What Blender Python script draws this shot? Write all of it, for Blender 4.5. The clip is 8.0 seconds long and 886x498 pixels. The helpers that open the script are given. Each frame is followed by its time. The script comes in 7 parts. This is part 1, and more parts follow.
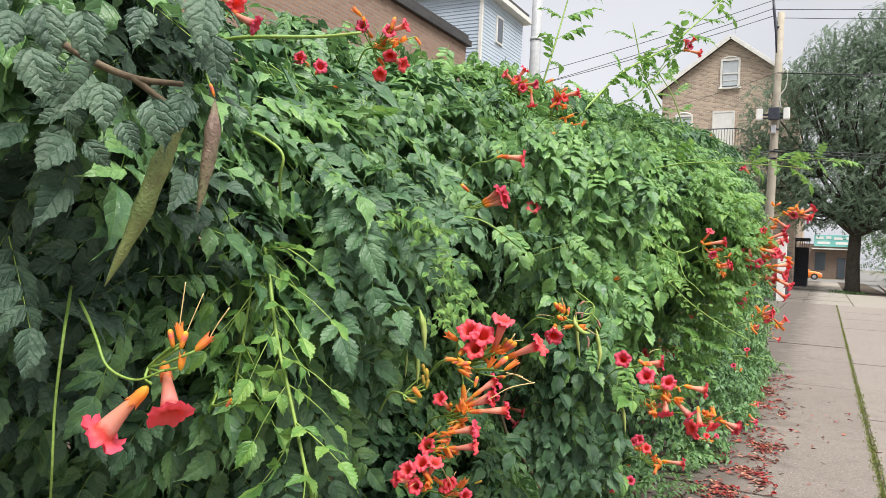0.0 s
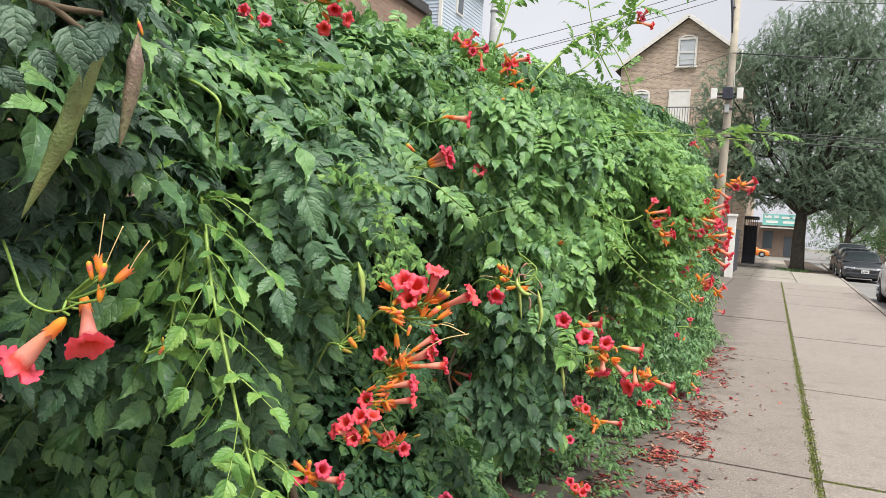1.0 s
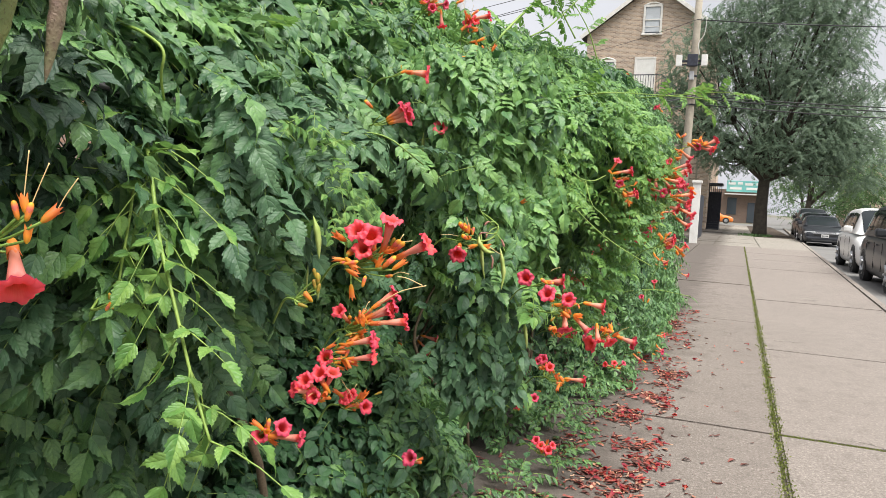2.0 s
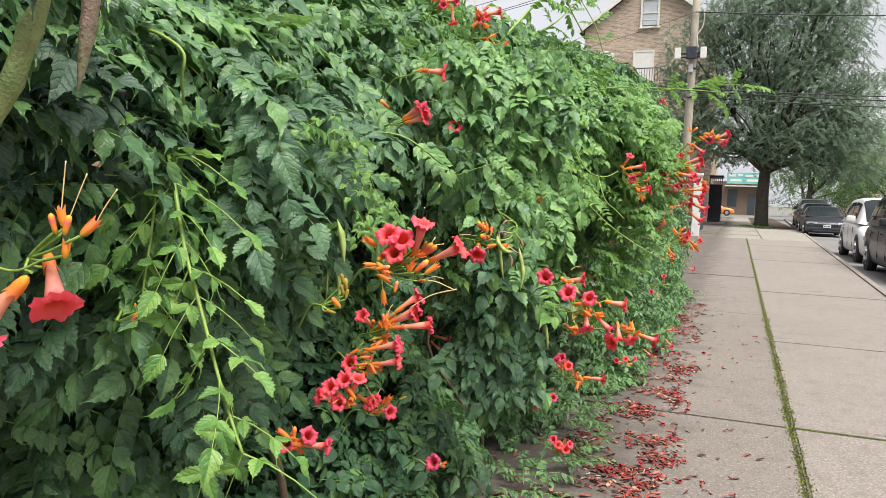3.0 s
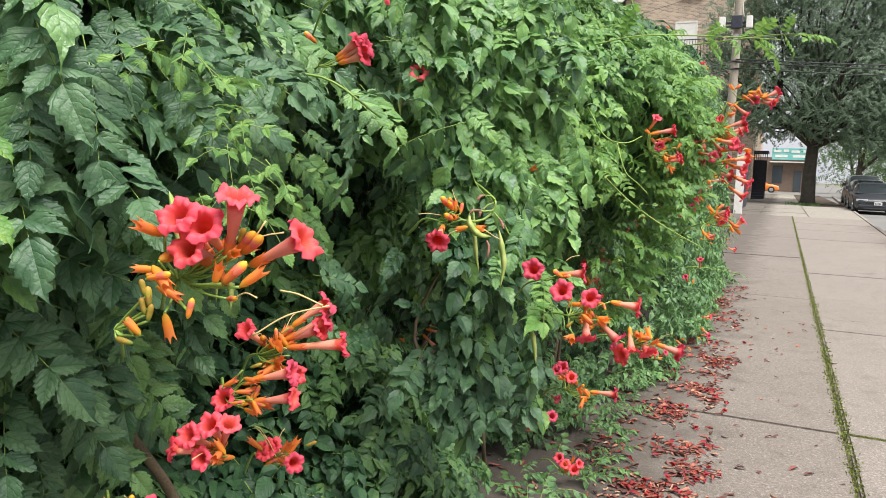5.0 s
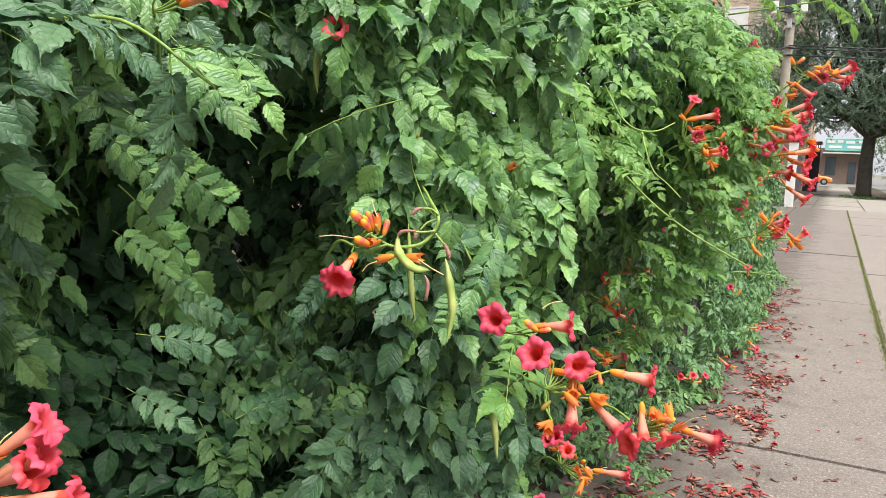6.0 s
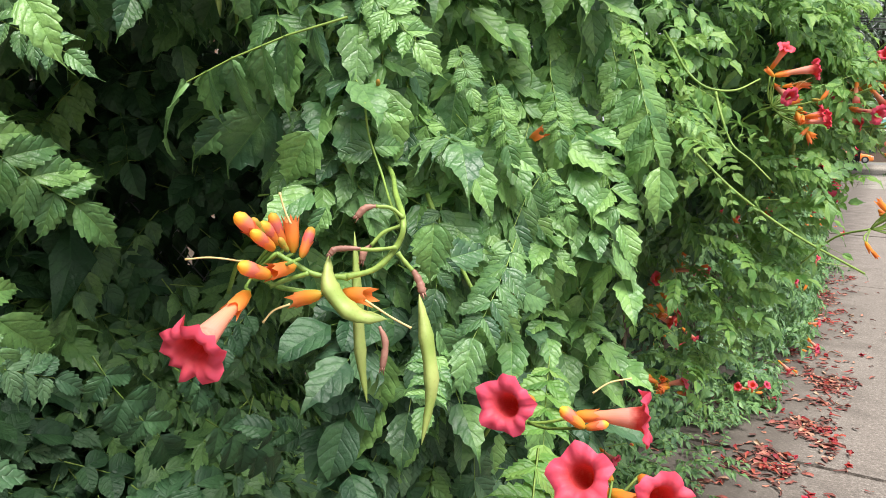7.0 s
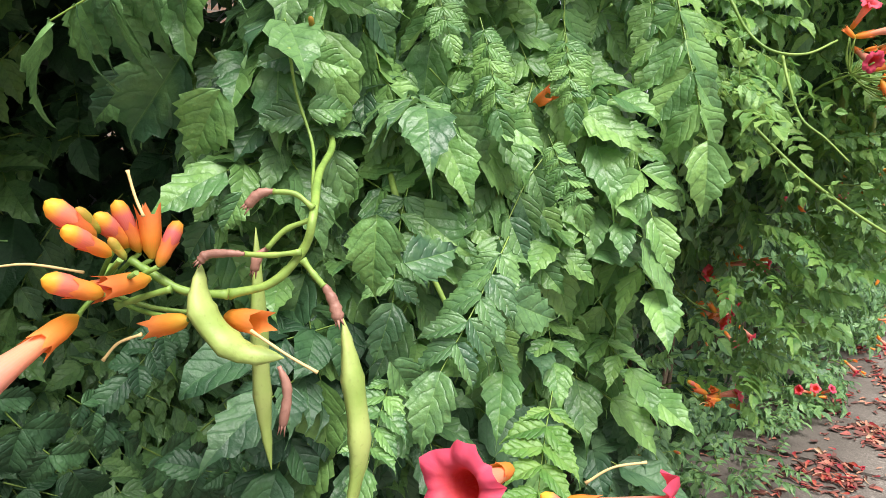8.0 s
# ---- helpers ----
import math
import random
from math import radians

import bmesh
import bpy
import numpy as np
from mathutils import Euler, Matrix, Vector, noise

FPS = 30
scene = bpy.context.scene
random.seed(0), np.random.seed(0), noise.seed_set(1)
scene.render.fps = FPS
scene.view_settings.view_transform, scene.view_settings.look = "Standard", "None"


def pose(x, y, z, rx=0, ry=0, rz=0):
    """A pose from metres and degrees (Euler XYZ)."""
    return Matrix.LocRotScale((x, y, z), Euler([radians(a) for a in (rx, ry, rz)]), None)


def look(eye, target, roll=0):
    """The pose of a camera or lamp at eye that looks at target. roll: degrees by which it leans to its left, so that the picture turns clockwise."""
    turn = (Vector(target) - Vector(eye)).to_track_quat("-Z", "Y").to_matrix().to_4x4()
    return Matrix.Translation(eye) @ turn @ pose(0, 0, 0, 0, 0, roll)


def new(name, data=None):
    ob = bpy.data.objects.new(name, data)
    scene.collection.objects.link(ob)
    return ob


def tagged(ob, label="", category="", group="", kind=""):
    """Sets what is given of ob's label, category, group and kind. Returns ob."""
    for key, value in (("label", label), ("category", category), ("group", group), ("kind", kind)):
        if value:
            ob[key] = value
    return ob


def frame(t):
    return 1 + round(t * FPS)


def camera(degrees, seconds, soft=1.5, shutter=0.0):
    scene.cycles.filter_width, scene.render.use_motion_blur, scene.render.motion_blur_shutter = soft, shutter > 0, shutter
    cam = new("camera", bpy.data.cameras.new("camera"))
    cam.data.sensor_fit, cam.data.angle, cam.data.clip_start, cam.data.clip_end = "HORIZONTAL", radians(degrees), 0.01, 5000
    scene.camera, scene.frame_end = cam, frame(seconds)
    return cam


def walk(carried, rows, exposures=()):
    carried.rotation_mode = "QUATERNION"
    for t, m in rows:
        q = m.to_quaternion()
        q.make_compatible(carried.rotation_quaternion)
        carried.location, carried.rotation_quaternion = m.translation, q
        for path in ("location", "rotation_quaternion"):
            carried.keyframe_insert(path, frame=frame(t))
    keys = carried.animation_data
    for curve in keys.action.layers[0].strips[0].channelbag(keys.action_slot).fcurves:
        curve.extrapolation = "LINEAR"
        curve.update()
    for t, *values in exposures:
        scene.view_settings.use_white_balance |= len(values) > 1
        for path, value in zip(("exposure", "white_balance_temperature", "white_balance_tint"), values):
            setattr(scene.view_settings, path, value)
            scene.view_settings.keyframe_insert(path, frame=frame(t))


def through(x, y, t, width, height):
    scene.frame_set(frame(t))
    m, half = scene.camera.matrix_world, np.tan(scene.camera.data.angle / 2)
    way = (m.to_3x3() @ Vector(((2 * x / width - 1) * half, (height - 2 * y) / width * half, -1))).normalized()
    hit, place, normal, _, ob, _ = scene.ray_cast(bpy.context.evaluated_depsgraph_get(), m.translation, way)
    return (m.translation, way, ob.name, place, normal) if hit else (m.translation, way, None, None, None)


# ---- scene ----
cam = camera(61.9, 8.0, soft=0.5)

PATH = [
    (0, (1.044, -0.38, 1.373), (0.121, 1.394, 1.372), 2.7),
    (0.5, (1.064, -0.379, 1.347), (0.185, 1.418, 1.327), 3.3),
    (1, (1.082, -0.376, 1.342), (0.266, 1.449, 1.274), 3.7),
    (1.5, (1.094, -0.351, 1.316), (0.343, 1.499, 1.203), 3.5),
    (1.7, (1.099, -0.351, 1.309), (0.359, 1.503, 1.179), 3.3),
    (3, (1.042, -0.342, 1.314), (0.307, 1.512, 1.165), 1.9),
    (3.5, (1.002, -0.325, 1.303), (0.261, 1.526, 1.143), 1.2),
    (4, (0.997, -0.243, 1.296), (0.238, 1.599, 1.127), 1.1),
    (4.5, (1.029, -0.035, 1.301), (0.24, 1.792, 1.109), 1.6),
    (4.7, (1.034, 0.036, 1.298), (0.232, 1.857, 1.094), 1.8),
    (5.8, (0.97, 0.589, 1.307), (0.071, 2.36, 1.069), 1.9),
    (6, (0.967, 0.697, 1.318), (0.045, 2.455, 1.072), 2.1),
    (6.5, (0.921, 0.914, 1.299), (-0.04, 2.648, 1.038), 1.8),
    (7, (0.794, 1.125, 1.3), (-0.194, 2.838, 1.004), 1.5),
    (7.5, (0.746, 1.258, 1.284), (-0.291, 2.938, 0.967), 1.4),
    (8, (0.756, 1.319, 1.286), (-0.345, 2.953, 0.943), 1.5),
]
EXPOSURE = [(0.0, 0.66), (4.5, 0.66), (6.5, 0.81), (8.0, 0.81)]
walk(cam, [(t, look(eye, target, roll)) for t, eye, target, roll in PATH], EXPOSURE)

# ---- world and light: bright overcast sky ----
world = bpy.data.worlds.new("sky")
scene.world = world
world.use_nodes = True
wn, wl = world.node_tree.nodes, world.node_tree.links
bg = wn["Background"]
sky = wn.new("ShaderNodeTexSky")
sky.sky_type = "NISHITA"
sky.sun_disc = False
sky.sun_elevation, sky.sun_rotation = radians(64), radians(120)
sky.air_density, sky.dust_density = 1.0, 4.0
grey = wn.new("ShaderNodeHueSaturation")
grey.inputs["Saturation"].default_value = 0.18
cloud = wn.new("ShaderNodeTexNoise")
cloud.inputs["Scale"].default_value, cloud.inputs["Detail"].default_value = 2.6, 5.0
wtc = wn.new("ShaderNodeTexCoord")
cramp = wn.new("ShaderNodeValToRGB")
cramp.color_ramp.elements[0].position, cramp.color_ramp.elements[0].color = 0.3, (3.4, 3.46, 3.72, 1)
cramp.color_ramp.elements[1].position, cramp.color_ramp.elements[1].color = 0.72, (4.35, 4.4, 4.7, 1)
cmix = wn.new("ShaderNodeMix")
cmix.data_type = "RGBA"
cmix.inputs["Factor"].default_value = 0.85
wl.new(wtc.outputs["Generated"], cloud.inputs["Vector"])
wl.new(cloud.outputs["Fac"], cramp.inputs["Fac"])
wl.new(sky.outputs["Color"], grey.inputs["Color"])
wl.new(grey.outputs["Color"], cmix.inputs[6])
wl.new(cramp.outputs["Color"], cmix.inputs[7])
wl.new(cmix.outputs[2], bg.inputs["Color"])
bg.inputs["Strength"].default_value = 0.13

sun = new("sun", bpy.data.lights.new("sun", "SUN"))
sun.data.energy, sun.data.angle, sun.data.color = 4.6, radians(40), (1.0, 0.97, 0.92)
sun.matrix_world = look((6.5, -1.8, 15.3), (0, 2, 0))


# ---- materials ----
def mat(name, color=(0.5, 0.5, 0.5), rough=0.7, metal=0.0, spec=0.4):
    m = bpy.data.materials.new(name)
    m.use_nodes = True
    b = m.node_tree.nodes["Principled BSDF"]
    b.inputs["Base Color"].default_value = (*color, 1)
    b.inputs["Roughness"].default_value = rough
    b.inputs["Metallic"].default_value = metal
    b.inputs["Specular IOR Level"].default_value = spec
    return m


class Nodes:
    """Short hand for wiring one material's nodes."""

    def __init__(self, m):
        self.m, self.t = m, m.node_tree
        self.b = self.t.nodes["Principled BSDF"]
        self.out = self.t.nodes["Material Output"]

    def add(self, kind, **values):
        n = self.t.nodes.new("ShaderNode" + kind)
        for k, v in values.items():
            n.inputs[k.replace("_", " ")].default_value = v
        return n

    def link(self, a, b):
        self.t.links.new(a, b)

    def math(self, op, a, b=None):
        n = self.t.nodes.new("ShaderNodeMath")
        n.operation = op
        for i, v in enumerate((a, b)):
            if v is None:
                continue
            if isinstance(v, (int, float)):
                n.inputs[i].default_value = v
            else:
                self.link(v, n.inputs[i])
        return n.outputs[0]

    def ramp(self, fac, *stops):
        n = self.t.nodes.new("ShaderNodeValToRGB")
        e = n.color_ramp.elements
        while len(e) < len(stops):
            e.new(0.5)
        for s, (p, c) in zip(e, stops):
            s.position, s.color = p, (*c, 1)
        self.link(fac, n.inputs["Fac"])
        return n.outputs["Color"]

    def mix(self, fac, a, b, blend="MIX"):
        n = self.t.nodes.new("ShaderNodeMix")
        n.data_type, n.blend_type = "RGBA", blend
        for i, v in ((0, fac), (6, a), (7, b)):
            if isinstance(v, (int, float)):
                n.inputs[i].default_value = v
            elif isinstance(v, tuple):
                n.inputs[i].default_value = (*v, 1)
            else:
                self.link(v, n.inputs[i])
        return n.outputs[2]

    def noise(self, scale, detail=4.0, where=None):
        n = self.add("TexNoise", Scale=scale, Detail=detail)
        if where is None:
            where = self.add("NewGeometry").outputs["Position"]
        self.link(where, n.inputs["Vector"])
        return n.outputs["Fac"]

    def bump(self, height, strength=0.3, distance=0.01):
        n = self.add("Bump", Strength=strength, Distance=distance)
        self.link(height, n.inputs["Height"])
        self.link(n.outputs["Normal"], self.b.inputs["Normal"])

    def colour(self, c):
        self.link(c, self.b.inputs["Base Color"])


def rough_surface(name, low, high, scale, rough=0.85, bump=0.3, fine=60.0, distance=0.004):
    """A mineral or painted surface that varies at two scales."""
    m = mat(name, low, rough)
    n = Nodes(m)
    big, small = n.noise(scale, 6.0), n.noise(fine, 3.0)
    c = n.ramp(big, (0.3, low), (0.7, high))
    c = n.mix(0.35, c, n.ramp(small, (0.3, tuple(v * 0.6 for v in low)), (0.7, tuple(min(1, v * 1.25) for v in high))))
    n.colour(c)
    n.bump(small, bump, distance)
    return m


def leaf_material(name, dark, mid, young, rough=0.33, through=0.28, vein=True, spec=0.5, wrinkle=0.0007):
    m = mat(name, mid, rough, 0, spec)
    n = Nodes(m)
    geo, info = n.add("NewGeometry"), n.add("ObjectInfo")
    pick = n.math("FRACT", n.math("ADD", geo.outputs["Random Per Island"], info.outputs["Random"]))
    drift = n.noise(1.7, 2.0)
    tone = n.math("ADD", n.math("MULTIPLY", pick, 0.55), n.math("MULTIPLY", drift, 0.6))
    c = n.ramp(tone, (0.22, dark), (0.55, mid), (0.90, young))
    if vein:
        uv = n.add("UVMap")
        sep = n.add("SeparateXYZ")
        n.link(uv.outputs["UV"], sep.inputs[0])
        side = n.math("ABSOLUTE", n.math("SUBTRACT", sep.outputs["X"], 0.5))
        half = n.math("GREATER_THAN", sep.outputs["X"], 0.5)
        rib = n.math("LESS_THAN", side, 0.014)
        run = n.math("ADD", n.math("MULTIPLY", n.math("SUBTRACT", sep.outputs["Y"], n.math("ADD", n.math("MULTIPLY", side, 0.45), n.math("MULTIPLY", n.math("MULTIPLY", side, side), 0.7))), 5.0), n.math("ADD", n.math("MULTIPLY", half, 0.45), n.math("MULTIPLY", n.math("ADD", n.noise(55.0, 2.0), info.outputs["Random"]), 0.85)))
        near = n.math("ABSOLUTE", n.math("SUBTRACT", n.math("MULTIPLY", n.math("FRACT", run), 2.0), 1.0))
        ridge = n.math("POWER", near, 20.0)
        quilt = n.math("SUBTRACT", 1.0, n.math("POWER", near, 4.0))
        c = n.mix(n.math("MULTIPLY", ridge, 0.50), c, dark)
        c = n.mix(n.math("MULTIPLY", rib, 0.45), c, young)
        mott = n.noise(260.0, 3.0)
        c = n.mix(n.math("MULTIPLY", n.ramp(mott, (0.35, (0, 0, 0)), (0.7, (1, 1, 1))), 0.40), c, dark)
        patch = n.noise(38.0, 3.0)
        c = n.mix(n.math("MULTIPLY", n.ramp(patch, (0.48, (0, 0, 0)), (0.72, (1, 1, 1))), 0.45), c, young)
        crumple = n.math("MULTIPLY", n.noise(105.0, 3.0), 2.6)
        relief = n.math("SUBTRACT", n.math("ADD", n.math("ADD", n.math("MULTIPLY", mott, 0.8), crumple), n.math("MULTIPLY", quilt, 0.7)), n.math("MULTIPLY", rib, 0.9))
        n.bump(relief, 0.7, wrinkle * 1.7)
        n.link(n.math("ADD", rough - 0.08, n.math("MULTIPLY", patch, 0.26)), n.b.inputs["Roughness"])
    n.colour(c)
    tr = n.add("BsdfTranslucent")
    n.link(n.mix(0.3, c, young), tr.inputs["Color"])
    mx = n.add("MixShader", Fac=through)
    n.link(n.b.outputs[0], mx.inputs[1])
    n.link(tr.outputs[0], mx.inputs[2])
    n.link(mx.outputs[0], n.out.inputs["Surface"])
    return m


def petal_material(name, *stops, rough=0.5, through=0.42):
    """Colour runs along the flower from its stalk to its rim."""
    m = mat(name, stops[-1][1], rough, 0, 0.3)
    n = Nodes(m)
    uv = n.add("UVMap")
    sep = n.add("SeparateXYZ")
    n.link(uv.outputs["UV"], sep.inputs[0])
    info, geo = n.add("ObjectInfo"), n.add("NewGeometry")
    wob = n.math("ADD", sep.outputs["Y"], n.math("MULTIPLY", n.math("SUBTRACT", n.noise(160.0, 3.0), 0.5), 0.16))
    c = n.ramp(wob, *stops)
    streak = n.add("TexWave", Scale=9.0, Distortion=1.5)
    n.link(uv.outputs["UV"], streak.inputs["Vector"])
    c = n.mix(n.math("MULTIPLY", n.math("MULTIPLY", streak.outputs["Fac"], 0.30), n.math("SUBTRACT", 1.0, sep.outputs["Y"])), c, stops[0][1])
    hs = n.add("HueSaturation")
    pick = n.math("FRACT", n.math("ADD", geo.outputs["Random Per Island"], info.outputs["Random"]))
    n.link(n.math("ADD", 0.78, n.math("MULTIPLY", pick, 0.4)), hs.inputs["Value"])
    n.link(n.math("ADD", 0.490, n.math("MULTIPLY", pick, 0.022)), hs.inputs["Hue"])
    n.link(c, hs.inputs["Color"])
    c = hs.outputs["Color"]
    n.colour(c)
    n.bump(n.noise(420.0, 2.0), 0.25, 0.001)
    tr = n.add("BsdfTranslucent")
    n.link(c, tr.inputs["Color"])
    mx = n.add("MixShader", Fac=through)
    n.link(n.b.outputs[0], mx.inputs[1])
    n.link(tr.outputs[0], mx.inputs[2])
    n.link(mx.outputs[0], n.out.inputs["Surface"])
    return m


M_LEAF = leaf_material("vine_leaf", (0.043, 0.105, 0.056), (0.110, 0.228, 0.083), (0.21, 0.38, 0.118), through=0.26)
M_FRESH = leaf_material("fresh_leaf", (0.066, 0.162, 0.063), (0.152, 0.310, 0.090), (0.26, 0.45, 0.122), through=0.28)
# darker copy of the leaf: shade inside and behind the vine, in colour
M_DEEP = leaf_material("shaded_leaf", (0.018, 0.052, 0.026), (0.036, 0.100, 0.040), (0.07, 0.17, 0.06), 0.48, 0.15)
M_YOUNG = leaf_material("young_leaf", (0.070, 0.185, 0.045), (0.145, 0.31, 0.065), (0.28, 0.45, 0.105), 0.40, 0.36)
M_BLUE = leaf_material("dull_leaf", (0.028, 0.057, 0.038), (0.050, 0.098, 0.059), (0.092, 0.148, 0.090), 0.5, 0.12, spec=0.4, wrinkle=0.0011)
# bluish old leaf, with some of the vine's shade put into the colour
M_SHADE = leaf_material("old_shaded_leaf", (0.034, 0.080, 0.043), (0.066, 0.148, 0.068), (0.12, 0.22, 0.098), 0.42, 0.2, spec=0.4)
M_TREE = leaf_material("tree_leaf", (0.095, 0.145, 0.105), (0.15, 0.22, 0.145), (0.21, 0.285, 0.18), 0.7, 0.5, False)
M_TREE2 = leaf_material("far_leaf", (0.04, 0.085, 0.035), (0.08, 0.16, 0.05), (0.15, 0.25, 0.08), 0.55, 0.3, False)
M_STEM = rough_surface("green_stem", (0.13, 0.24, 0.045), (0.27, 0.38, 0.08), 9.0, 0.5, 0.2, 200.0, 0.001)
M_WOODSTEM = rough_surface("woody_stem", (0.07, 0.05, 0.03), (0.16, 0.12, 0.075), 14.0, 0.85, 0.5, 180.0, 0.002)
M_FLOWER = petal_material("corolla", (0.0, (0.88, 0.38, 0.11)), (0.30, (0.91, 0.40, 0.24)), (0.66, (0.91, 0.40, 0.32)), (0.77, (0.70, 0.07, 0.06)), (0.84, (0.84, 0.105, 0.125)), (1.0, (0.86, 0.115, 0.195)))
M_CALYX = petal_material("calyx", (0.0, (0.60, 0.36, 0.04)), (0.4, (0.84, 0.28, 0.045)), (1.0, (0.84, 0.24, 0.08)))
M_BUD = petal_material("bud", (0.0, (0.36, 0.34, 0.05)), (0.30, (0.76, 0.19, 0.12)), (0.70, (0.82, 0.21, 0.18)), (0.86, (0.88, 0.42, 0.06)), (1.0, (0.90, 0.55, 0.06)))
M_GREENBUD = petal_material("green_bud", (0.0, (0.20, 0.28, 0.04)), (0.5, (0.40, 0.36, 0.06)), (1.0, (0.58, 0.32, 0.06)))
def pod_material(name, a, b, spot, warty=0.25):
    m = mat(name, a, 0.5, 0, 0.4)
    n = Nodes(m)
    c = n.mix(n.ramp(n.noise(28.0, 5.0), (0.35, (0, 0, 0)), (0.65, (1, 1, 1))), a, b)
    dots = n.noise(330.0, 2.0)
    c = n.mix(n.ramp(dots, (0.60, (0, 0, 0)), (0.70, (0.15 + warty * 0.7,) * 3)), c, spot)
    c = n.mix(n.ramp(n.noise(75.0, 4.0), (0.52, (0, 0, 0)), (0.70, (warty * 0.7,) * 3)), c, spot)
    n.colour(c)
    n.bump(n.math("ADD", dots, n.noise(110.0, 4.0)), warty, 0.002)
    return m


M_POD = pod_material("pod", (0.23, 0.32, 0.07), (0.36, 0.42, 0.13), (0.16, 0.15, 0.05), 0.12)
M_PODOLIVE = pod_material("olive_pod", (0.13, 0.18, 0.055), (0.22, 0.26, 0.09), (0.10, 0.085, 0.04), 0.75)
M_PODBROWN = pod_material("brown_pod", (0.17, 0.19, 0.08), (0.25, 0.17, 0.13), (0.08, 0.05, 0.04), 0.75)
M_DRY = pod_material("dry_calyx", (0.40, 0.20, 0.15), (0.24, 0.115, 0.085), (0.16, 0.07, 0.055))
M_STYLE = mat("style", (0.62, 0.45, 0.20), 0.6)
M_FALLEN = petal_material("fallen_petal", (0.0, (0.50, 0.20, 0.12)), (0.4, (0.46, 0.095, 0.075)), (1.0, (0.44, 0.035, 0.058)))


def litter_material(name, *stops):
    """Each fallen piece takes one tone of its own, blotched and darker where it has dried."""
    m = mat(name, stops[0][1], 0.7, 0, 0.3)
    n = Nodes(m)
    pick = n.math("FRACT", n.math("ADD", n.add("NewGeometry").outputs["Random Per Island"], n.add("ObjectInfo").outputs["Random"]))
    c = n.ramp(pick, *stops)
    blot = n.noise(95.0, 4.0)
    c = n.mix(n.math("MULTIPLY", n.ramp(blot, (0.45, (0, 0, 0)), (0.65, (1, 1, 1))), 0.40), c, (0.075, 0.035, 0.028))
    n.colour(c)
    n.bump(n.noise(300.0, 3.0), 0.5, 0.002)
    return m


M_LITTER = litter_material("withered_petal", (0.0, (0.085, 0.042, 0.036)), (0.40, (0.17, 0.062, 0.050)), (0.65, (0.31, 0.085, 0.070)), (0.85, (0.42, 0.17, 0.115)), (1.0, (0.50, 0.33, 0.22)))


def concrete(name, low, high, stain):
    m = mat(name, low, 0.9)
    n = Nodes(m)
    info = n.add("ObjectInfo")
    big, mid, fine = n.noise(0.9, 6.0), n.noise(7.0, 5.0), n.noise(150.0, 3.0)
    c = n.ramp(big, (0.28, low), (0.72, high))
    c = n.mix(n.math("MULTIPLY", info.outputs["Random"], 0.35), c, tuple(v * 0.82 for v in low))
    c = n.mix(0.6, c, n.ramp(fine, (0.32, tuple(v * 0.45 for v in low)), (0.5, low), (0.75, tuple(min(1, v * 1.35) for v in high))))
    grit = n.noise(48.0, 4.0)
    c = n.mix(n.math("MULTIPLY", n.ramp(grit, (0.50, (0, 0, 0)), (0.62, (1, 1, 1))), 0.40), c, stain)
    c = n.mix(n.math("MULTIPLY", n.ramp(n.noise(60.0, 2.0), (0.58, (0, 0, 0)), (0.66, (1, 1, 1))), 0.48), c, tuple(min(1, v * 1.5) for v in high))
    blot = n.ramp(mid, (0.52, (0, 0, 0)), (0.72, (1, 1, 1)))
    c = n.mix(n.math("MULTIPLY", blot, 0.35), c, stain)
    # dirt that has gathered along the foot of the vine
    where = n.add("SeparateXYZ")
    n.link(n.add("NewGeometry").outputs["Position"], where.inputs[0])
    edge = n.math("ADD", where.outputs["X"], n.math("MULTIPLY", n.math("SUBTRACT", n.noise(3.2, 6.0), 0.5), 1.1))
    dirt = n.ramp(edge, (0.42, (1, 1, 1)), (0.86, (0, 0, 0)))
    c = n.mix(n.math("MULTIPLY", dirt, 0.75), c, (0.075, 0.062, 0.052))
    # hairline cracks
    vor = n.add("TexVoronoi", Scale=0.55)
    vor.feature = "DISTANCE_TO_EDGE"
    warp = n.add("VectorMath")
    warp.operation = "ADD"
    wob = n.add("TexNoise", Scale=2.2, Detail=5.0)
    n.link(n.add("NewGeometry").outputs["Position"], wob.inputs["Vector"])
    n.link(n.add("NewGeometry").outputs["Position"], warp.inputs[0])
    n.link(wob.outputs["Color"], warp.inputs[1])
    n.link(warp.outputs[0], vor.inputs["Vector"])
    crack = n.math("MULTIPLY", n.math("LESS_THAN", vor.outputs["Distance"], 0.0035), n.ramp(n.noise(0.7, 2.0), (0.5, (0, 0, 0)), (0.6, (1, 1, 1))))
    c = n.mix(n.math("MULTIPLY", crack, 0.7), c, (0.05, 0.045, 0.035))
    n.colour(c)
    n.bump(n.math("ADD", fine, n.math("MULTIPLY", grit, 0.8)), 0.7, 0.005)
    return m


M_CONC = concrete("sidewalk_concrete", (0.196, 0.169, 0.149), (0.278, 0.242, 0.215), (0.110, 0.093, 0.080))
M_CONC_WORN = concrete("worn_concrete", (0.166, 0.141, 0.123), (0.246, 0.213, 0.188), (0.085, 0.072, 0.061))
M_CONC_OLD = concrete("old_concrete", (0.24, 0.22, 0.19), (0.33, 0.30, 0.26), (0.15, 0.135, 0.11))
M_JOINT = rough_surface("joint_soil", (0.05, 0.042, 0.032), (0.10, 0.085, 0.06), 6.0, 0.95)
M_SOIL = rough_surface("dark_soil", (0.035, 0.026, 0.019), (0.085, 0.062, 0.043), 5.0, 0.95, 0.8, 70.0, 0.01)
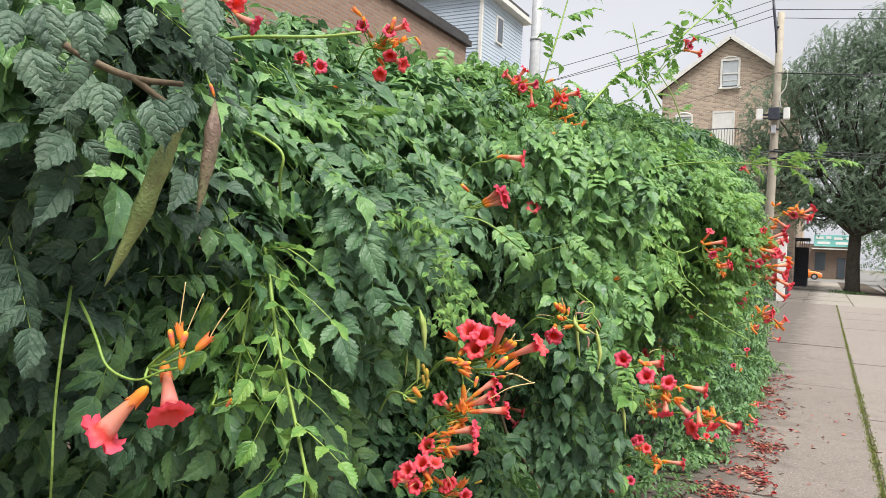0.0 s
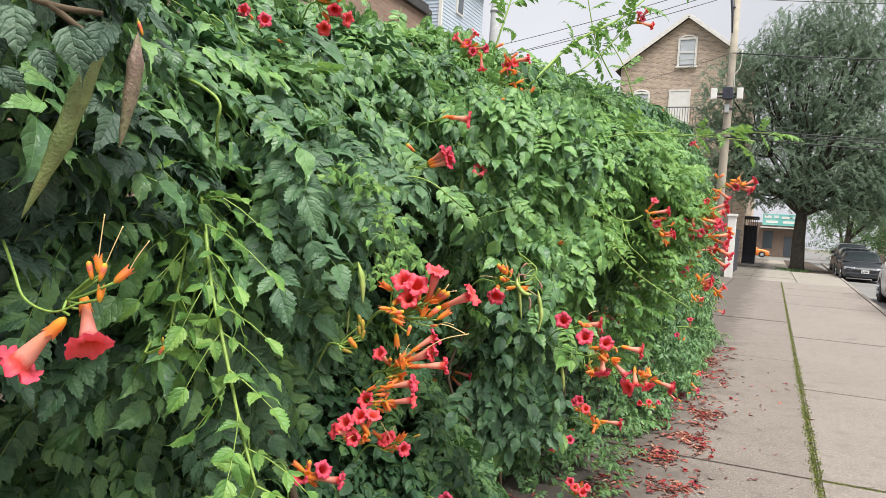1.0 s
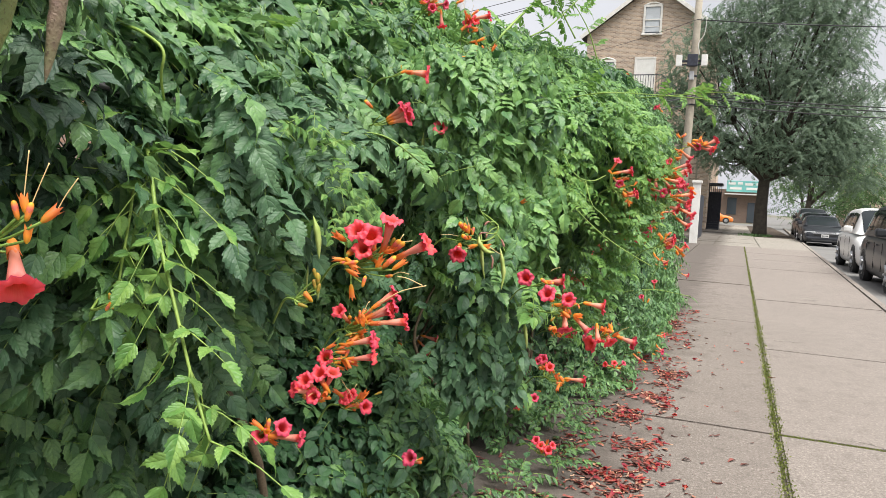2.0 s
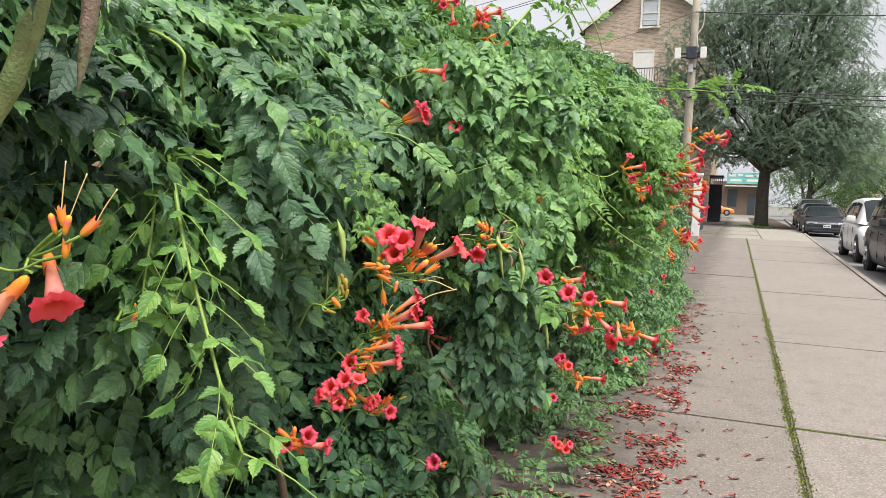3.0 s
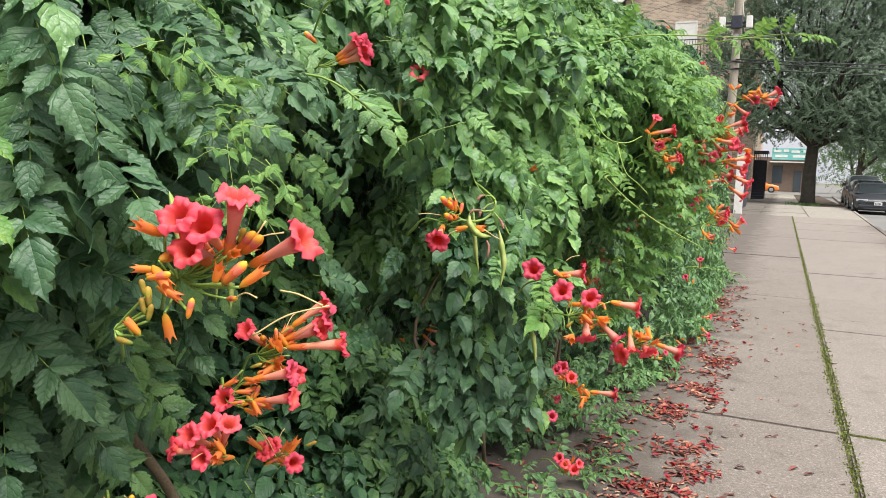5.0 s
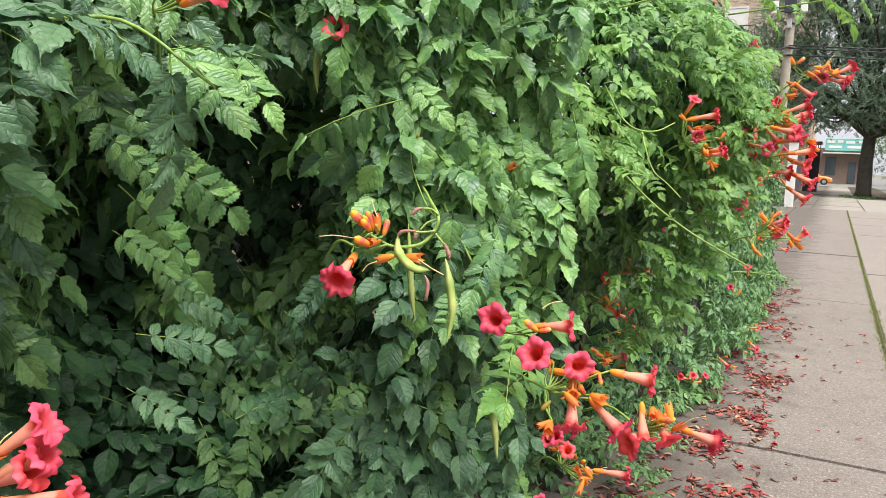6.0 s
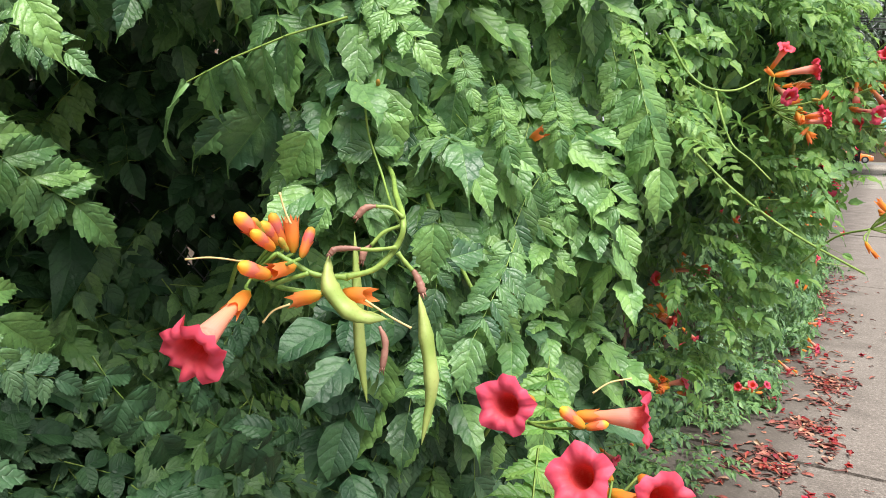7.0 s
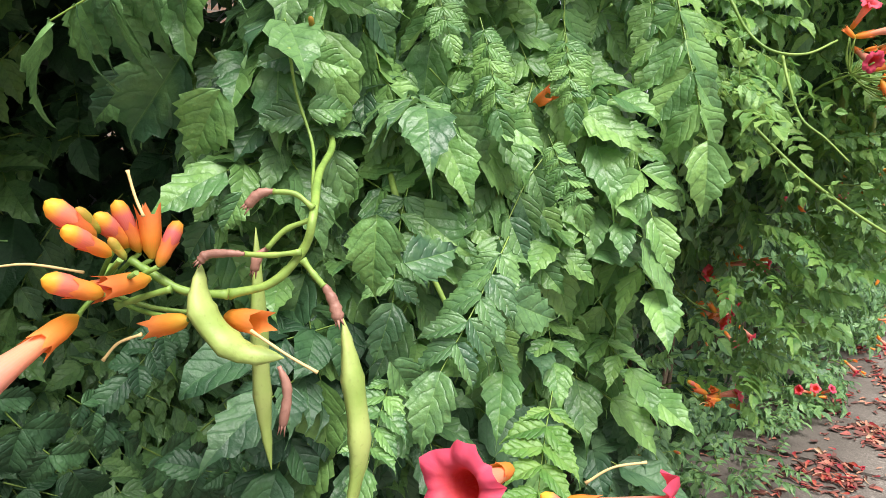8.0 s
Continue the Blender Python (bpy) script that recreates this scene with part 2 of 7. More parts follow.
M_MOSS = leaf_material("moss", (0.075, 0.098, 0.020), (0.145, 0.178, 0.036), (0.24, 0.28, 0.06), 0.9, 0.15, False)
M_ASPHALT = rough_surface("asphalt", (0.13, 0.125, 0.12), (0.20, 0.195, 0.185), 0.6, 0.9, 0.4, 90.0)
M_EARTH = rough_surface("far_ground", (0.12, 0.12, 0.09), (0.19, 0.18, 0.13), 0.2, 0.95)
M_GREYWOOD = rough_surface("weathered_wood", (0.27, 0.24, 0.19), (0.40, 0.36, 0.29), 2.5, 0.85, 0.5, 40.0)
M_BARK = rough_surface("bark", (0.035, 0.030, 0.024), (0.085, 0.072, 0.055), 5.0, 0.95, 0.9, 28.0, 0.03)
M_STEEL = rough_surface("galvanised_steel", (0.32, 0.33, 0.34), (0.48, 0.49, 0.50), 9.0, 0.45, 0.1)
M_WIRE = mat("wire_black", (0.035, 0.035, 0.038), 0.6)
M_DARKIRON = rough_surface("dark_iron", (0.018, 0.020, 0.030), (0.05, 0.055, 0.075), 8.0, 0.5, 0.2)
M_WHITE = rough_surface("white_paint", (0.66, 0.65, 0.61), (0.80, 0.79, 0.76), 3.0, 0.6, 0.15, 50.0)
M_TRIM = rough_surface("trim_white", (0.62, 0.60, 0.55), (0.78, 0.76, 0.72), 4.0, 0.6, 0.1)
M_GLASS = mat("window_glass", (0.06, 0.075, 0.09), 0.06, 0.0, 0.8)
M_BLIND = rough_surface("window_blind", (0.42, 0.45, 0.47), (0.56, 0.59, 0.62), 2.0, 0.6, 0.1)
M_ROOF = rough_surface("roof_tar", (0.045, 0.042, 0.042), (0.085, 0.08, 0.078), 2.0, 0.9)
M_CORNICE = rough_surface("dark_cornice", (0.028, 0.026, 0.028), (0.06, 0.056, 0.056), 4.0, 0.6)


def brick_material(name, a, b, mortar, along):
    m = mat(name, a, 0.9)
    n = Nodes(m)
    pos = n.add("SeparateXYZ")
    n.link(n.add("NewGeometry").outputs["Position"], pos.inputs[0])
    com = n.add("CombineXYZ")
    n.link(pos.outputs[along], com.inputs["X"])
    n.link(pos.outputs["Z"], com.inputs["Y"])
    br = n.add("TexBrick", Scale=1.0)
    br.inputs["Color1"].default_value, br.inputs["Color2"].default_value, br.inputs["Mortar"].default_value = (*a, 1), (*b, 1), (*mortar, 1)
    br.inputs["Brick Width"].default_value, br.inputs["Row Height"].default_value, br.inputs["Mortar Size"].default_value = 0.24, 0.085, 0.016
    n.link(com.outputs[0], br.inputs["Vector"])
    c = n.mix(n.math("MULTIPLY", n.noise(0.8, 6.0), 0.35), br.outputs["Color"], tuple(v * 0.6 for v in a))
    c = n.mix(n.math("MULTIPLY", n.noise(6.0, 4.0), 0.25), c, mortar)
    n.colour(c)
    n.bump(br.outputs["Fac"], 0.6, -0.01)
    return m


M_BRICK = brick_material("tan_brick", (0.60, 0.44, 0.31), (0.17, 0.105, 0.08), (0.56, 0.49, 0.41), "X")
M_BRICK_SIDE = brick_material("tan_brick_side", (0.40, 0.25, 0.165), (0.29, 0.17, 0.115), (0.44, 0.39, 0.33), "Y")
M_REDBRICK = brick_material("red_brick", (0.25, 0.135, 0.09), (0.34, 0.215, 0.15), (0.25, 0.21, 0.175), "Y")
M_BROWNBRICK = brick_material("brown_brick", (0.24, 0.15, 0.11), (0.15, 0.09, 0.07), (0.26, 0.21, 0.18), "X")
M_SIDING = rough_surface("blue_siding", (0.40, 0.47, 0.55), (0.50, 0.57, 0.64), 0.8, 0.6, 0.1)


# ---- mesh helpers ----
def finish(bm, name, material):
    me = bpy.data.meshes.new(name)
    bm.normal_update()
    bm.to_mesh(me)
    bm.free()
    for x in material if isinstance(material, (list, tuple)) else [material]:
        me.materials.append(x)
    return me


def part(name, bm, material=None, parent=None, label="", smooth=False):
    """Links a bmesh or a mesh as one object, under a thing or a part if one is given."""
    me = finish(bm, name, material) if isinstance(bm, bmesh.types.BMesh) else bm
    if smooth:
        me.polygons.foreach_set("use_smooth", [True] * len(me.polygons))
    ob = new(name, me)
    ob.parent = parent
    if label:
        tagged(ob, label)
    return ob


def thing(name, at=(0, 0, 0), label="", category="", group="", kind=""):
    ob = new(name)
    ob.location = at
    ob.empty_display_size = 0.1
    return tagged(ob, label, category, group, kind)


def box(bm, lo, hi, bevel=0.0):
    m = Matrix.LocRotScale([(a + b) / 2 for a, b in zip(lo, hi)], None, [b - a for a, b in zip(lo, hi)])
    r = bmesh.ops.create_cube(bm, size=1, matrix=m)
    if bevel:
        edges = {e for v in r["verts"] for e in v.link_edges}
        bmesh.ops.bevel(bm, geom=list(edges), offset=bevel, segments=2, affect="EDGES", profile=0.6)
    return bm


def boxes(*pairs, bevel=0.0):
    bm = bmesh.new()
    for lo, hi in pairs:
        box(bm, lo, hi, bevel)
    return bm


def sweep(bm, pts, radii, n=8, cap=True):
    """A round tube through pts, with a radius at each."""
    pts = [Vector(p) for p in pts]
    if isinstance(radii, (int, float)):
        radii = [radii] * len(pts)
    rings, side = [], None
    for i, p in enumerate(pts):
        d = (pts[min(i + 1, len(pts) - 1)] - pts[max(i - 1, 0)]).normalized()
        if side is None:
            side = d.orthogonal().normalized()
        side = (side - d * side.dot(d)).normalized()
        up = d.cross(side)
        rings.append([bm.verts.new(p + float(radii[i]) * (side * math.cos(2 * math.pi * k / n) + up * math.sin(2 * math.pi * k / n))) for k in range(n)])
    for a, b in zip(rings, rings[1:]):
        for k in range(n):
            bm.faces.new((a[k], a[(k + 1) % n], b[(k + 1) % n], b[k])).smooth = True
    if cap:
        bm.faces.new(rings[0][::-1])
        bm.faces.new(rings[-1])
    return bm


def smooth_line(pts, per=6):
    """A rounded line through the given points."""
    p = [Vector(q) for q in pts]
    p = [2 * p[0] - p[1]] + p + [2 * p[-1] - p[-2]]
    out = []
    for i in range(1, len(p) - 2):
        for k in range(per):
            t = k / per
            a, b, c, d = p[i - 1], p[i], p[i + 1], p[i + 2]
            out.append(0.5 * (2 * b + (c - a) * t + (2 * a - 5 * b + 4 * c - d) * t * t + (3 * b - a - 3 * c + d) * t ** 3))
    out.append(p[-2])
    return out


# ---- ground, road, kerb, pavement ----
def kerb_x(y):
    return 3.37 + 0.031 * (y - 14.1)


def slab_mesh(name, corners, top, thick, material, bevel=0.012):
    """A cast slab with rounded edges, from its four corners in plan."""
    bm = bmesh.new()
    low = [bm.verts.new((x, y, top - thick)) for x, y in corners]
    high = [bm.verts.new((x, y, top)) for x, y in corners]
    bm.faces.new(low[::-1])
    bm.faces.new(high)
    for i in range(4):
        j = (i + 1) % 4
        bm.faces.new((low[i], low[j], high[j], high[i]))
    bmesh.ops.bevel(bm, geom=[e for e in bm.edges if e.verts[0] in high and e.verts[1] in high], offset=bevel, segments=2, affect="EDGES")
    return finish(bm, name, material)


ground = tagged(part("ground", boxes(((-400, -300, -0.6), (400, 700, -0.2))), M_EARTH), "dull grey-green earth reaching the horizon", "ground", kind="structure")
road = tagged(part("road", boxes(((3.0, -60, -0.5), (13.5, 300, -0.13)), ((-90, 78, -0.5), (2.99, 96, -0.131)), ((13.51, 78, -0.5), (90, 96, -0.131))), M_ASPHALT),
              "worn grey asphalt street beside the pavement", "road", kind="structure")

sidewalk = thing("pavement", (0, 0, 0), "pale grey concrete pavement with mossy joints and fallen petals", "pavement", kind="structure")
part("pavement_bed", boxes(((-9, -14, -0.19), (2.9, 30.2, -0.022)), ((-3, 30.2, -0.19), (2.0, 77, -0.022))), M_JOINT, sidewalk)
MOSS_X = 1.41
rows_right = [-9.0, -5.9, -2.8, 1.42, 4.42, 7.40, 11.8, 15.2, 18.7, 22.2, 25.6, 30.0]
rows_left = [-10.0, -5.2, -0.4, 4.41, 9.19, 14.0, 18.8, 24.2, 30.0]
for a, b in zip(rows_right, rows_right[1:]):
    c = [(MOSS_X + 0.012, a + 0.007), (kerb_x(a) - 0.16, a + 0.007), (kerb_x(b) - 0.16, b - 0.007), (MOSS_X + 0.012, b - 0.007)]
    part("slab", slab_mesh("slab", c, random.uniform(-0.004, 0.004), 0.1, M_CONC), None, sidewalk)
    c = [(kerb_x(a) - 0.15, a + 0.004), (kerb_x(a), a + 0.004), (kerb_x(b), b - 0.004), (kerb_x(b) - 0.15, b - 0.004)]
    part("kerb_stone", slab_mesh("kerb_stone", c, 0.004, 0.3, M_CONC, 0.025), None, sidewalk)
for a, b in zip(rows_left, rows_left[1:]):
    c = [(-0.2, a + 0.007), (MOSS_X - 0.012, a + 0.007), (MOSS_X - 0.012, b - 0.007), (-0.2, b - 0.007)]
    part("slab", slab_mesh("slab", c, random.uniform(-0.006, 0.003), 0.1, M_CONC_WORN), None, sidewalk)
    if a > 8:
        lo = max(a, 11.2)
        c = [(-3.6, lo + 0.007), (-0.215, lo + 0.007), (-0.215, b - 0.007), (-3.6, b - 0.007)]
        part("slab", slab_mesh("slab", c, random.uniform(-0.006, 0.003), 0.1, M_CONC), None, sidewalk)
y = 30.0
while y < 76:
    for x0, x1 in ((-1.35, 0.3), (0.31, 1.95)):
        c = [(x0, y + 0.01), (x1, y + 0.01), (x1, y + 1.61), (x0, y + 1.61)]
        part("slab", slab_mesh("slab", c, random.uniform(-0.012, 0.006), 0.1, M_CONC_OLD), None, sidewalk)
    c = [(kerb_x(y) - 0.15, y), (kerb_x(y), y), (kerb_x(y + 1.62), y + 1.61), (kerb_x(y + 1.62) - 0.15, y + 1.61)]
    part("kerb_stone", slab_mesh("kerb_stone", c, 0.004, 0.3, M_CONC_OLD, 0.025), None, sidewalk)
    y += 1.62
part("apron", slab_mesh("apron", [(1.97, 30.02), (kerb_x(30) - 0.16, 30.02), (kerb_x(43) - 0.16, 43), (1.97, 43)], 0.0, 0.1, M_CONC_OLD), None, sidewalk)
verge = tagged(part("verge", boxes(((1.97, 43.02, -0.2), (kerb_x(43) - 0.16, 77, -0.015))), M_SOIL), "bare dark soil strip between kerb and pavement", "verge", kind="structure")
bed = tagged(part("planting_bed", boxes(((-9, -14, -0.2), (-0.21, 11.15, -0.012))), M_SOIL), "dark shaded soil under the trumpet vine", "soil", kind="structure")


# ---- many small pieces joined into one mesh, by numpy ----
def unit(v):
    return v / np.linalg.norm(v)


class Shape:
    """A small triangle mesh: points, triangles, uv of each triangle corner, material slot of each triangle."""

    def __init__(self):
        self.v, self.f, self.uv, self.m, self.k = [], [], [], [], []

    def grid(self, pts, uvs, slot=0, wrap=False, crease=None):
        rows, cols, base = len(pts), len(pts[0]), len(self.v)
        for r in pts:
            self.v += [tuple(p) for p in r]
            self.k += [j == crease for j in range(cols)]
        for i in range(rows - 1):
            for j in range(cols if wrap else cols - 1):
                k = (j + 1) % cols
                a, b, c, d = base + i * cols + j, base + i * cols + k, base + (i + 1) * cols + k, base + (i + 1) * cols + j
                ua, ub, uc, ud = uvs[i][j], uvs[i][j + 1 if wrap else k], uvs[i + 1][j + 1 if wrap else k], uvs[i + 1][j]
                self.f += [(a, b, c), (a, c, d)]
                self.uv += [ua, ub, uc, ua, uc, ud]
                self.m += [slot, slot]

    def done(self):
        self.V, self.F = np.array(self.v, float), np.array(self.f, int)
        self.U, self.S, self.K = np.array(self.uv, float), np.array(self.m, int), np.array(self.k, bool)
        return self

    def moved(self, m):
        s = Shape()
        m = np.array(m)
        s.v = (np.array(self.v) @ m[:3, :3].T + m[:3, 3]).tolist()
        s.f, s.uv, s.m, s.k = list(self.f), list(self.uv), list(self.m), list(self.k)
        return s

    def join(self, o):
        base = len(self.v)
        self.v += [tuple(p) for p in o.v]
        self.f += [tuple(i + base for i in t) for t in o.f]
        self.uv += o.uv
        self.m += o.m
        self.k += o.k


def mesh_of(name, V, F, U, S, K, materials, smooth=True):
    me = bpy.data.meshes.new(name)
    me.vertices.add(len(V))
    me.vertices.foreach_set("co", np.ascontiguousarray(V, dtype=np.float32).ravel())
    me.loops.add(3 * len(F))
    me.loops.foreach_set("vertex_index", np.ascontiguousarray(F, dtype=np.int32).ravel())
    me.polygons.add(len(F))
    me.polygons.foreach_set("loop_start", np.arange(0, 3 * len(F), 3, dtype=np.int32))
    me.polygons.foreach_set("material_index", np.ascontiguousarray(S, dtype=np.int32))
    if smooth:
        me.polygons.foreach_set("use_smooth", np.ones(len(F), dtype=bool))
    me.uv_layers.new(name="UVMap").data.foreach_set("uv", np.ascontiguousarray(U, dtype=np.float32).ravel())
    for m in materials:
        me.materials.append(m)
    me.update(calc_edges=True)
    if K.any():
        ends = np.empty(2 * len(me.edges), dtype=np.int32)
        me.edges.foreach_get("vertices", ends)
        ends = ends.reshape(-1, 2)
        me.edges.foreach_set("use_edge_sharp", K[ends[:, 0]] & K[ends[:, 1]])
    me.validate()
    return me


def shape_mesh(name, s, materials, smooth=True):
    s.done()
    return mesh_of(name, s.V, s.F, s.U, s.S, s.K, materials, smooth)


def scatter_mesh(name, shapes, places, materials, smooth=True):
    """One mesh of many copies. places: (index of the shape, 4 x 4 matrix)."""
    V, F, U, S, K, base = [], [], [], [], [], 0
    for i, s in enumerate(shapes):
        ms = [m for k, m in places if k == i]
        if not ms:
            continue
        M = np.array(ms)
        s.done()
        v = np.einsum("nij,kj->nki", M[:, :3, :3], s.V) + M[:, None, :3, 3]
        n, k = len(ms), len(s.V)
        F.append((s.F[None] + (np.arange(n) * k)[:, None, None] + base).reshape(-1, 3))
        V.append(v.reshape(-1, 3))
        U.append(np.tile(s.U, (n, 1)))
        S.append(np.tile(s.S, n))
        K.append(np.tile(s.K, n))
        base += n * k
    return mesh_of(name, np.concatenate(V), np.concatenate(F), np.concatenate(U), np.concatenate(S), np.concatenate(K), materials, smooth)


def frame_of(at, along, up, scale=1.0):
    """A 4 x 4 matrix with its y axis along the given way and its z axis near up."""
    yv = unit(np.array(along, float))
    zv = np.array(up, float) - yv * np.dot(up, yv)
    zv = unit(zv) if np.linalg.norm(zv) > 1e-6 else unit(np.cross(yv, (1, 0.3, 0)))
    m = np.eye(4)
    m[:3, 0], m[:3, 1], m[:3, 2], m[:3, 3] = np.cross(yv, zv) * scale, yv * scale, zv * scale, at
    return m


# ---- buildings ----
def window(parent, lo, hi, y, arch=False):
    """A sash window on a wall that faces -y."""
    w = thing("window", ((lo[0] + hi[0]) / 2, y, lo[1]))
    w.parent = parent
    x0, x1, z0, z1 = lo[0] - w.location.x, hi[0] - w.location.x, 0.0, hi[1] - lo[1]
    part("pane", boxes(((x0 + 0.04, -0.01, z0 + 0.04), (x1 - 0.04, 0.01, z1 - 0.04))), M_GLASS, w)
    part("blind", boxes(((x0 + 0.08, -0.02, z0 + 0.1), (x1 - 0.08, -0.012, z1 - 0.08))), M_BLIND, w)
    bm = boxes(((x0 - 0.06, -0.07, z0), (x0 + 0.06, 0.05, z1)), ((x1 - 0.06, -0.07, z0), (x1 + 0.06, 0.05, z1)), ((x0 - 0.06, -0.072, z1 - 0.06), (x1 + 0.06, 0.05, z1 + 0.07)),
               ((x0, -0.06, (z0 + z1) / 2 - 0.035), (x1, 0.04, (z0 + z1) / 2 + 0.035)), ((x0 + 0.05, -0.04, z0 + z1 * 0.24), (x1 - 0.05, 0.0, z0 + z1 * 0.26)), bevel=0.008)
    if arch:
        sweep(bm, [(x0 + (x1 - x0) * k / 8, -0.03, z1 + 0.05 + 0.13 * math.sin(math.pi * k / 8)) for k in range(9)], 0.05, 6)
    part("window_frame", bm, M_TRIM, w, "white painted window frame")
    part("sill", boxes(((x0 - 0.12, -0.14, z0 - 0.1), (x1 + 0.12, 0.05, z0)), bevel=0.01), M_TRIM, w)
    return w


def gable_house():
    h = thing("brick_house", (-5.22, 51.78, -0.2), "tan brick gabled house with white trim and a small balcony", "house")
    h.scale = (1.15, 1.15, 1.15)
    hw, eave, peak, deep = 3.75, 11.45, 14.25, 5.3
    bm = bmesh.new()
    # wall as a pentagon prism with a door and a window let into it
    prof = [(-hw, -0.2), (hw, -0.2), (hw, eave), (0, peak), (-hw, eave)]
    f = [bm.verts.new((x, 0, z)) for x, z in prof]
    b = [bm.verts.new((x, deep, z)) for x, z in prof]
    bm.faces.new(f)
    bm.faces.new(b[::-1])
    for i in range(5):
        bm.faces.new((f[i], b[i], b[(i + 1) % 5], f[(i + 1) % 5]))
    bmesh.ops.recalc_face_normals(bm, faces=bm.faces[:])
    w = part("wall", bm, M_BRICK, h)
    for s in (-1, 1):
        slope = math.hypot(hw + 0.35, peak - eave + 0.26)
        ang = math.atan2(peak - eave, hw) * s
        bm = boxes(((-slope / 2, -0.3, 0), (slope / 2, deep + 0.3, 0.12)), bevel=0.01)
        r = part("roof", bm, M_ROOF, h)
        r.matrix_basis = pose(s * (hw + 0.3) / 2, 0, (peak + eave) / 2 - 0.08, 0, math.degrees(ang), 0)
        bm = boxes(((-slope / 2, -0.36, -0.06), (slope / 2, -0.302, 0.16)), bevel=0.01)
        r = part("rake_board", bm, M_TRIM, h, "white painted rake board")
        r.matrix_basis = pose(s * (hw + 0.3) / 2, 0, (peak + eave) / 2 - 0.08, 0, math.degrees(ang), 0)
    window(h, (-0.46, 11.46), (0.5, 13.05), -0.02, True)
    window(h, (-2.9, 8.2), (-2.0, 9.9), -0.02, True)
    d = part("door", boxes(((-0.74, -0.05, 7.95), (0.28, 0.02, 10.0)), bevel=0.01), M_WHITE, h, "white painted back door")
    part("door_frame", boxes(((-0.84, -0.07, 7.95), (-0.742, 0.02, 10.1)), ((0.282, -0.07, 7.95), (0.38, 0.02, 10.1)), ((-0.742, -0.07, 10.005), (0.282, 0.02, 10.1))), M_TRIM, d)
    bal = part("balcony", boxes(((-1.2, -1.2, 7.8), (0.9, -0.02, 7.93)), bevel=0.01), M_GREYWOOD, h, "small wooden balcony with dark railing")
    bm = boxes(((-1.2, -1.2, 8.85), (0.9, -1.15, 8.9)), ((-1.2, -1.15, 8.85), (-1.15, -0.03, 8.9)), ((0.85, -1.15, 8.85), (0.9, -0.03, 8.9)))
    for k in range(15):
        x = -1.19 + k * 0.147
        box(bm, (x, -1.19, 7.93), (x + 0.025, -1.165, 8.85))
    part("railing", bm, M_DARKIRON, bal)
    bm = bmesh.new()
    sweep(bm, [(0.9, -1.1, 8.85), (3.2, -1.1, 7.0)], 0.035, 6)
    sweep(bm, [(0.9, -1.1, 7.9), (3.2, -1.1, 6.05)], 0.06, 6)
    part("stair_rail", bm, M_DARKIRON, bal)
    for x in (0.8, 3.1):
        part("post", boxes(((x, -1.18, -0.2), (x + 0.1, -1.08, 7.8 if x < 1 else 6.1))), M_GREYWOOD, bal)
    return h


gable_house()


def brick_block():
    h = thing("brick_building", (-12, 10, 0), "red-brown brick building with a dark cornice", "building")
    part("wall", boxes(((-8, -12, -0.2), (4, 7.8, 6.95))), M_REDBRICK, h)
    part("cornice", boxes(((-8.12, -12.12, 6.952), (4.12, 7.92, 7.12)), ((-8.05, -12.05, 7.12), (4.05, 7.85, 7.27)), bevel=0.02), M_CORNICE, h, "dark painted cornice")
    part("roof", boxes(((-7.9, -11.9, 7.272), (3.9, 7.7, 7.33))), M_ROOF, h)
    bm = boxes(((4.002, 4.4, 3.6), (4.07, 5.6, 5.5)), bevel=0.01)
    part("window", bm, M_GLASS, h)
    return h


brick_block()


def siding_house():
    h = thing("siding_house", (-13.2, 24, 0), "pale blue clapboard house with a small window", "house")
    part("wall", boxes(((-3, 0.0, -0.2), (2.68, 4.0, 10.8))), M_SIDING, h)
    bm = bmesh.new()
    z = 5.0
    while z < 10.7:
        for p, q in (((-3.02, -0.004), (2.70, -0.004)), ((2.684, -0.02), (2.684, 4.02))):
            nx, ny = (0, -0.02) if p[1] == q[1] else (0.02, 0)
            v = [bm.verts.new(c) for c in ((p[0] + nx, p[1] + ny, z), (q[0] + nx, q[1] + ny, z), (*q, z + 0.128), (*p, z + 0.128), (*p, z), (*q, z))]
            bm.faces.new((v[0], v[1], v[2], v[3]))
            bm.faces.new((v[4], v[5], v[1], v[0]))
        z += 0.13
    tagged(part("clapboard", bm, M_SIDING, h), kind="stuff")
    part("corner_board", boxes(((2.62, -0.05, -0.2), (2.74, 0.06, 10.8))), M_TRIM, h)
    w = part("window", boxes(((2.69, 1.3, 9.3), (2.76, 1.9, 10.35)), bevel=0.01), M_TRIM, h)
    part("pane", boxes(((2.762, 1.36, 9.37), (2.768, 1.84, 10.28))), M_GLASS, w)
    part("eave", boxes(((-3.3, -0.3, 10.802), (3.0, 4.3, 11.0)), bevel=0.02), M_TRIM, h, "white painted eave")
    part("roof", boxes(((-3.2, -0.2, 11.002), (2.9, 4.2, 11.2)), bevel=0.02), M_ROOF, h)
    return h


siding_house()


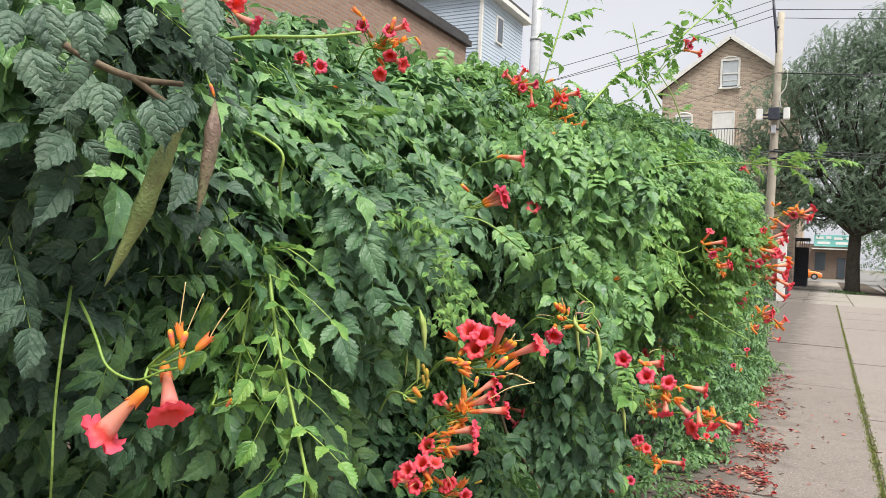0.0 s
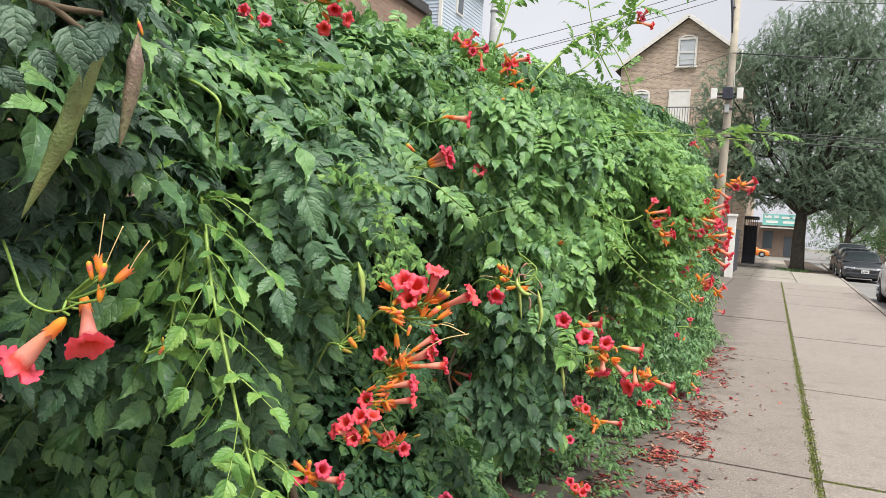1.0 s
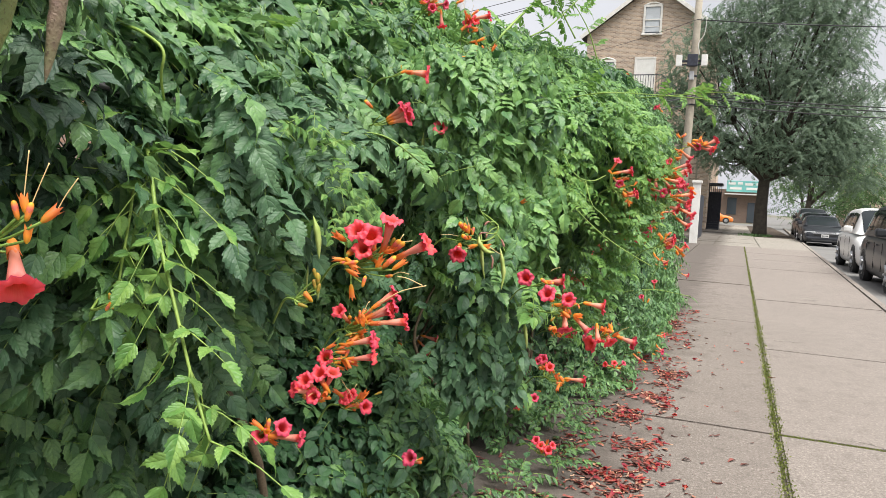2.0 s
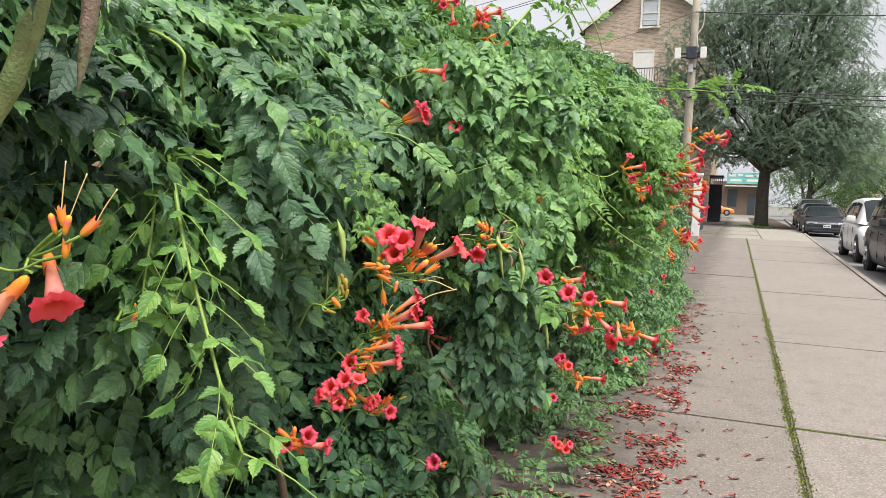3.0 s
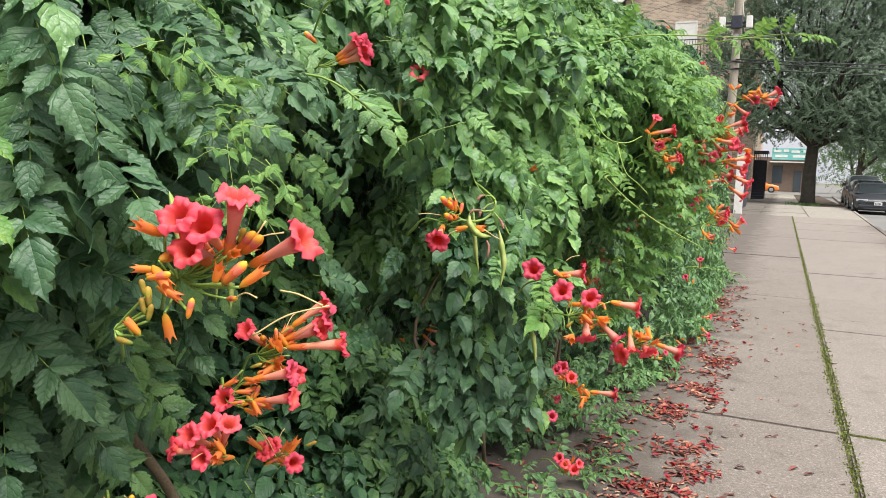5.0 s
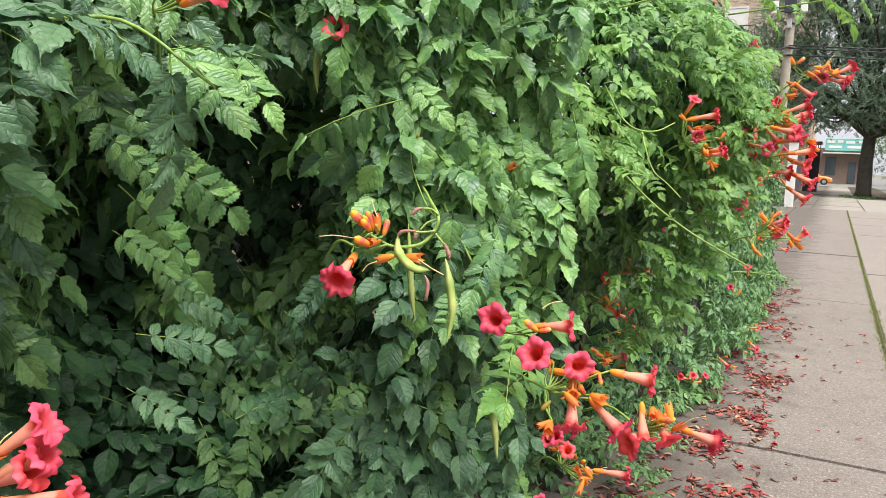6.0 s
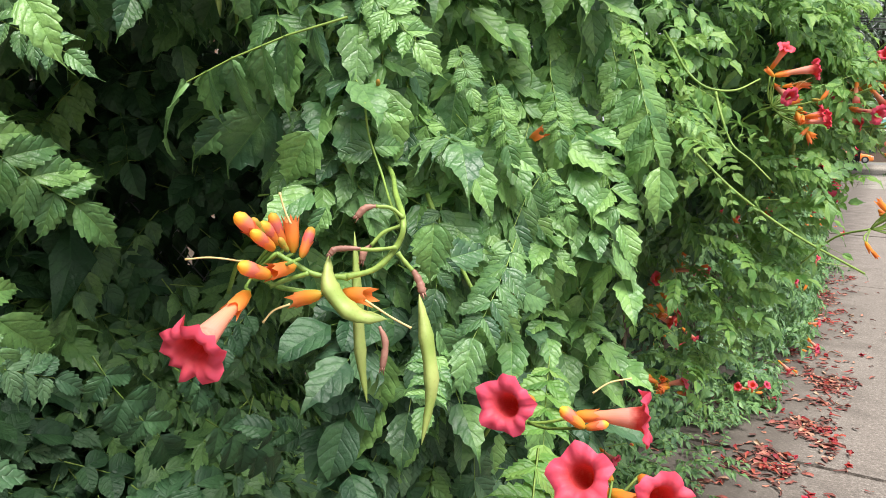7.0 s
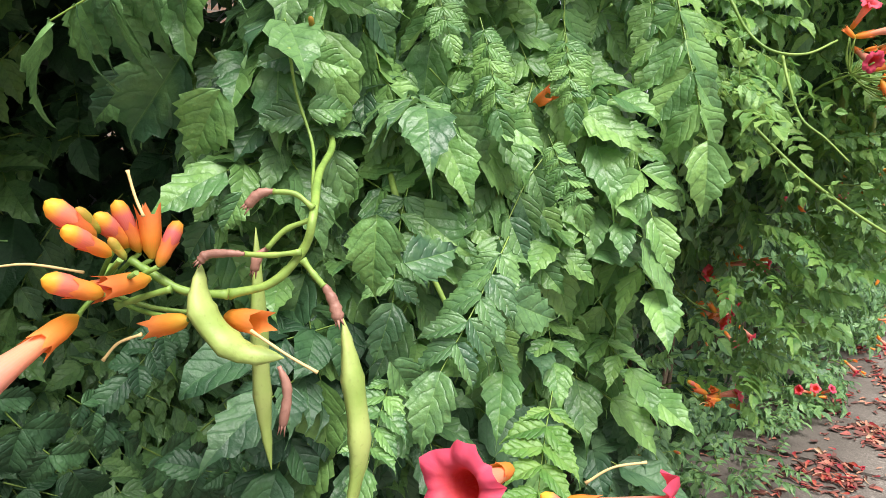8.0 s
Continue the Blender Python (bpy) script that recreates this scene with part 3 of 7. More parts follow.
def stoop_house():
    """The next house along the pavement, with a stoop, steps and an iron gate rail, in the shade."""
    h = thing("stoop_house", (-5, 66, 0), "shaded dark brick house with an iron-railed stoop", "house")
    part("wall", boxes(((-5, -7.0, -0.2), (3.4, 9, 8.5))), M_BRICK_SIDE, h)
    part("roof", boxes(((-5.2, -7.2, 8.502), (3.6, 9.2, 8.8)), bevel=0.02), M_CORNICE, h)
    st = part("stoop", boxes(((3.402, -11.2, -0.1), (4.9, -8.6, 0.55))), M_DARKIRON, h, "dark painted stoop")
    for k in range(3):
        part("step", boxes(((3.5, -11.52 - 0.28 * k, -0.1), (4.9, -11.21 - 0.28 * k, 0.40 - 0.17 * k)), bevel=0.01), M_DARKIRON, st)
    bm = boxes(((3.8, -11.2, 3.0), (4.95, -11.15, 3.08)), ((3.8, -11.2, 1.2), (4.95, -11.15, 1.27)))
    for k in range(9):
        x = 3.82 + k * 0.135
        box(bm, (x, -11.19, 0.55), (x + 0.045, -11.16, 3.05))
    part("railing", bm, M_DARKIRON, st, "tall dark iron bars")
    part("gate_panel", boxes(((3.8, -11.12, 0.552), (4.9, -11.09, 2.6)), bevel=0.01), M_DARKIRON, st, "dark sheet behind the bars")
    part("canopy", boxes(((3.402, -11.6, 3.1), (5.0, -8.4, 3.22)), bevel=0.02), M_DARKIRON, h)
    return h


stoop_house()


def white_panel():
    """The white end of a yard wall beside the pavement."""
    p = thing("yard_wall", (-0.55, 30.0, 0), "white painted yard wall end beside the pavement", "wall", kind="structure")
    part("wall_end", boxes(((-0.06, 0, -0.05), (0.24, 0.16, 2.34)), bevel=0.012), M_WHITE, p)
    part("cap", boxes(((-0.1, -0.05, 2.342), (0.28, 0.22, 2.44)), bevel=0.012), M_WHITE, p)
    part("side_wall", boxes(((-0.04, 0.17, -0.05), (0.02, 9, 2.0)), bevel=0.01), M_DARKIRON, p)
    return p


white_panel()


def shop():
    h = thing("corner_shop", (1, 108, 0), "low tan shop with a teal fascia across the street", "shop")
    part("wall", boxes(((-3.4, 0, -0.2), (3.3, 12, 4.3))), M_BROWNBRICK, h)
    part("fascia", boxes(((-1.6, -0.3, 4.0), (3.0, -0.01, 5.5)), bevel=0.03), rough_surface("teal_sign", (0.10, 0.42, 0.40), (0.30, 0.60, 0.56), 0.7, 0.5), h, "teal and white fascia board")
    bm = bmesh.new()
    for k, (x, w, z) in enumerate(((-1.4, 0.9, 4.95), (-0.2, 0.6, 5.0), (0.7, 1.0, 4.9), (2.1, 0.6, 4.95), (-1.2, 1.5, 4.3), (0.9, 1.5, 4.3))):
        box(bm, (x, -0.34, z), (x + w, -0.31, z + 0.32))
    part("fascia_marks", bm, M_WHITE, h)
    part("shop_door", boxes(((1.2, -0.06, -0.1), (2.1, -0.01, 2.6)), bevel=0.02), M_GLASS, h)
    part("shop_window", boxes(((-1.4, -0.06, 0.9), (-0.2, -0.01, 3.2)), bevel=0.02), M_GLASS, h)
    part("shop_window", boxes(((2.35, -0.06, 0.9), (3.2, -0.01, 3.2)), bevel=0.02), M_GLASS, h)
    part("awning", boxes(((-1.8, -1.0, 3.6), (3.2, -0.02, 3.75)), bevel=0.02), M_TRIM, h)
    return h


shop()
for k, (x, w, hgt) in enumerate(((14, 26, 8.5), (44, 30, 10), (-32, 30, 9))):
    b = thing("far_building", (x, 112 + 6 * k, 0), "distant plain brick building across the street", "building")
    part("wall", boxes(((0.5, 0, -0.2), (w - 0.5, 10, hgt))), M_BRICK, b)
    part("roof", boxes(((0.3, -0.2, hgt + 0.002), (w - 0.3, 10.2, hgt + 0.3))), M_ROOF, b)
    for j in range(int(w // 4)):
        for z in (1.2, 5.0):
            part("window", boxes(((2 + 3.6 * j, -0.05, z), (3.4 + 3.6 * j, -0.01, z + 1.9)), bevel=0.02), M_GLASS, b)


# ---- poles and wires ----
def utility_pole():
    p = thing("utility_pole", (-1.12, 33, 0), "weathered grey wooden utility pole with white boxes", "pole")
    bm = bmesh.new()
    sweep(bm, [(-0.08, 0, -0.2), (-0.03, 0, 4), (0.02, 0, 8), (0.05, 0, 11.8)], [0.19, 0.175, 0.155, 0.135], 14)
    part("post", bm, M_GREYWOOD, p)
    bm = bmesh.new()
    sweep(bm, [(-0.27, -0.1, 12.45), (-0.22, -0.14, 11.9), (-0.10, -0.16, 10.9), (-0.06, -0.17, 10.1)], [0.05, 0.055, 0.05, 0.03], 8)
    sweep(bm, [(-0.25, -0.1, 12.0), (-0.1, -0.12, 11.2), (0.0, -0.12, 11.15)], 0.05, 8)
    part("riser", bm, M_DARKIRON, p, "dark conduit riser with insulators")
    for x in (-0.58, 0.44):
        b = part("white_box", boxes(((x - 0.12, -0.34, 7.32), (x + 0.12, -0.12, 7.78)), bevel=0.02), M_WHITE, p, "white equipment box")
    part("bracket", boxes(((-0.5, -0.22, 7.5), (0.4, -0.16, 7.58)), ((-0.5, -0.22, 7.36), (0.4, -0.16, 7.42)), bevel=0.01), M_DARKIRON, p)
    part("control_box", boxes(((-0.24, -0.42, 7.3), (0.18, -0.2, 7.8)), bevel=0.03), M_DARKIRON, p, "dark equipment box")
    for z in (6.9, 6.0, 5.7):
        bm = bmesh.new()
        sweep(bm, [(0.0, 0.0, z), (0.0, 0.0, z + 0.07)], 0.19, 14)
        part("band", bm, M_DARKIRON, p)
    part("meter", boxes(((-0.12, -0.3, 6.75), (0.06, -0.17, 7.1)), bevel=0.02), M_STEEL, p)
    bm = bmesh.new()
    sweep(bm, smooth_line([(0.16, -0.1, 9.2), (0.38, -0.1, 9.4), (0.36, -0.1, 8.7), (0.15, -0.1, 8.3), (0.22, -0.1, 7.8)]), 0.018, 5)
    part("loop_cable", bm, M_TRIM, p)
    return p


utility_pole()
gp = thing("grey_pole", (-6.82, 20, 0), "grey round utility pole behind the vine", "pole")
bm = bmesh.new()
sweep(bm, [(0, 0, -0.2), (0, 0, 6), (0.02, 0, 12)], [0.17, 0.16, 0.14], 14)
part("post", bm, M_STEEL, gp)
bm = bmesh.new()
sweep(bm, [(0, 0, 7.6), (0, 0, 7.68)], 0.172, 14)
part("band", bm, M_STEEL, gp)

for a, b, sag, r in (((-1.35, 33, 12.35), (-24, 33, 8.3), 0.5, 0.014), ((-1.35, 33, 12.0), (-24, 33, 7.5), 0.5, 0.014), ((-1.3, 33, 11.7), (-24, 31, 7.2), 0.5, 0.014),
                     ((-1.35, 33, 12.35), (24, 34, 12.4), 0.6, 0.014), ((-1.3, 33, 11.95), (24, 34, 11.6), 0.6, 0.014), ((-1.3, 33, 11.6), (24, 34, 11.1), 0.6, 0.014),
                     ((-1.1, 32.8, 9.25), (24, 34, 9.0), 0.5, 0.022), ((-1.1, 32.8, 9.25), (-12, 40, 8.6), 0.3, 0.009),
                     ((-1.1, 32.8, 6.1), (24, 33, 5.6), 0.4, 0.022), ((-1.1, 32.8, 6.0), (24, 33, 5.45), 0.45, 0.022), ((-1.1, 32.8, 5.75), (24, 33, 5.2), 0.45, 0.022),
                     ((-1.1, 32.8, 6.05), (-9, 28, 4.8), 0.3, 0.022), ((-1.1, 32.8, 5.75), (-9, 28, 4.4), 0.3, 0.022)):
    bm = bmesh.new()
    sweep(bm, [Vector(a).lerp(Vector(b), k / 12) - Vector((0, 0, 4 * sag * k / 12 * (1 - k / 12))) for k in range(13)], r, 5)
    tagged(part("overhead_wire", bm, M_WIRE), "thin dark overhead wire strung from the pole", "wire", "overhead wires")


# ---- trees ----
def spray_shape(n, size, rng):
    """A drooping feathery twig: small leaflets along a bent line."""
    s = Shape()
    for k in range(n):
        t = (k + 1) / n
        c = np.array((0, t, -0.35 * t * t)) * size
        for side in (-1, 1):
            ang = rng.uniform(0.5, 1.2) * side
            d = np.array((math.sin(ang), math.cos(ang), rng.uniform(-0.6, 0.0)))
            ln, w = size * rng.uniform(0.13, 0.24), size * rng.uniform(0.048, 0.085)
            q = np.cross(unit(d), (0, 0, 1)) * w
            b = len(s.v)
            s.v += [tuple(c), tuple(c + d * ln * 0.5 - q), tuple(c + d * ln * 0.5 + q), tuple(c + d * ln)]
            s.f += [(b, b + 2, b + 1), (b + 1, b + 2, b + 3)]
            s.uv += [(.5, 0), (1, .5), (0, .5), (0, .5), (1, .5), (.5, 1)]
            s.m += [0, 0]
            s.k += [False] * 4
    return s


def tree(name, at, label, lobes, trunk_r, fork, n_spray, material, seed, size=0.5, twig_leaves=5):
    """Tapered trunk and limbs, and a crown of drooping sprays gathered in uneven lobes (centre, radii)."""
    rng = random.Random(seed)
    t = thing(name, at, label, "tree")
    bm = bmesh.new()
    sweep(bm, [(0, 0, -0.1), (0.02, 0, 0.3), (0.0, 0.05, fork * 0.5), (0.08, 0.1, fork)], [trunk_r * 1.35, trunk_r * 1.05, trunk_r * 0.92, trunk_r * 0.8], 14)
    for i, (c, r) in enumerate(lobes):
        mid = [c[0] * 0.4 + rng.uniform(-.3, .3), c[1] * 0.4, fork + (c[2] - fork) * 0.45]
        sweep(bm, smooth_line([(0.05, 0.05, fork - 0.4), mid, (c[0], c[1], c[2])], 4), [trunk_r * q for q in np.linspace(0.55, 0.08, 9)], 8)
        for k in range(4):
            e = [c[j] + r[j] * rng.uniform(-.8, .8) for j in range(3)]
            sweep(bm, [mid, [(a + b) / 2 + rng.uniform(-.3, .3) for a, b in zip(mid, e)], e], [trunk_r * .22, trunk_r * .13, trunk_r * .05], 6)
    part("trunk", bm, M_BARK, t, "dark furrowed trunk and limbs")
    shapes = [spray_shape(twig_leaves, size, rng) for _ in range(4)]
    vol = np.array([r[0] * r[1] * r[2] for c, r in lobes]) ** 0.7
    places = []
    for i in rng.choices(range(len(lobes)), vol, k=n_spray):
        c, r = lobes[i]
        d = unit(np.array([rng.gauss(0, 1) for _ in range(3)]))
        q = rng.uniform(0.55, 1.05) * (1 + 0.22 * noise.noise(Vector(d) * 2.3 + Vector((i * 7.1, seed, 0))))
        p = np.array(c) + d * np.array(r) * q
        a = rng.uniform(0, 2 * math.pi)
        along = np.array((math.cos(a) + d[0], math.sin(a) + d[1], rng.uniform(-1.2, 0.1)))
        places.append((rng.randrange(4), frame_of(p, along, d * 0.7 + np.array((rng.gauss(0, .2), rng.gauss(0, .2) - 0.3, 0.7)), rng.uniform(0.6, 1.4))))
    tagged(part("crown", scatter_mesh("crown", shapes, places, [material], False), None, t), kind="stuff")
    return t


tree("street_tree", (2.3, 46, 0), "tall dark-green street tree with drooping feathery foliage",
     [((-1.2, 0, 10.6), (3.0, 3, 3.9)), ((1.2, 0, 11.2), (3.4, 3.2, 4.6)), ((-4.1, 0.5, 9.8), (2.2, 2.4, 2.8)), ((-4.5, 0.5, 7.4), (1.9, 2.2, 2.3)), ((1.8, -1.2, 6.4), (2.6, 2.2, 2.8)), ((-1.6, -1, 6.0), (2.2, 2, 2.3)),
      ((3.2, 0.5, 8.5), (2.0, 2.4, 3.6)), ((2.2, 0.8, 14.2), (3.0, 3, 2.6)), ((-0.8, 1, 13.0), (2.4, 2.4, 2.2)), ((2.6, -0.4, 4.6), (1.6, 1.8, 1.8)), ((3.6, 0, 5.6), (1.6, 2, 2.2)), ((4.6, 0.5, 4.4), (1.7, 2, 2.0)), ((5.0, 0.6, 7.2), (1.6, 2, 2.4)), ((3.4, 1, 12.0), (2.0, 2.2, 3.0)), ((-2.6, 0.4, 11.6), (2.0, 2.0, 2.0)), ((-2.6, -0.6, 5.0), (1.3, 1.4, 1.4)), ((0.4, -1.0, 4.7), (1.9, 1.5, 1.3)), ((-3.6, -0.3, 5.8), (1.6, 1.5, 1.5))], 0.36, 3.6, 11500, M_TREE, 5, 0.52, 8)
tree("street_tree", (2.46, 53, 0), "dark shaded street tree standing close behind another",
     [((0.0, 0, 9), (3, 3, 4)), ((2, 1, 10), (3, 3, 4)), ((-0.6, 0, 6), (2.2, 2, 2.4))], 0.22, 3.6, 2600, M_TREE, 9, 0.55)
tree("street_tree", (6.9, 74, 0), "distant green street tree behind parked cars",
     [((0, 0, 7), (4, 3, 4)), ((4, 0, 6), (4, 3, 3.4)), ((2, 0, 10), (4, 3, 3))], 0.3, 2.6, 1900, M_TREE2, 12, 0.8)
tree("street_tree", (15, 84, 0), "distant green street tree across the road",
     [((0, 0, 6), (5, 3, 4)), ((6, 0, 6), (5, 3, 4)), ((3, 0, 9), (6, 3, 4)), ((-4, 0, 4.5), (3, 3, 3))], 0.3, 2.4, 2200, M_TREE2, 15, 0.9)
tree("street_tree", (8.5, 100, 0), "distant green street tree beside the corner shop",
     [((0, 0, 3.5), (4.5, 2, 3)), ((4, 0, 5), (4, 2, 4)), ((-2, 0, 7), (3.5, 2, 3.5)), ((8, 0, 4), (4, 2, 3.6))], 0.3, 2.0, 1900, M_TREE2, 31, 0.9)
tree("street_tree", (16.5, 60, 0), "green street tree across the road",
     [((0, 0, 7), (3, 3, 3)), ((1, 0, 9), (3, 3, 3))], 0.3, 2.4, 1100, M_TREE2, 17, 0.8)


# ---- parked vehicles ----
M_TYRE = rough_surface("tyre", (0.018, 0.018, 0.018), (0.035, 0.035, 0.034), 12.0, 0.85)
M_RIM = mat("alloy_rim", (0.45, 0.46, 0.47), 0.35, 0.8)
M_LAMP = mat("headlamp_glass", (0.55, 0.57, 0.58), 0.08, 0.2, 0.8)
M_CARGLASS = mat("car_glass", (0.022, 0.027, 0.03), 0.06, 0.0, 0.28)
M_PLASTIC = rough_surface("black_plastic", (0.02, 0.02, 0.021), (0.04, 0.04, 0.041), 10.0, 0.6)
M_PLATE = mat("number_plate", (0.7, 0.7, 0.68), 0.5)


def paint(name, colour, metal=0.3):
    m = mat(name, colour, 0.32, metal * 0.3, 0.4)
    m.node_tree.nodes["Principled BSDF"].inputs["Coat Weight"].default_value = 0.12
    n = Nodes(m)
    n.colour(n.mix(n.math("MULTIPLY", n.noise(3.0, 5.0), 0.3), colour, tuple(v * 0.75 + 0.02 for v in colour)))
    return m


def loft(bm, rings):
    vs = [[bm.verts.new(p) for p in r] for r in rings]
    n = len(vs[0])
    for a, b in zip(vs, vs[1:]):
        for k in range(n):
            bm.faces.new((a[k], a[(k + 1) % n], b[(k + 1) % n], b[k])).smooth = True
    bm.faces.new(vs[0][::-1])
    bm.faces.new(vs[-1])
    bmesh.ops.recalc_face_normals(bm, faces=bm.faces[:])
    return bm


def car(name, x0, front, L, W, low, roof, material, label, boxy):
    """Parked with its front towards -y; x0 is the kerb side. low: bonnet height; roof: height."""
    c = thing(name, (x0 + W / 2, front + L / 2, -0.13), label, "car")
    h, f = W / 2, -L / 2
    belt = low + 0.10
    cowl, tail = (0.21, 0.985) if boxy else (0.27, 0.84)

    def sec(u, top, w, zb=0.20):
        half = [(0.90, zb), (0.97, zb + 0.08), (1.0, top * 0.48), (1.0, top * 0.66), (0.985, top * 0.80), (0.95, top * 0.90), (0.88, top * 0.965), (0.72, top * 0.995), (0.35, top * 1.012)]
        return [(-q * w * h, f + u * L, z) for q, z in half] + [(q * w * h, f + u * L, z) for q, z in half[::-1]]

    rear = belt if boxy else low * 1.02
    rings = [sec(0.0, low * 0.66, 0.70, 0.30), sec(0.008, low * 0.72, 0.80, 0.25), sec(0.025, low * 0.78, 0.88), sec(0.055, low * 0.84, 0.94), sec(0.10, low * 0.90, 0.975), sec(0.17, low * 0.96, 1.0), sec(cowl, low, 1.0), sec(0.36, belt - 0.02, 1.0), sec(0.55, belt, 1.0),
             sec(0.75, belt, 1.0), sec(0.88, rear, 0.985), sec(0.96, rear * 0.97, 0.95), sec(0.99, rear * 0.93, 0.90), sec(1.0, rear * 0.80, 0.84, 0.3)]
    part("body", loft(bmesh.new(), rings), material, c)

    # the cabin: rings from the foot of the windscreen to the tail, rounded over the roof
    y0, y1, y2, y3 = f + L * cowl, f + L * (cowl + (0.165 if boxy else 0.19)), f + L * (0.88 if boxy else 0.63), f + L * tail
    stations = [(y0, low + 0.02), (y0 + (y1 - y0) * 0.5, low + (roof - low) * 0.60), (y1, roof - 0.05), (y1 + (y2 - y1) * 0.25, roof), (y1 + (y2 - y1) * 0.7, roof - 0.005), (y2, roof - 0.05), (y2 + (y3 - y2) * 0.55, belt + (roof - belt) * 0.5), (y3, belt + 0.03)]

    def over(y, v, grow=0.0):
        """A point of the cabin at y; v runs from -1 (sill) over the roof (0) to 1."""
        for (ya, za), (yb, zb) in zip(stations, stations[1:]):
            if y <= yb or yb == y3:
                t = min(1.0, max(0.0, (y - ya) / (yb - ya)))
                z = za + (zb - za) * t
                break
        foot = belt - 0.06
        a = abs(v)
        prof = ((0.0, 0.0, 1.0), (0.40, 0.52, 0.985), (0.55, 0.68, 0.93), (0.68, 0.76, 0.78), (0.84, 0.85, 0.42), (1.0, 0.92, 0.0))
        for (va, qa, ka), (vb, qb, kb) in zip(prof, prof[1:]):
            if a <= vb:
                t = (a - va) / (vb - va)
                return (math.copysign((qa + (qb - qa) * t) * h + grow, v) if v else 0.0, y, foot + (z - foot) * (ka + (kb - ka) * t) + grow * (1 - a))
        return (0.92 * h, y, foot)

    side_v = (0.2, 0.4, 0.475, 0.55, 0.615, 0.68, 0.76, 0.84, 0.92, 1.0)
    vs = [-v for v in side_v[::-1]] + [0.0] + list(side_v)
    ys = [ya + (yb - ya) * k / 3 for (ya, za), (yb, zb) in zip(stations, stations[1:]) for k in range(3)] + [y3]
    bm = bmesh.new()
    shell = [[bm.verts.new(over(y, v)) for v in vs] for y in ys]
    for a, b in zip(shell, shell[1:]):
        for k in range(20):
            bm.faces.new((a[k], a[k + 1], b[k + 1], b[k])).smooth = True
    bmesh.ops.recalc_face_normals(bm, faces=bm.faces[:])
    part("cabin", bm, material, c)

    def pane(name, ya, yb, va, vb):
        bm = bmesh.new()
        across = sorted([va, vb] + [v for v in vs if min(va, vb) < v < max(va, vb)])
        along = [ya] + [y for y in ys if ya < y < yb] + [yb]
        rows = [[bm.verts.new(over(y, v, 0.012)) for v in across] for y in along]
        for a, b in zip(rows, rows[1:]):
            for k in range(len(across) - 1):
                bm.faces.new((a[k], a[k + 1], b[k + 1], b[k])).smooth = True
        part(name, bm, M_CARGLASS, c, "dark tinted glass")

    pane("windscreen", y0 + 0.06, y1 - 0.03, -0.62, 0.62)
    pane("rear_window", y2 + 0.05, y3 - 0.08, -0.6, 0.6)
    gap = 0.05
    cuts = [y1 - 0.12, y1 + (y2 - y1) * 0.36, y1 + (y2 - y1) * 0.76, y2 + 0.1] if boxy else [y1 - 0.1, y1 + (y2 - y1) * 0.55, y2 + 0.16]
    for side in (-1, 1):
        for a, b in zip(cuts, cuts[1:]):
            pane("side_window", a + gap, b - gap, side * 0.67, side * 0.93)
        # mirror, lamps, handles
        bm = boxes(((side * h - 0.02, y0 + 0.30, belt - 0.02), (side * h + 0.20, y0 + 0.42, belt + 0.15)) if side > 0 else ((side * h - 0.20, y0 + 0.30, belt - 0.02), (side * h + 0.02, y0 + 0.42, belt + 0.15)), bevel=0.045)
        part("mirror", bm, material, c)
        bm = boxes(((-0.24, -0.035, -0.055), (0.24, 0.06, 0.055)), bevel=0.03)
        lamp = part("headlamp", bm, M_LAMP, c, "clear headlamp")
        lamp.matrix_basis = pose(side * h * 0.70, f + 0.10, low * 0.70, 0, 0, side * 24)
        for y in (f + L * 0.45, f + L * 0.68):
            xa, xb = sorted((side * h * 0.995, side * (h + 0.025)))
            part("door_handle", boxes(((xa, y, belt * 0.80), (xb, y + 0.18, belt * 0.80 + 0.035)), bevel=0.01), material, c)
        for y in (f + L * 0.34, f + L * 0.53, f + L * 0.73):
            xa, xb = sorted((side * h * 0.99, side * (h + 0.002)))
            part("door_seam", boxes(((xa, y, 0.36), (xb, y + 0.012, belt * 0.86))), M_PLASTIC, c)
        for y in (f + L * 0.18, f + L * 0.80):
            r = 0.33 if not boxy else 0.35
            bm = bmesh.new()
            sweep(bm, [(-0.11, 0, 0), (-0.09, 0, 0), (0.09, 0, 0), (0.11, 0, 0)], [r * 0.9, r, r, r * 0.9], 24)
            w = part("wheel", bm, M_TYRE, c, "black rubber tyre")
            w.location = (side * (h - 0.10), y, r)
            bm = bmesh.new()
            sweep(bm, [(-0.112, 0, 0), (0.112, 0, 0)], r * 0.62, 20)
            for k in range(5):
                a = 2 * math.pi * k / 5
                sweep(bm, [(side * 0.116, 0, 0), (side * 0.122, math.cos(a) * r * 0.6, math.sin(a) * r * 0.6)], 0.034, 5)
            part("rim", bm, M_RIM, w, "alloy wheel rim")
            bm = bmesh.new()
            sweep(bm, [(-0.07, 0, 0), (0.07, 0, 0)], r * 1.10, 24)
            part("wheel_arch", bm, M_PLASTIC, c).location = (side * (h - 0.068), y, r)
    part("grille", boxes(((-h * 0.52, f - 0.012, low * 0.54), (h * 0.52, f + 0.1, low * 0.68)), bevel=0.03), M_PLASTIC, c, "black grille")
    part("grille_bar", boxes(((-h * 0.50, f - 0.022, low * 0.655), (h * 0.50, f + 0.08, low * 0.685)), bevel=0.008), M_RIM, c, "bright grille bar")
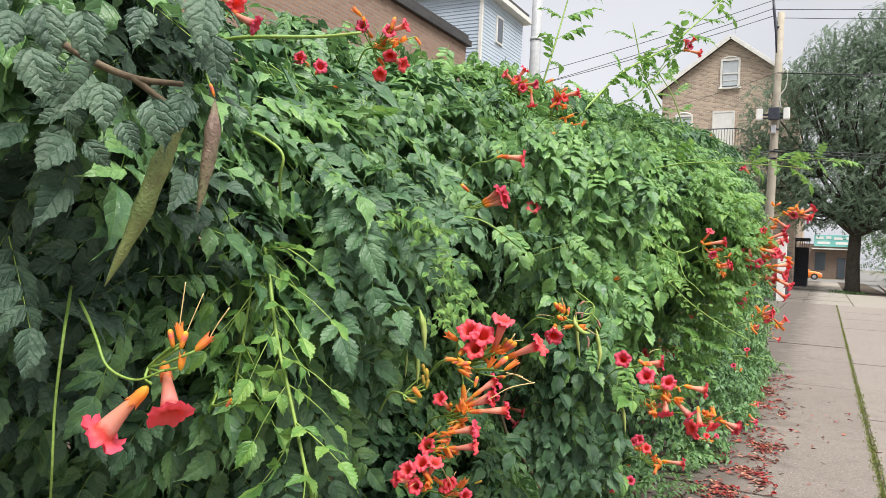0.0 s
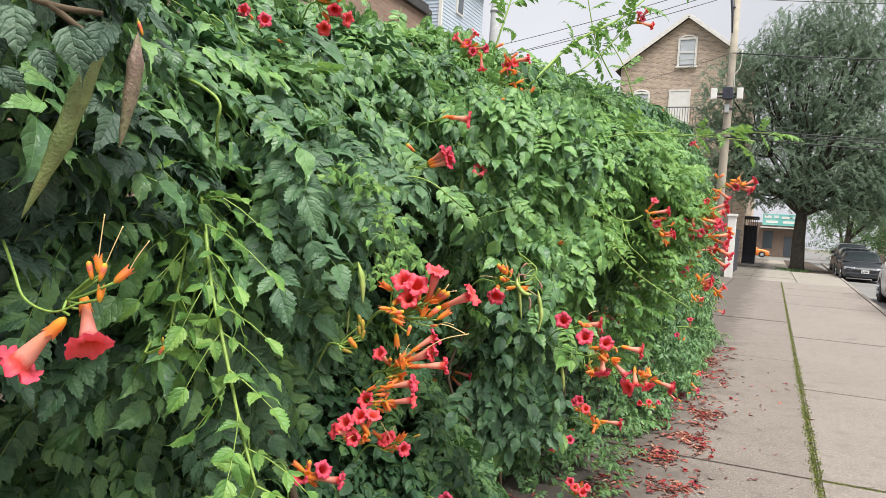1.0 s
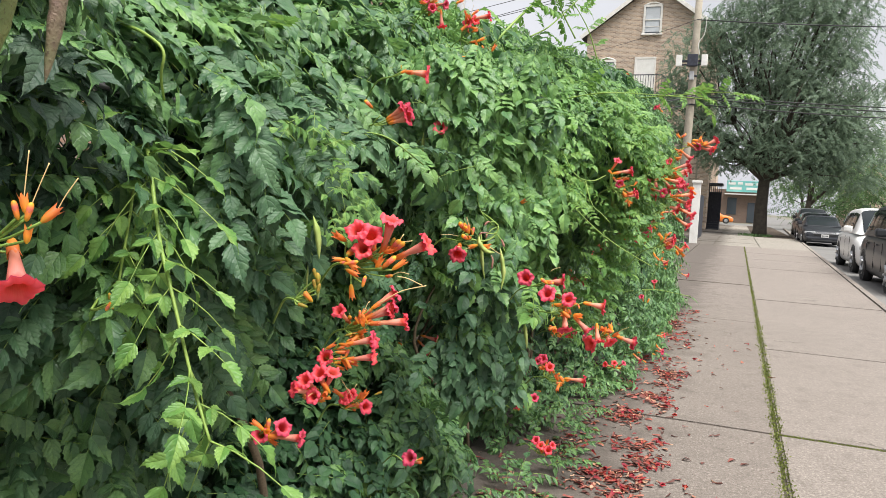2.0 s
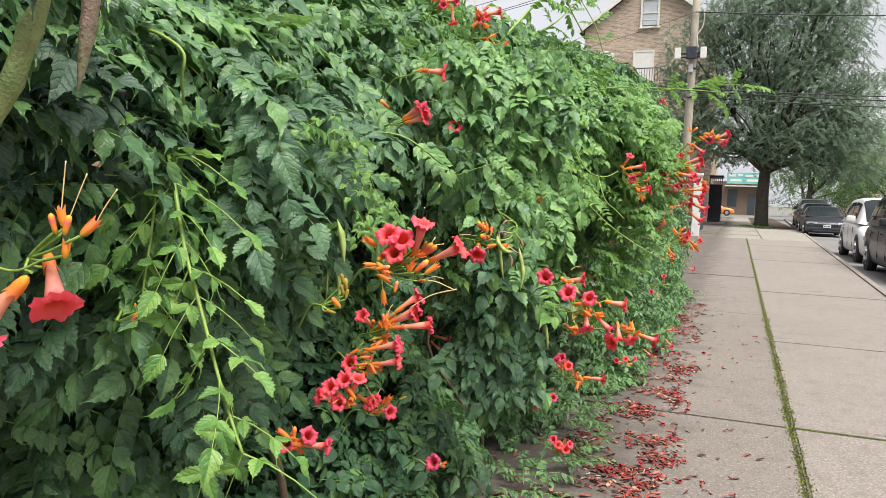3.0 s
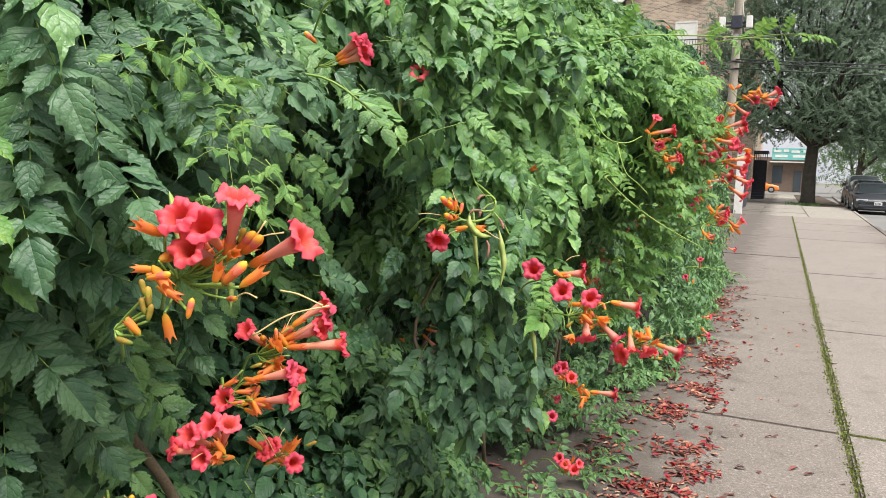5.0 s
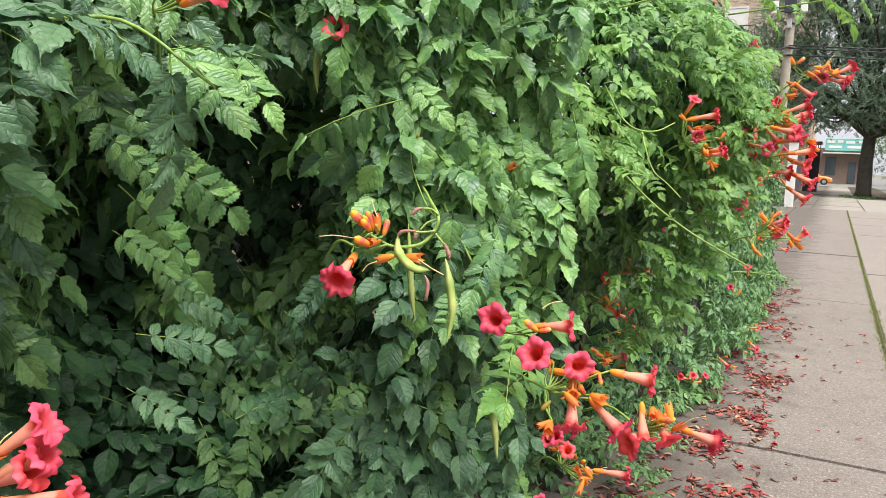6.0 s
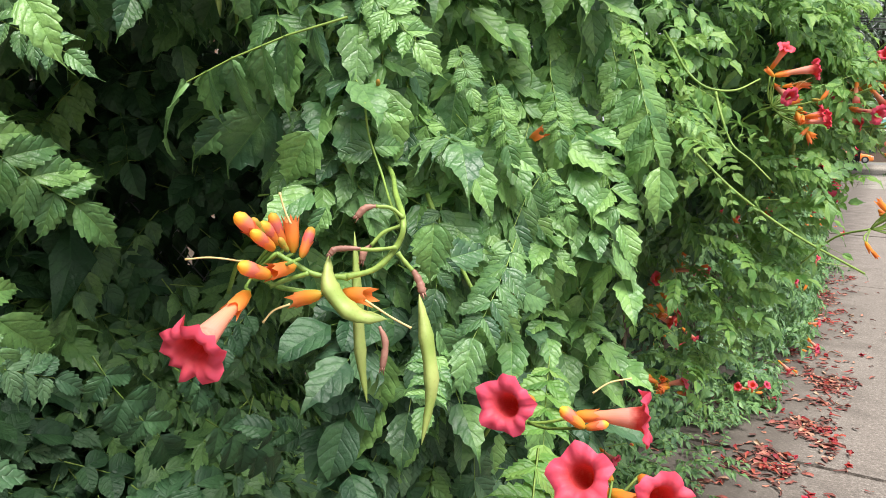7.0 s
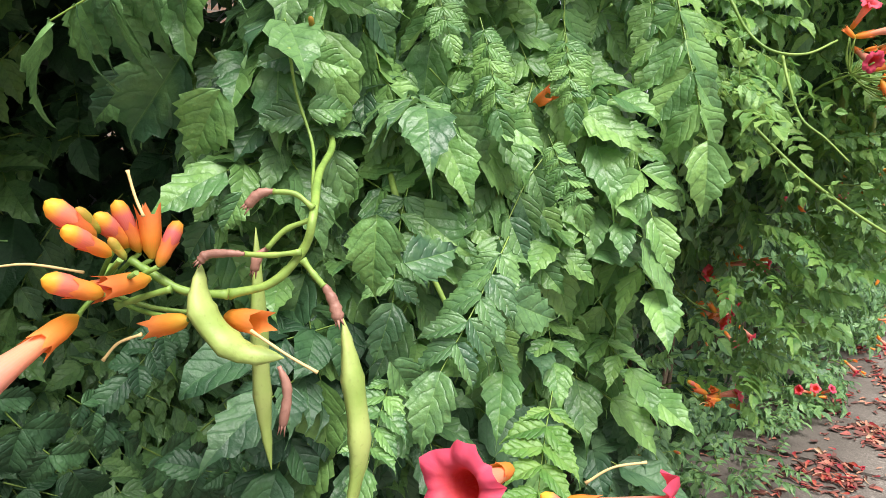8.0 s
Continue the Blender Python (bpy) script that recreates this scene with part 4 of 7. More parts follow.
    part("bumper", boxes(((-h * 0.86, f - 0.03, 0.30), (h * 0.86, f + 0.25, 0.46)), bevel=0.06), material, c)
    part("air_intake", boxes(((-h * 0.62, f - 0.038, 0.245), (h * 0.62, f + 0.1, 0.315)), bevel=0.02), M_PLASTIC, c)
    part("plate", boxes(((-0.16, f - 0.055, 0.44), (0.16, f - 0.028, 0.58)), bevel=0.005), M_PLATE, c, "pale plate with plain bars")
    part("plate_bars", boxes(*[((-0.12 + 0.05 * k, f - 0.06, 0.48), (-0.09 + 0.05 * k, f - 0.056, 0.54)) for k in range(5)]), M_WIRE, c)
    return c


car("black_van", 3.88, 15.3, 5.0, 1.95, 1.00, 1.80, paint("black_paint", (0.02, 0.022, 0.026)), "black van parked at the kerb", True)
car("white_minivan", 4.0, 21.1, 4.8, 1.9, 0.97, 1.74, paint("white_car_paint", (0.72, 0.72, 0.70), 0.0), "white minivan parked at the kerb", True)
car("dark_sedan", 4.05, 38.6, 4.75, 1.85, 0.92, 1.46, paint("charcoal_paint", (0.035, 0.038, 0.045)), "charcoal sedan parked facing down the street", False)
car("dark_hatchback", 4.3, 44.3, 4.4, 1.8, 1.0, 1.62, paint("slate_paint", (0.05, 0.065, 0.07)), "dark slate hatchback parked behind a sedan", True)
car("dark_suv", 4.5, 50.0, 4.9, 1.95, 1.15, 1.9, paint("dark_suv_paint", (0.03, 0.032, 0.034)), "dark tall SUV with a pale roof parked at the kerb", True)
car("parked_car", 10.5, 60, 4.5, 1.8, 0.95, 1.5, paint("grey_paint", (0.06, 0.065, 0.07)), "dark car parked across the street", False)
car("parked_car", 10.7, 67, 4.5, 1.8, 0.95, 1.5, paint("dark_blue_paint", (0.03, 0.035, 0.05)), "dark blue car parked across the street", False)
oc = car("orange_car", -0.9, 99, 4.2, 1.75, 0.95, 1.5, paint("orange_paint", (0.75, 0.20, 0.03), 0.0), "orange car crossing by the corner shop", False)
oc.rotation_euler = (0, 0, radians(90))
oc.location = (-1.5, 92.5, -0.13)


# ---- trumpet vine: leaves ----
def leaflet(length, width, fine, rng, droop=0.22, blunt=False):
    """A toothed, folded leaflet with a drawn-out tip, from the origin along +y, its face to +z."""
    n = (3, 7, 15, 2, 11, 5)[fine]
    rows, uv = [], []
    fold, twist, curl = rng.uniform(0.06, 0.40), rng.uniform(-0.35, 0.35), droop * rng.uniform(0.2, 1.9)
    tail, phase = rng.uniform(-1.0, 1.0), rng.uniform(0, 6.28)
    a, b = (0.62, 0.75) if blunt else (0.68, 1.22)
    body = 1.0 if blunt else rng.uniform(0.86, 0.95)
    top = (a / (a + b)) ** a * (b / (a + b)) ** b
    dome = rng.uniform(0.05, 0.16)
    for i in range(n + 1):
        s = i / n
        u = min(1.0, s / body)
        w = u ** a * (1 - u) ** b / top if 0 < i < n else 0.0
        if not blunt and s > 0.7 and i < n:
            w = max(w, 0.26 * (1.0 - s))
        w = max(w, 0.02) * width * 0.5
        toothed = fine in (1, 2, 4) and 1 < i < n
        big = i % 2 == 1
        tooth = (1.10 if big else 0.91) if toothed and s < 0.85 else 1.0
        push = (0.028 if big else -0.010) * length if toothed and s < 0.85 else 0.0
        t = max(0.0, s - 0.75) / 0.25
        zz = -curl * length * s * s - 0.10 * length * t * t
        bend = (twist * 0.25 * s * s + tail * 0.13 * t * t) * length
        row, line = [], []
        for q in (-1.0, -0.52, 0.0, 0.5, 1.0) if fine == 2 else (-1.0, 0.0, 1.0):
            x = q * w * (tooth if abs(q) == 1 else 1.0)
            z = zz + fold * abs(x) + dome * w * 4 * abs(q) * (1 - abs(q))
            if abs(q) == 1:
                z += 0.070 * width * math.sin(s * 11 + phase + q) + rng.uniform(-.025, .025) * width
            row.append((bend + x, s * length + (push if abs(q) == 1 else 0.0), z))
            line.append((0.5 + x / width, s + abs(q) * push / length))
        rows.append(row)
        uv.append(line)
    shape = Shape()
    shape.grid(rows, uv, crease=len(rows[0]) // 2)
    return shape


def tube_shape(pts, r0, r1, slot, n=3):
    s = Shape()
    rows, uvs = [], []
    for i, p in enumerate(pts):
        t = i / (len(pts) - 1)
        r = r0 + (r1 - r0) * t
        d = unit(np.array(pts[min(i + 1, len(pts) - 1)]) - np.array(pts[max(i - 1, 0)]))
        a = unit(np.cross(d, (0.31, 0.2, 1.0)))
        b = np.cross(d, a)
        rows.append([np.array(p) + r * (a * math.cos(2 * math.pi * k / n) + b * math.sin(2 * math.pi * k / n)) for k in range(n)])
        uvs.append([(k / n, t) for k in range(n + 1)])
    s.grid(rows, uvs, slot, True)
    return s


def compound_leaf(pairs, span, fine, rng, blunt=False, hang=None):
    """A feathered leaf: toothed leaflets in pairs along a drooping stalk, one at the tip."""
    s = Shape()
    sag = rng.uniform(0.10, 0.36)
    sway = rng.uniform(-0.15, 0.15)

    def on(t):
        return np.array((sway * span * t * t, span * t, -sag * span * t * t))

    if fine != 3:
        s.join(tube_shape([on(t) for t in ((0, .35, .7, 1) if fine == 2 else (0, .5, 1))], 0.0013, 0.0007, 1))
    hang = rng.choice((0, 5, 12, 20, 34)) if hang is None else hang
    for k in range(pairs):
        t = 0.20 + 0.76 * k / (pairs - 0.35)
        size = span * (0.45 if pairs < 5 else 0.40) * (1.0 - 0.30 * abs(k / max(1, pairs - 1) - 0.6)) * rng.uniform(0.88, 1.1)
        for side in (-1, 1):
            lf = leaflet(size * (0.82 if blunt else 1.0), size * (rng.uniform(0.56, 0.68) if blunt else rng.uniform(0.46, 0.57)), fine, rng, blunt=blunt)
            m = Matrix.Translation(on(t + rng.uniform(-.02, .02))) @ Matrix.Rotation(-side * radians(rng.uniform(46, 66)), 4, "Z") @ Matrix.Rotation(radians(-hang + rng.uniform(-9, 6)), 4, "X") @ Matrix.Rotation(radians(rng.uniform(-9, 9)), 4, "Y")
            s.join(lf.moved(m))
    size = span * 0.50 * rng.uniform(0.9, 1.1)
    s.join(leaflet(size, size * (0.66 if blunt else 0.54), fine, rng, blunt=blunt).moved(Matrix.Translation(on(1.0)) @ Matrix.Rotation(radians(-hang * 0.5 + rng.uniform(-25, -5)), 4, "X")))
    return s


lr = random.Random(11)
FINE = [compound_leaf(lr.choice((4, 4, 5, 5)), 0.146, 2, lr) for _ in range(9)]
MEDIUM = [compound_leaf(lr.choice((4, 4, 5)), 0.146, 1, lr) for _ in range(9)]
COARSE = [compound_leaf(lr.choice((4, 4, 5)), 0.175, 0, lr) for _ in range(7)]
NEAR = [compound_leaf(lr.choice((4, 4, 5)), 0.146, 4, lr) for _ in range(9)]
ROUND = [compound_leaf(lr.choice((3, 3, 4)), 0.130, 5, lr, True) for _ in range(7)]
BROAD = [compound_leaf(k, 0.130, 2, lr, True) for k in (3, 4, 4)]
HANG = [compound_leaf(k, 0.146, 2, lr, hang=64) for k in (5, 6, 5)]
TRIO = [compound_leaf(k, 0.085, 2, lr) for k in (1, 2, 1, 2)]
SIMPLE = [compound_leaf(3, 0.175, 3, lr) for _ in range(5)]


def bulge(y, z, y0, z0, ry, rz):
    return math.exp(-((y - y0) / ry) ** 2 - ((z - z0) / rz) ** 2)


def top_of(y):
    z = 1.97 + 0.40 * math.exp(-((y + 0.1) / 0.5) ** 2) + 0.12 * max(y - 0.9, 0)
    return min(z, 2.95) + 0.06 * noise.noise(Vector((y * 1.3, 3.1, 0)))


def face_of(y, z):
    """How far the vine's outer face stands out over the pavement."""
    x = 0.13 + 0.15 * noise.noise(Vector((0.0, y * 2.0, z * 2.2))) + 0.05 * noise.noise(Vector((4.0, y * 6, z * 6)))
    x -= 0.22 * bulge(y, z, 1.80, 0.98, 0.32, 0.36)
    x -= 0.20 * bulge(y, z, 1.36, 0.98, 0.22, 0.36)
    x -= 0.10 * bulge(y, z, 0.88, 0.95, 0.22, 0.24)
    x += 0.10 * bulge(y, z, 0.95, 1.42, 0.30, 0.25)
    if z < 1.1 and y < 3.2:
        x -= 0.20 * min(1.0, (1.1 - z) / 0.5)
    x -= 0.42 * bulge(y, z, 1.60, 1.22, 0.20, 0.30)
    x -= 0.24 * bulge(y, z, 2.32, 0.95, 0.24, 0.42)
    x -= 0.20 * bulge(y, z, 2.75, 0.75, 0.55, 0.40)
    x += 0.44 * bulge(y, z, 3.12, 1.42, 0.66, 0.48)
    x += 0.30 * bulge(y, z, 3.7, 1.72, 0.75, 0.42)
    x += 0.16 * bulge(y, z, 0.15, 1.62, 0.35, 0.22)
    x -= 0.14 * bulge(y, z, 0.3, 0.95, 0.35, 0.28)
    x += 0.26 * bulge(y, z, 1.95, 0.40, 0.45, 0.35)
    x += 0.20 * bulge(y, z, 2.40, 0.32, 0.40, 0.32)
    x -= 0.10 * bulge(y, z, 3.6, 0.3, 0.9, 0.35)
    if z < 0.55 and y > 2.6:
        x += 0.16 * min(1.0, max(0.0, y - 4.4)) * (0.55 - z) / 0.55
    if y > 3.6:
        x += 0.26 * min(1.0, (y - 3.6) / 1.5) * (1.0 if z < 1.4 else max(0.2, 1 - (z - 1.4) * 0.7))
    over = z - (top_of(y) - 0.62)
    if over > 0:
        x -= 0.75 * (over / 0.62) ** 2 * 0.62
    end = y - 9.9
    if end > 0:
        x -= 0.8 * end * end
    return x


def leaf_places(n, y0, y1, deep, kinds, rng, z0=0.03, size=(0.68, 1.18), face=0.0, gaps=1.5):
    out = []
    while len(out) < n:
        y, z = rng.uniform(y0, y1), rng.uniform(z0, 2.95)
        if z > top_of(y) + 0.02:
            continue
        if rng.random() > 0.85 + gaps * noise.noise(Vector((9.0, y * 2.4, z * 2.6))):
            continue
        x = face_of(y, z) - abs(rng.gauss(0, deep)) - face
        # the outward way, from the slope of the face
        e = 0.05
        nx = np.array((1.0, -(face_of(y + e, z) - face_of(y - e, z)) / (2 * e), -(face_of(y, z + e) - face_of(y, z - e)) / (2 * e)))
        if rng.random() * 2.6 > np.linalg.norm(nx):
            continue
        nx = unit(nx)
        a = rng.choice((-1, 1)) * rng.uniform(0.35, 1.55)
        out_way = np.array((nx[0] * math.cos(a) - nx[1] * math.sin(a), nx[0] * math.sin(a) + nx[1] * math.cos(a), nx[2] * 0.35))
        along = out_way * rng.uniform(0.6, 1.0) + np.array((0, 0, rng.uniform(-0.85, 0.15)))
        up = nx * rng.uniform(0.5, 1.0) + np.array((rng.gauss(0, .18), rng.gauss(0, .24), rng.uniform(0.55, 1.15)))
        k = rng.uniform(*size)
        start = np.array((x, y, z)) - unit(along) * 0.10 * k
        out.append((rng.randrange(kinds), frame_of(start, along, up, k)))
    return out


OPEN_SPOTS = [Vector(p) for p in ((0.20, 1.80, 1.95), (0.27, 1.98, 1.91), (0.24, 1.98, 1.81), (0.14, 1.87, 1.93), (0.22, 2.06, 1.90), (0.25, 1.62, 1.87), (0.30, 1.71, 1.86), (0.36, 1.80, 1.86))]


def in_hollow(m):
    """Whether a leaf would fill the dark gap beside the hanging curtain."""
    x, y, z = m[:3, 3] + m[:3, 1] * 0.10
    if any((Vector((x, y, z)) - p).length < 0.13 for p in OPEN_SPOTS):
        return True
    if 1.98 < y < 2.72 and 0.45 < z < 1.30 and x > 0.08:
        return True
    return 1.44 < y < 1.92 and 0.98 < z < 1.46 and -0.2 < x < max(0.22, 0.22 + 0.68 * (y - 1.6)) or 1.40 < y < 1.75 and 0.7 < z <= 0.98 and x > 0.20 + 0.5 * max(0.0, y - 1.6) and x < 0.6


vine = thing("trumpet_vine", (0, 0, 0), "dense green trumpet vine hedge with orange-red flowers and pods", "vine")

# the leaves that stand out nearest the walk, one by one
rng = random.Random(21)
near_meshes = [shape_mesh("leaf", s, [M_LEAF, M_STEM]) for s in FINE]
dull_meshes = [shape_mesh("leaf", s, [M_BLUE, M_STEM]) for s in FINE[:5]]
fresh_meshes = [shape_mesh("leaf", s, [M_FRESH, M_STEM]) for s in FINE]
shade_meshes = [shape_mesh("leaf", s, [M_SHADE, M_STEM]) for s in FINE[:5]]
broad_meshes = [shape_mesh("leaf", s, [M_DEEP, M_STEM]) for s in BROAD]
hang_meshes = [shape_mesh("leaf", s, [M_LEAF, M_STEM]) for s in HANG]
blade_meshes = [shape_mesh("leaf", leaflet(0.07, 0.07 * lr.uniform(0.52, 0.66), 2, lr), [M_FRESH if k % 2 else M_LEAF, M_STEM]) for k in range(6)]
worn_meshes = [shape_mesh("leaf", leaflet(0.07, 0.07 * lr.uniform(0.58, 0.75), 2, lr), [M_BLUE, M_STEM]) for k in range(4)]
young_far_meshes = [shape_mesh("leaf", s, [M_YOUNG, M_STEM]) for s in MEDIUM[:5]]
trio_meshes = [shape_mesh("leaf", s, [M_YOUNG, M_STEM]) for s in TRIO]
young_meshes = [shape_mesh("leaf", s, [M_YOUNG, M_STEM]) for s in FINE[4:]]


def lone_leaf(mesh, m, name="leaf"):
    ob = new(name, mesh)
    ob.parent = vine
    ob.matrix_basis = Matrix([list(r) for r in m])
    return ob


for i, m in leaf_places(235, 0.0, 2.5, 0.02, len(FINE), rng, 0.35, face=-0.02):
    if in_hollow(m):
        continue
    y, z = m[1, 3], m[2, 3]
    # dark-coloured leaves chosen more often where the vine stands in shade
    dull = z > 1.2 and y < 0.45 or rng.random() < (0.30 if y < 1.0 else 0.55 if y < 1.45 and z > 1.25 else 0.10)
    fresh = not dull and rng.random() < 0.05
    mesh = (dull_meshes if z > 1.2 and y < 0.6 else shade_meshes)[i % 5] if dull else young_meshes[i % 5] if fresh else (fresh_meshes[i] if y > 1.25 and rng.random() < 0.35 else near_meshes[i])
    lone_leaf(mesh, m)

# broad fronds held out singly along the near face
held = []
while len(held) < 62:
    y, z = rng.uniform(0.75, 1.62), rng.uniform(0.85, 1.62)
    if y > 1.25 and z < 1.45:
        continue
    if min([9.0] + [math.hypot(y - h[0], z - h[1]) for h in held]) < 0.075:
        continue
    held.append((y, z))
    along = (rng.uniform(0.35, 0.8), rng.uniform(-0.55, 0.35), rng.uniform(-0.8, -0.15))
    x = face_of(y, z) + rng.uniform(-0.05, 0.02)
    lone_leaf(rng.choice(fresh_meshes if rng.random() < (0.2 if y > 1.35 else 0.05) else near_meshes if y > 1.45 or y > 0.95 and rng.random() < 0.45 else shade_meshes), frame_of((x, y, z), along, (0.35 + rng.gauss(0, .12), -0.65 + rng.gauss(0, .15), 0.8), rng.uniform(0.8, 1.12)))

outer = leaf_places(2400, -0.5, 3.3, 0.06, len(FINE), rng, gaps=1.1)
# places where it grows thickest
for y0, z0, ry, rz, n, lift in ((0.50, 1.50, 0.20, 0.14, 80, 0.08), (0.75, 1.35, 0.15, 0.12, 30, 0.06), (1.35, 0.96, 0.18, 0.15, 90, 0.06), (2.1, 0.42, 0.35, 0.24, 170, 0.08), (1.75, 1.55, 0.2, 0.12, 50, 0.16), (2.6, 1.75, 0.5, 0.3, 60, 0.05)):
    for k in range(n):
        y, z = rng.gauss(y0, ry), rng.gauss(z0, rz)
        a = rng.choice((-1, 1)) * rng.uniform(0.3, 1.5)
        outer.append((rng.randrange(len(FINE)), frame_of((face_of(y, z) + lift - rng.uniform(0.08, 0.16), y, z), (math.cos(a), math.sin(a), rng.uniform(-0.9, .1)), (0.8, rng.gauss(0, .25), 0.9), rng.uniform(0.7, 1.1))))
start_curtain = len(outer)
# a curtain of leaves that hangs out in front of the hollow
while len(outer) < start_curtain + 340:
    t, z = rng.random(), rng.uniform(0.70, 1.74)
    if t < 0.25 and z < 1.44:
        continue
    y = 1.60 + 0.38 * t + 0.04 * noise.noise(Vector((z * 3, 5.0, 0)))
    x = 0.26 + 0.26 * t - 0.10 * max(0.0, z - 1.50) - 0.14 * max(0.0, 1.0 - z) + 0.06 * noise.noise(Vector((z * 5, y * 5, 2.0))) + rng.gauss(0, 0.02)
    a = rng.uniform(-1.9, 0.5)
    along = np.array((math.cos(a) * 0.6, math.sin(a) * 0.6, rng.uniform(-1.0, 0.15)))
    outer.append((rng.randrange(len(FINE)), frame_of(np.array((x, y, z)) - unit(along) * 0.08, along, (0.45 + rng.gauss(0, .2), -0.60 + rng.gauss(0, .25), rng.uniform(0.75, 1.35)), rng.uniform(0.62, 1.0))))
outer = [o for o in outer[:start_curtain] if not in_hollow(o[1])] + outer[start_curtain:]
start_curtain = len(outer) - 340
bright = [o for k, o in enumerate(outer) if o[1][1, 3] < 2.3 and (rng.random() < (0.72 if o[1][2, 3] > 1.1 else 0.3) if k >= start_curtain else rng.random() < 0.25 and o[1][2, 3] > 1.15 and o[1][1, 3] > 0.7)]
chosen = {id(o) for o in bright}
plain = [o for o in outer if o[1][1, 3] < 2.3 and id(o) not in chosen]
# old leaves; their darker colour also carries the shade low on the face
old_shaded = [o for o in plain if o[1][1, 3] < 1.0 and o[1][2, 3] < 1.9 and rng.random() < (0.5 if o[1][1, 3] < 0.45 else 0.3 if o[1][2, 3] < 1.5 else 0.0)]
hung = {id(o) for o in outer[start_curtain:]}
old_shaded += [o for o in plain if id(o) in hung and o[1][2, 3] < 1.10]
chosen = {id(o) for o in old_shaded}
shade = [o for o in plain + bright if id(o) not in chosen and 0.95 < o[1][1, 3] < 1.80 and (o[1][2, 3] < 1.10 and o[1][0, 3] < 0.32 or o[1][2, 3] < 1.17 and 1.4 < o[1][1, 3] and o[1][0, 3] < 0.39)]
taken = {id(o) for o in shade}
bright = [o for o in bright if id(o) not in taken]
chosen |= taken
near = [o for o in plain if id(o) not in chosen and 0.2 < o[1][1, 3] and 0.75 < o[1][2, 3] < 1.8]
rest = [o for o in plain if id(o) not in chosen and not (0.2 < o[1][1, 3] and 0.75 < o[1][2, 3] < 1.8)]
tagged(part("foliage", scatter_mesh("foliage", NEAR, near, [M_LEAF, M_STEM]), None, vine), kind="stuff")
low_shaded = [o for k, o in enumerate(rest) if o[1][2, 3] < 0.85 and k % 2 and o[1][1, 3] > 1.0]
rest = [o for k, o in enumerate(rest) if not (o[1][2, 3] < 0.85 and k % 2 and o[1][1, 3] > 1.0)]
tagged(part("low_foliage", scatter_mesh("low_foliage", MEDIUM, low_shaded, [M_SHADE, M_STEM]), None, vine), kind="stuff")
tagged(part("outer_foliage", scatter_mesh("outer_foliage", MEDIUM, rest, [M_LEAF, M_STEM]), None, vine), kind="stuff")
tagged(part("old_foliage", scatter_mesh("old_foliage", NEAR, [o for o in old_shaded if o[1][2, 3] < 1.2 or o[1][1, 3] > 0.6], [M_SHADE, M_STEM]), None, vine), kind="stuff")
old_shaded = [o for o in old_shaded if not (o[1][2, 3] < 1.2 or o[1][1, 3] > 0.6)]
tagged(part("dull_foliage", scatter_mesh("dull_foliage", NEAR, old_shaded, [M_BLUE, M_STEM]), None, vine), kind="stuff")
tagged(part("bright_foliage", scatter_mesh("bright_foliage", NEAR, bright, [M_FRESH, M_STEM]), None, vine), kind="stuff")
# blunt older leaves; the hollow's shade is put into their dark colour
tagged(part("shade_foliage", scatter_mesh("shade_foliage", ROUND, [(i % len(ROUND), m) for i, m in shade], [M_DEEP, M_STEM]), None, vine, "blunt older leaves darkened to carry shade"), kind="stuff")
middle = [(i, m @ np.diag((0.82, 0.82, 0.82, 1.0))) for i, m in outer if m[1, 3] >= 2.3]
tagged(part("middle_foliage", scatter_mesh("middle_foliage", MEDIUM, [o for o in middle if o[1][2, 3] < 1.2], [M_LEAF, M_STEM]), None, vine), kind="stuff")
tagged(part("upper_foliage", scatter_mesh("upper_foliage", MEDIUM, [o for o in middle if o[1][2, 3] >= 1.2], [M_FRESH, M_STEM]), None, vine), kind="stuff")
# leaves deep inside, coloured dark for the shade there
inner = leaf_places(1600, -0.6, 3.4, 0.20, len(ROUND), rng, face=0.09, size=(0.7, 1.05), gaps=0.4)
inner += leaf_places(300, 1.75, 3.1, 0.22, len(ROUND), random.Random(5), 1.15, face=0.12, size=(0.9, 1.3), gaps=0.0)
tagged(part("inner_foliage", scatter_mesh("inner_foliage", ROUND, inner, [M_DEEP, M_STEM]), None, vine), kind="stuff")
far = leaf_places(3600, 3.2, 10.9, 0.09, len(COARSE), rng, size=(0.62, 1.0))
tagged(part("further_foliage", scatter_mesh("further_foliage", MEDIUM, [o for o in far if o[1][1, 3] < 5.0], [M_LEAF, M_STEM]), None, vine), kind="stuff")
far = [o for o in far if o[1][1, 3] >= 5.0]
tagged(part("far_foliage", scatter_mesh("far_foliage", SIMPLE, [(i % len(SIMPLE), m) for i, m in far], [M_LEAF, M_STEM]), None, vine), kind="stuff")
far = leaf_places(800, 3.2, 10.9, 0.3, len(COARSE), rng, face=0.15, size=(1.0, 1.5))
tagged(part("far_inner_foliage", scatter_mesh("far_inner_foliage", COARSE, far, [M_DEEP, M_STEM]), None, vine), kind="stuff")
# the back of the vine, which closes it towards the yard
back = []
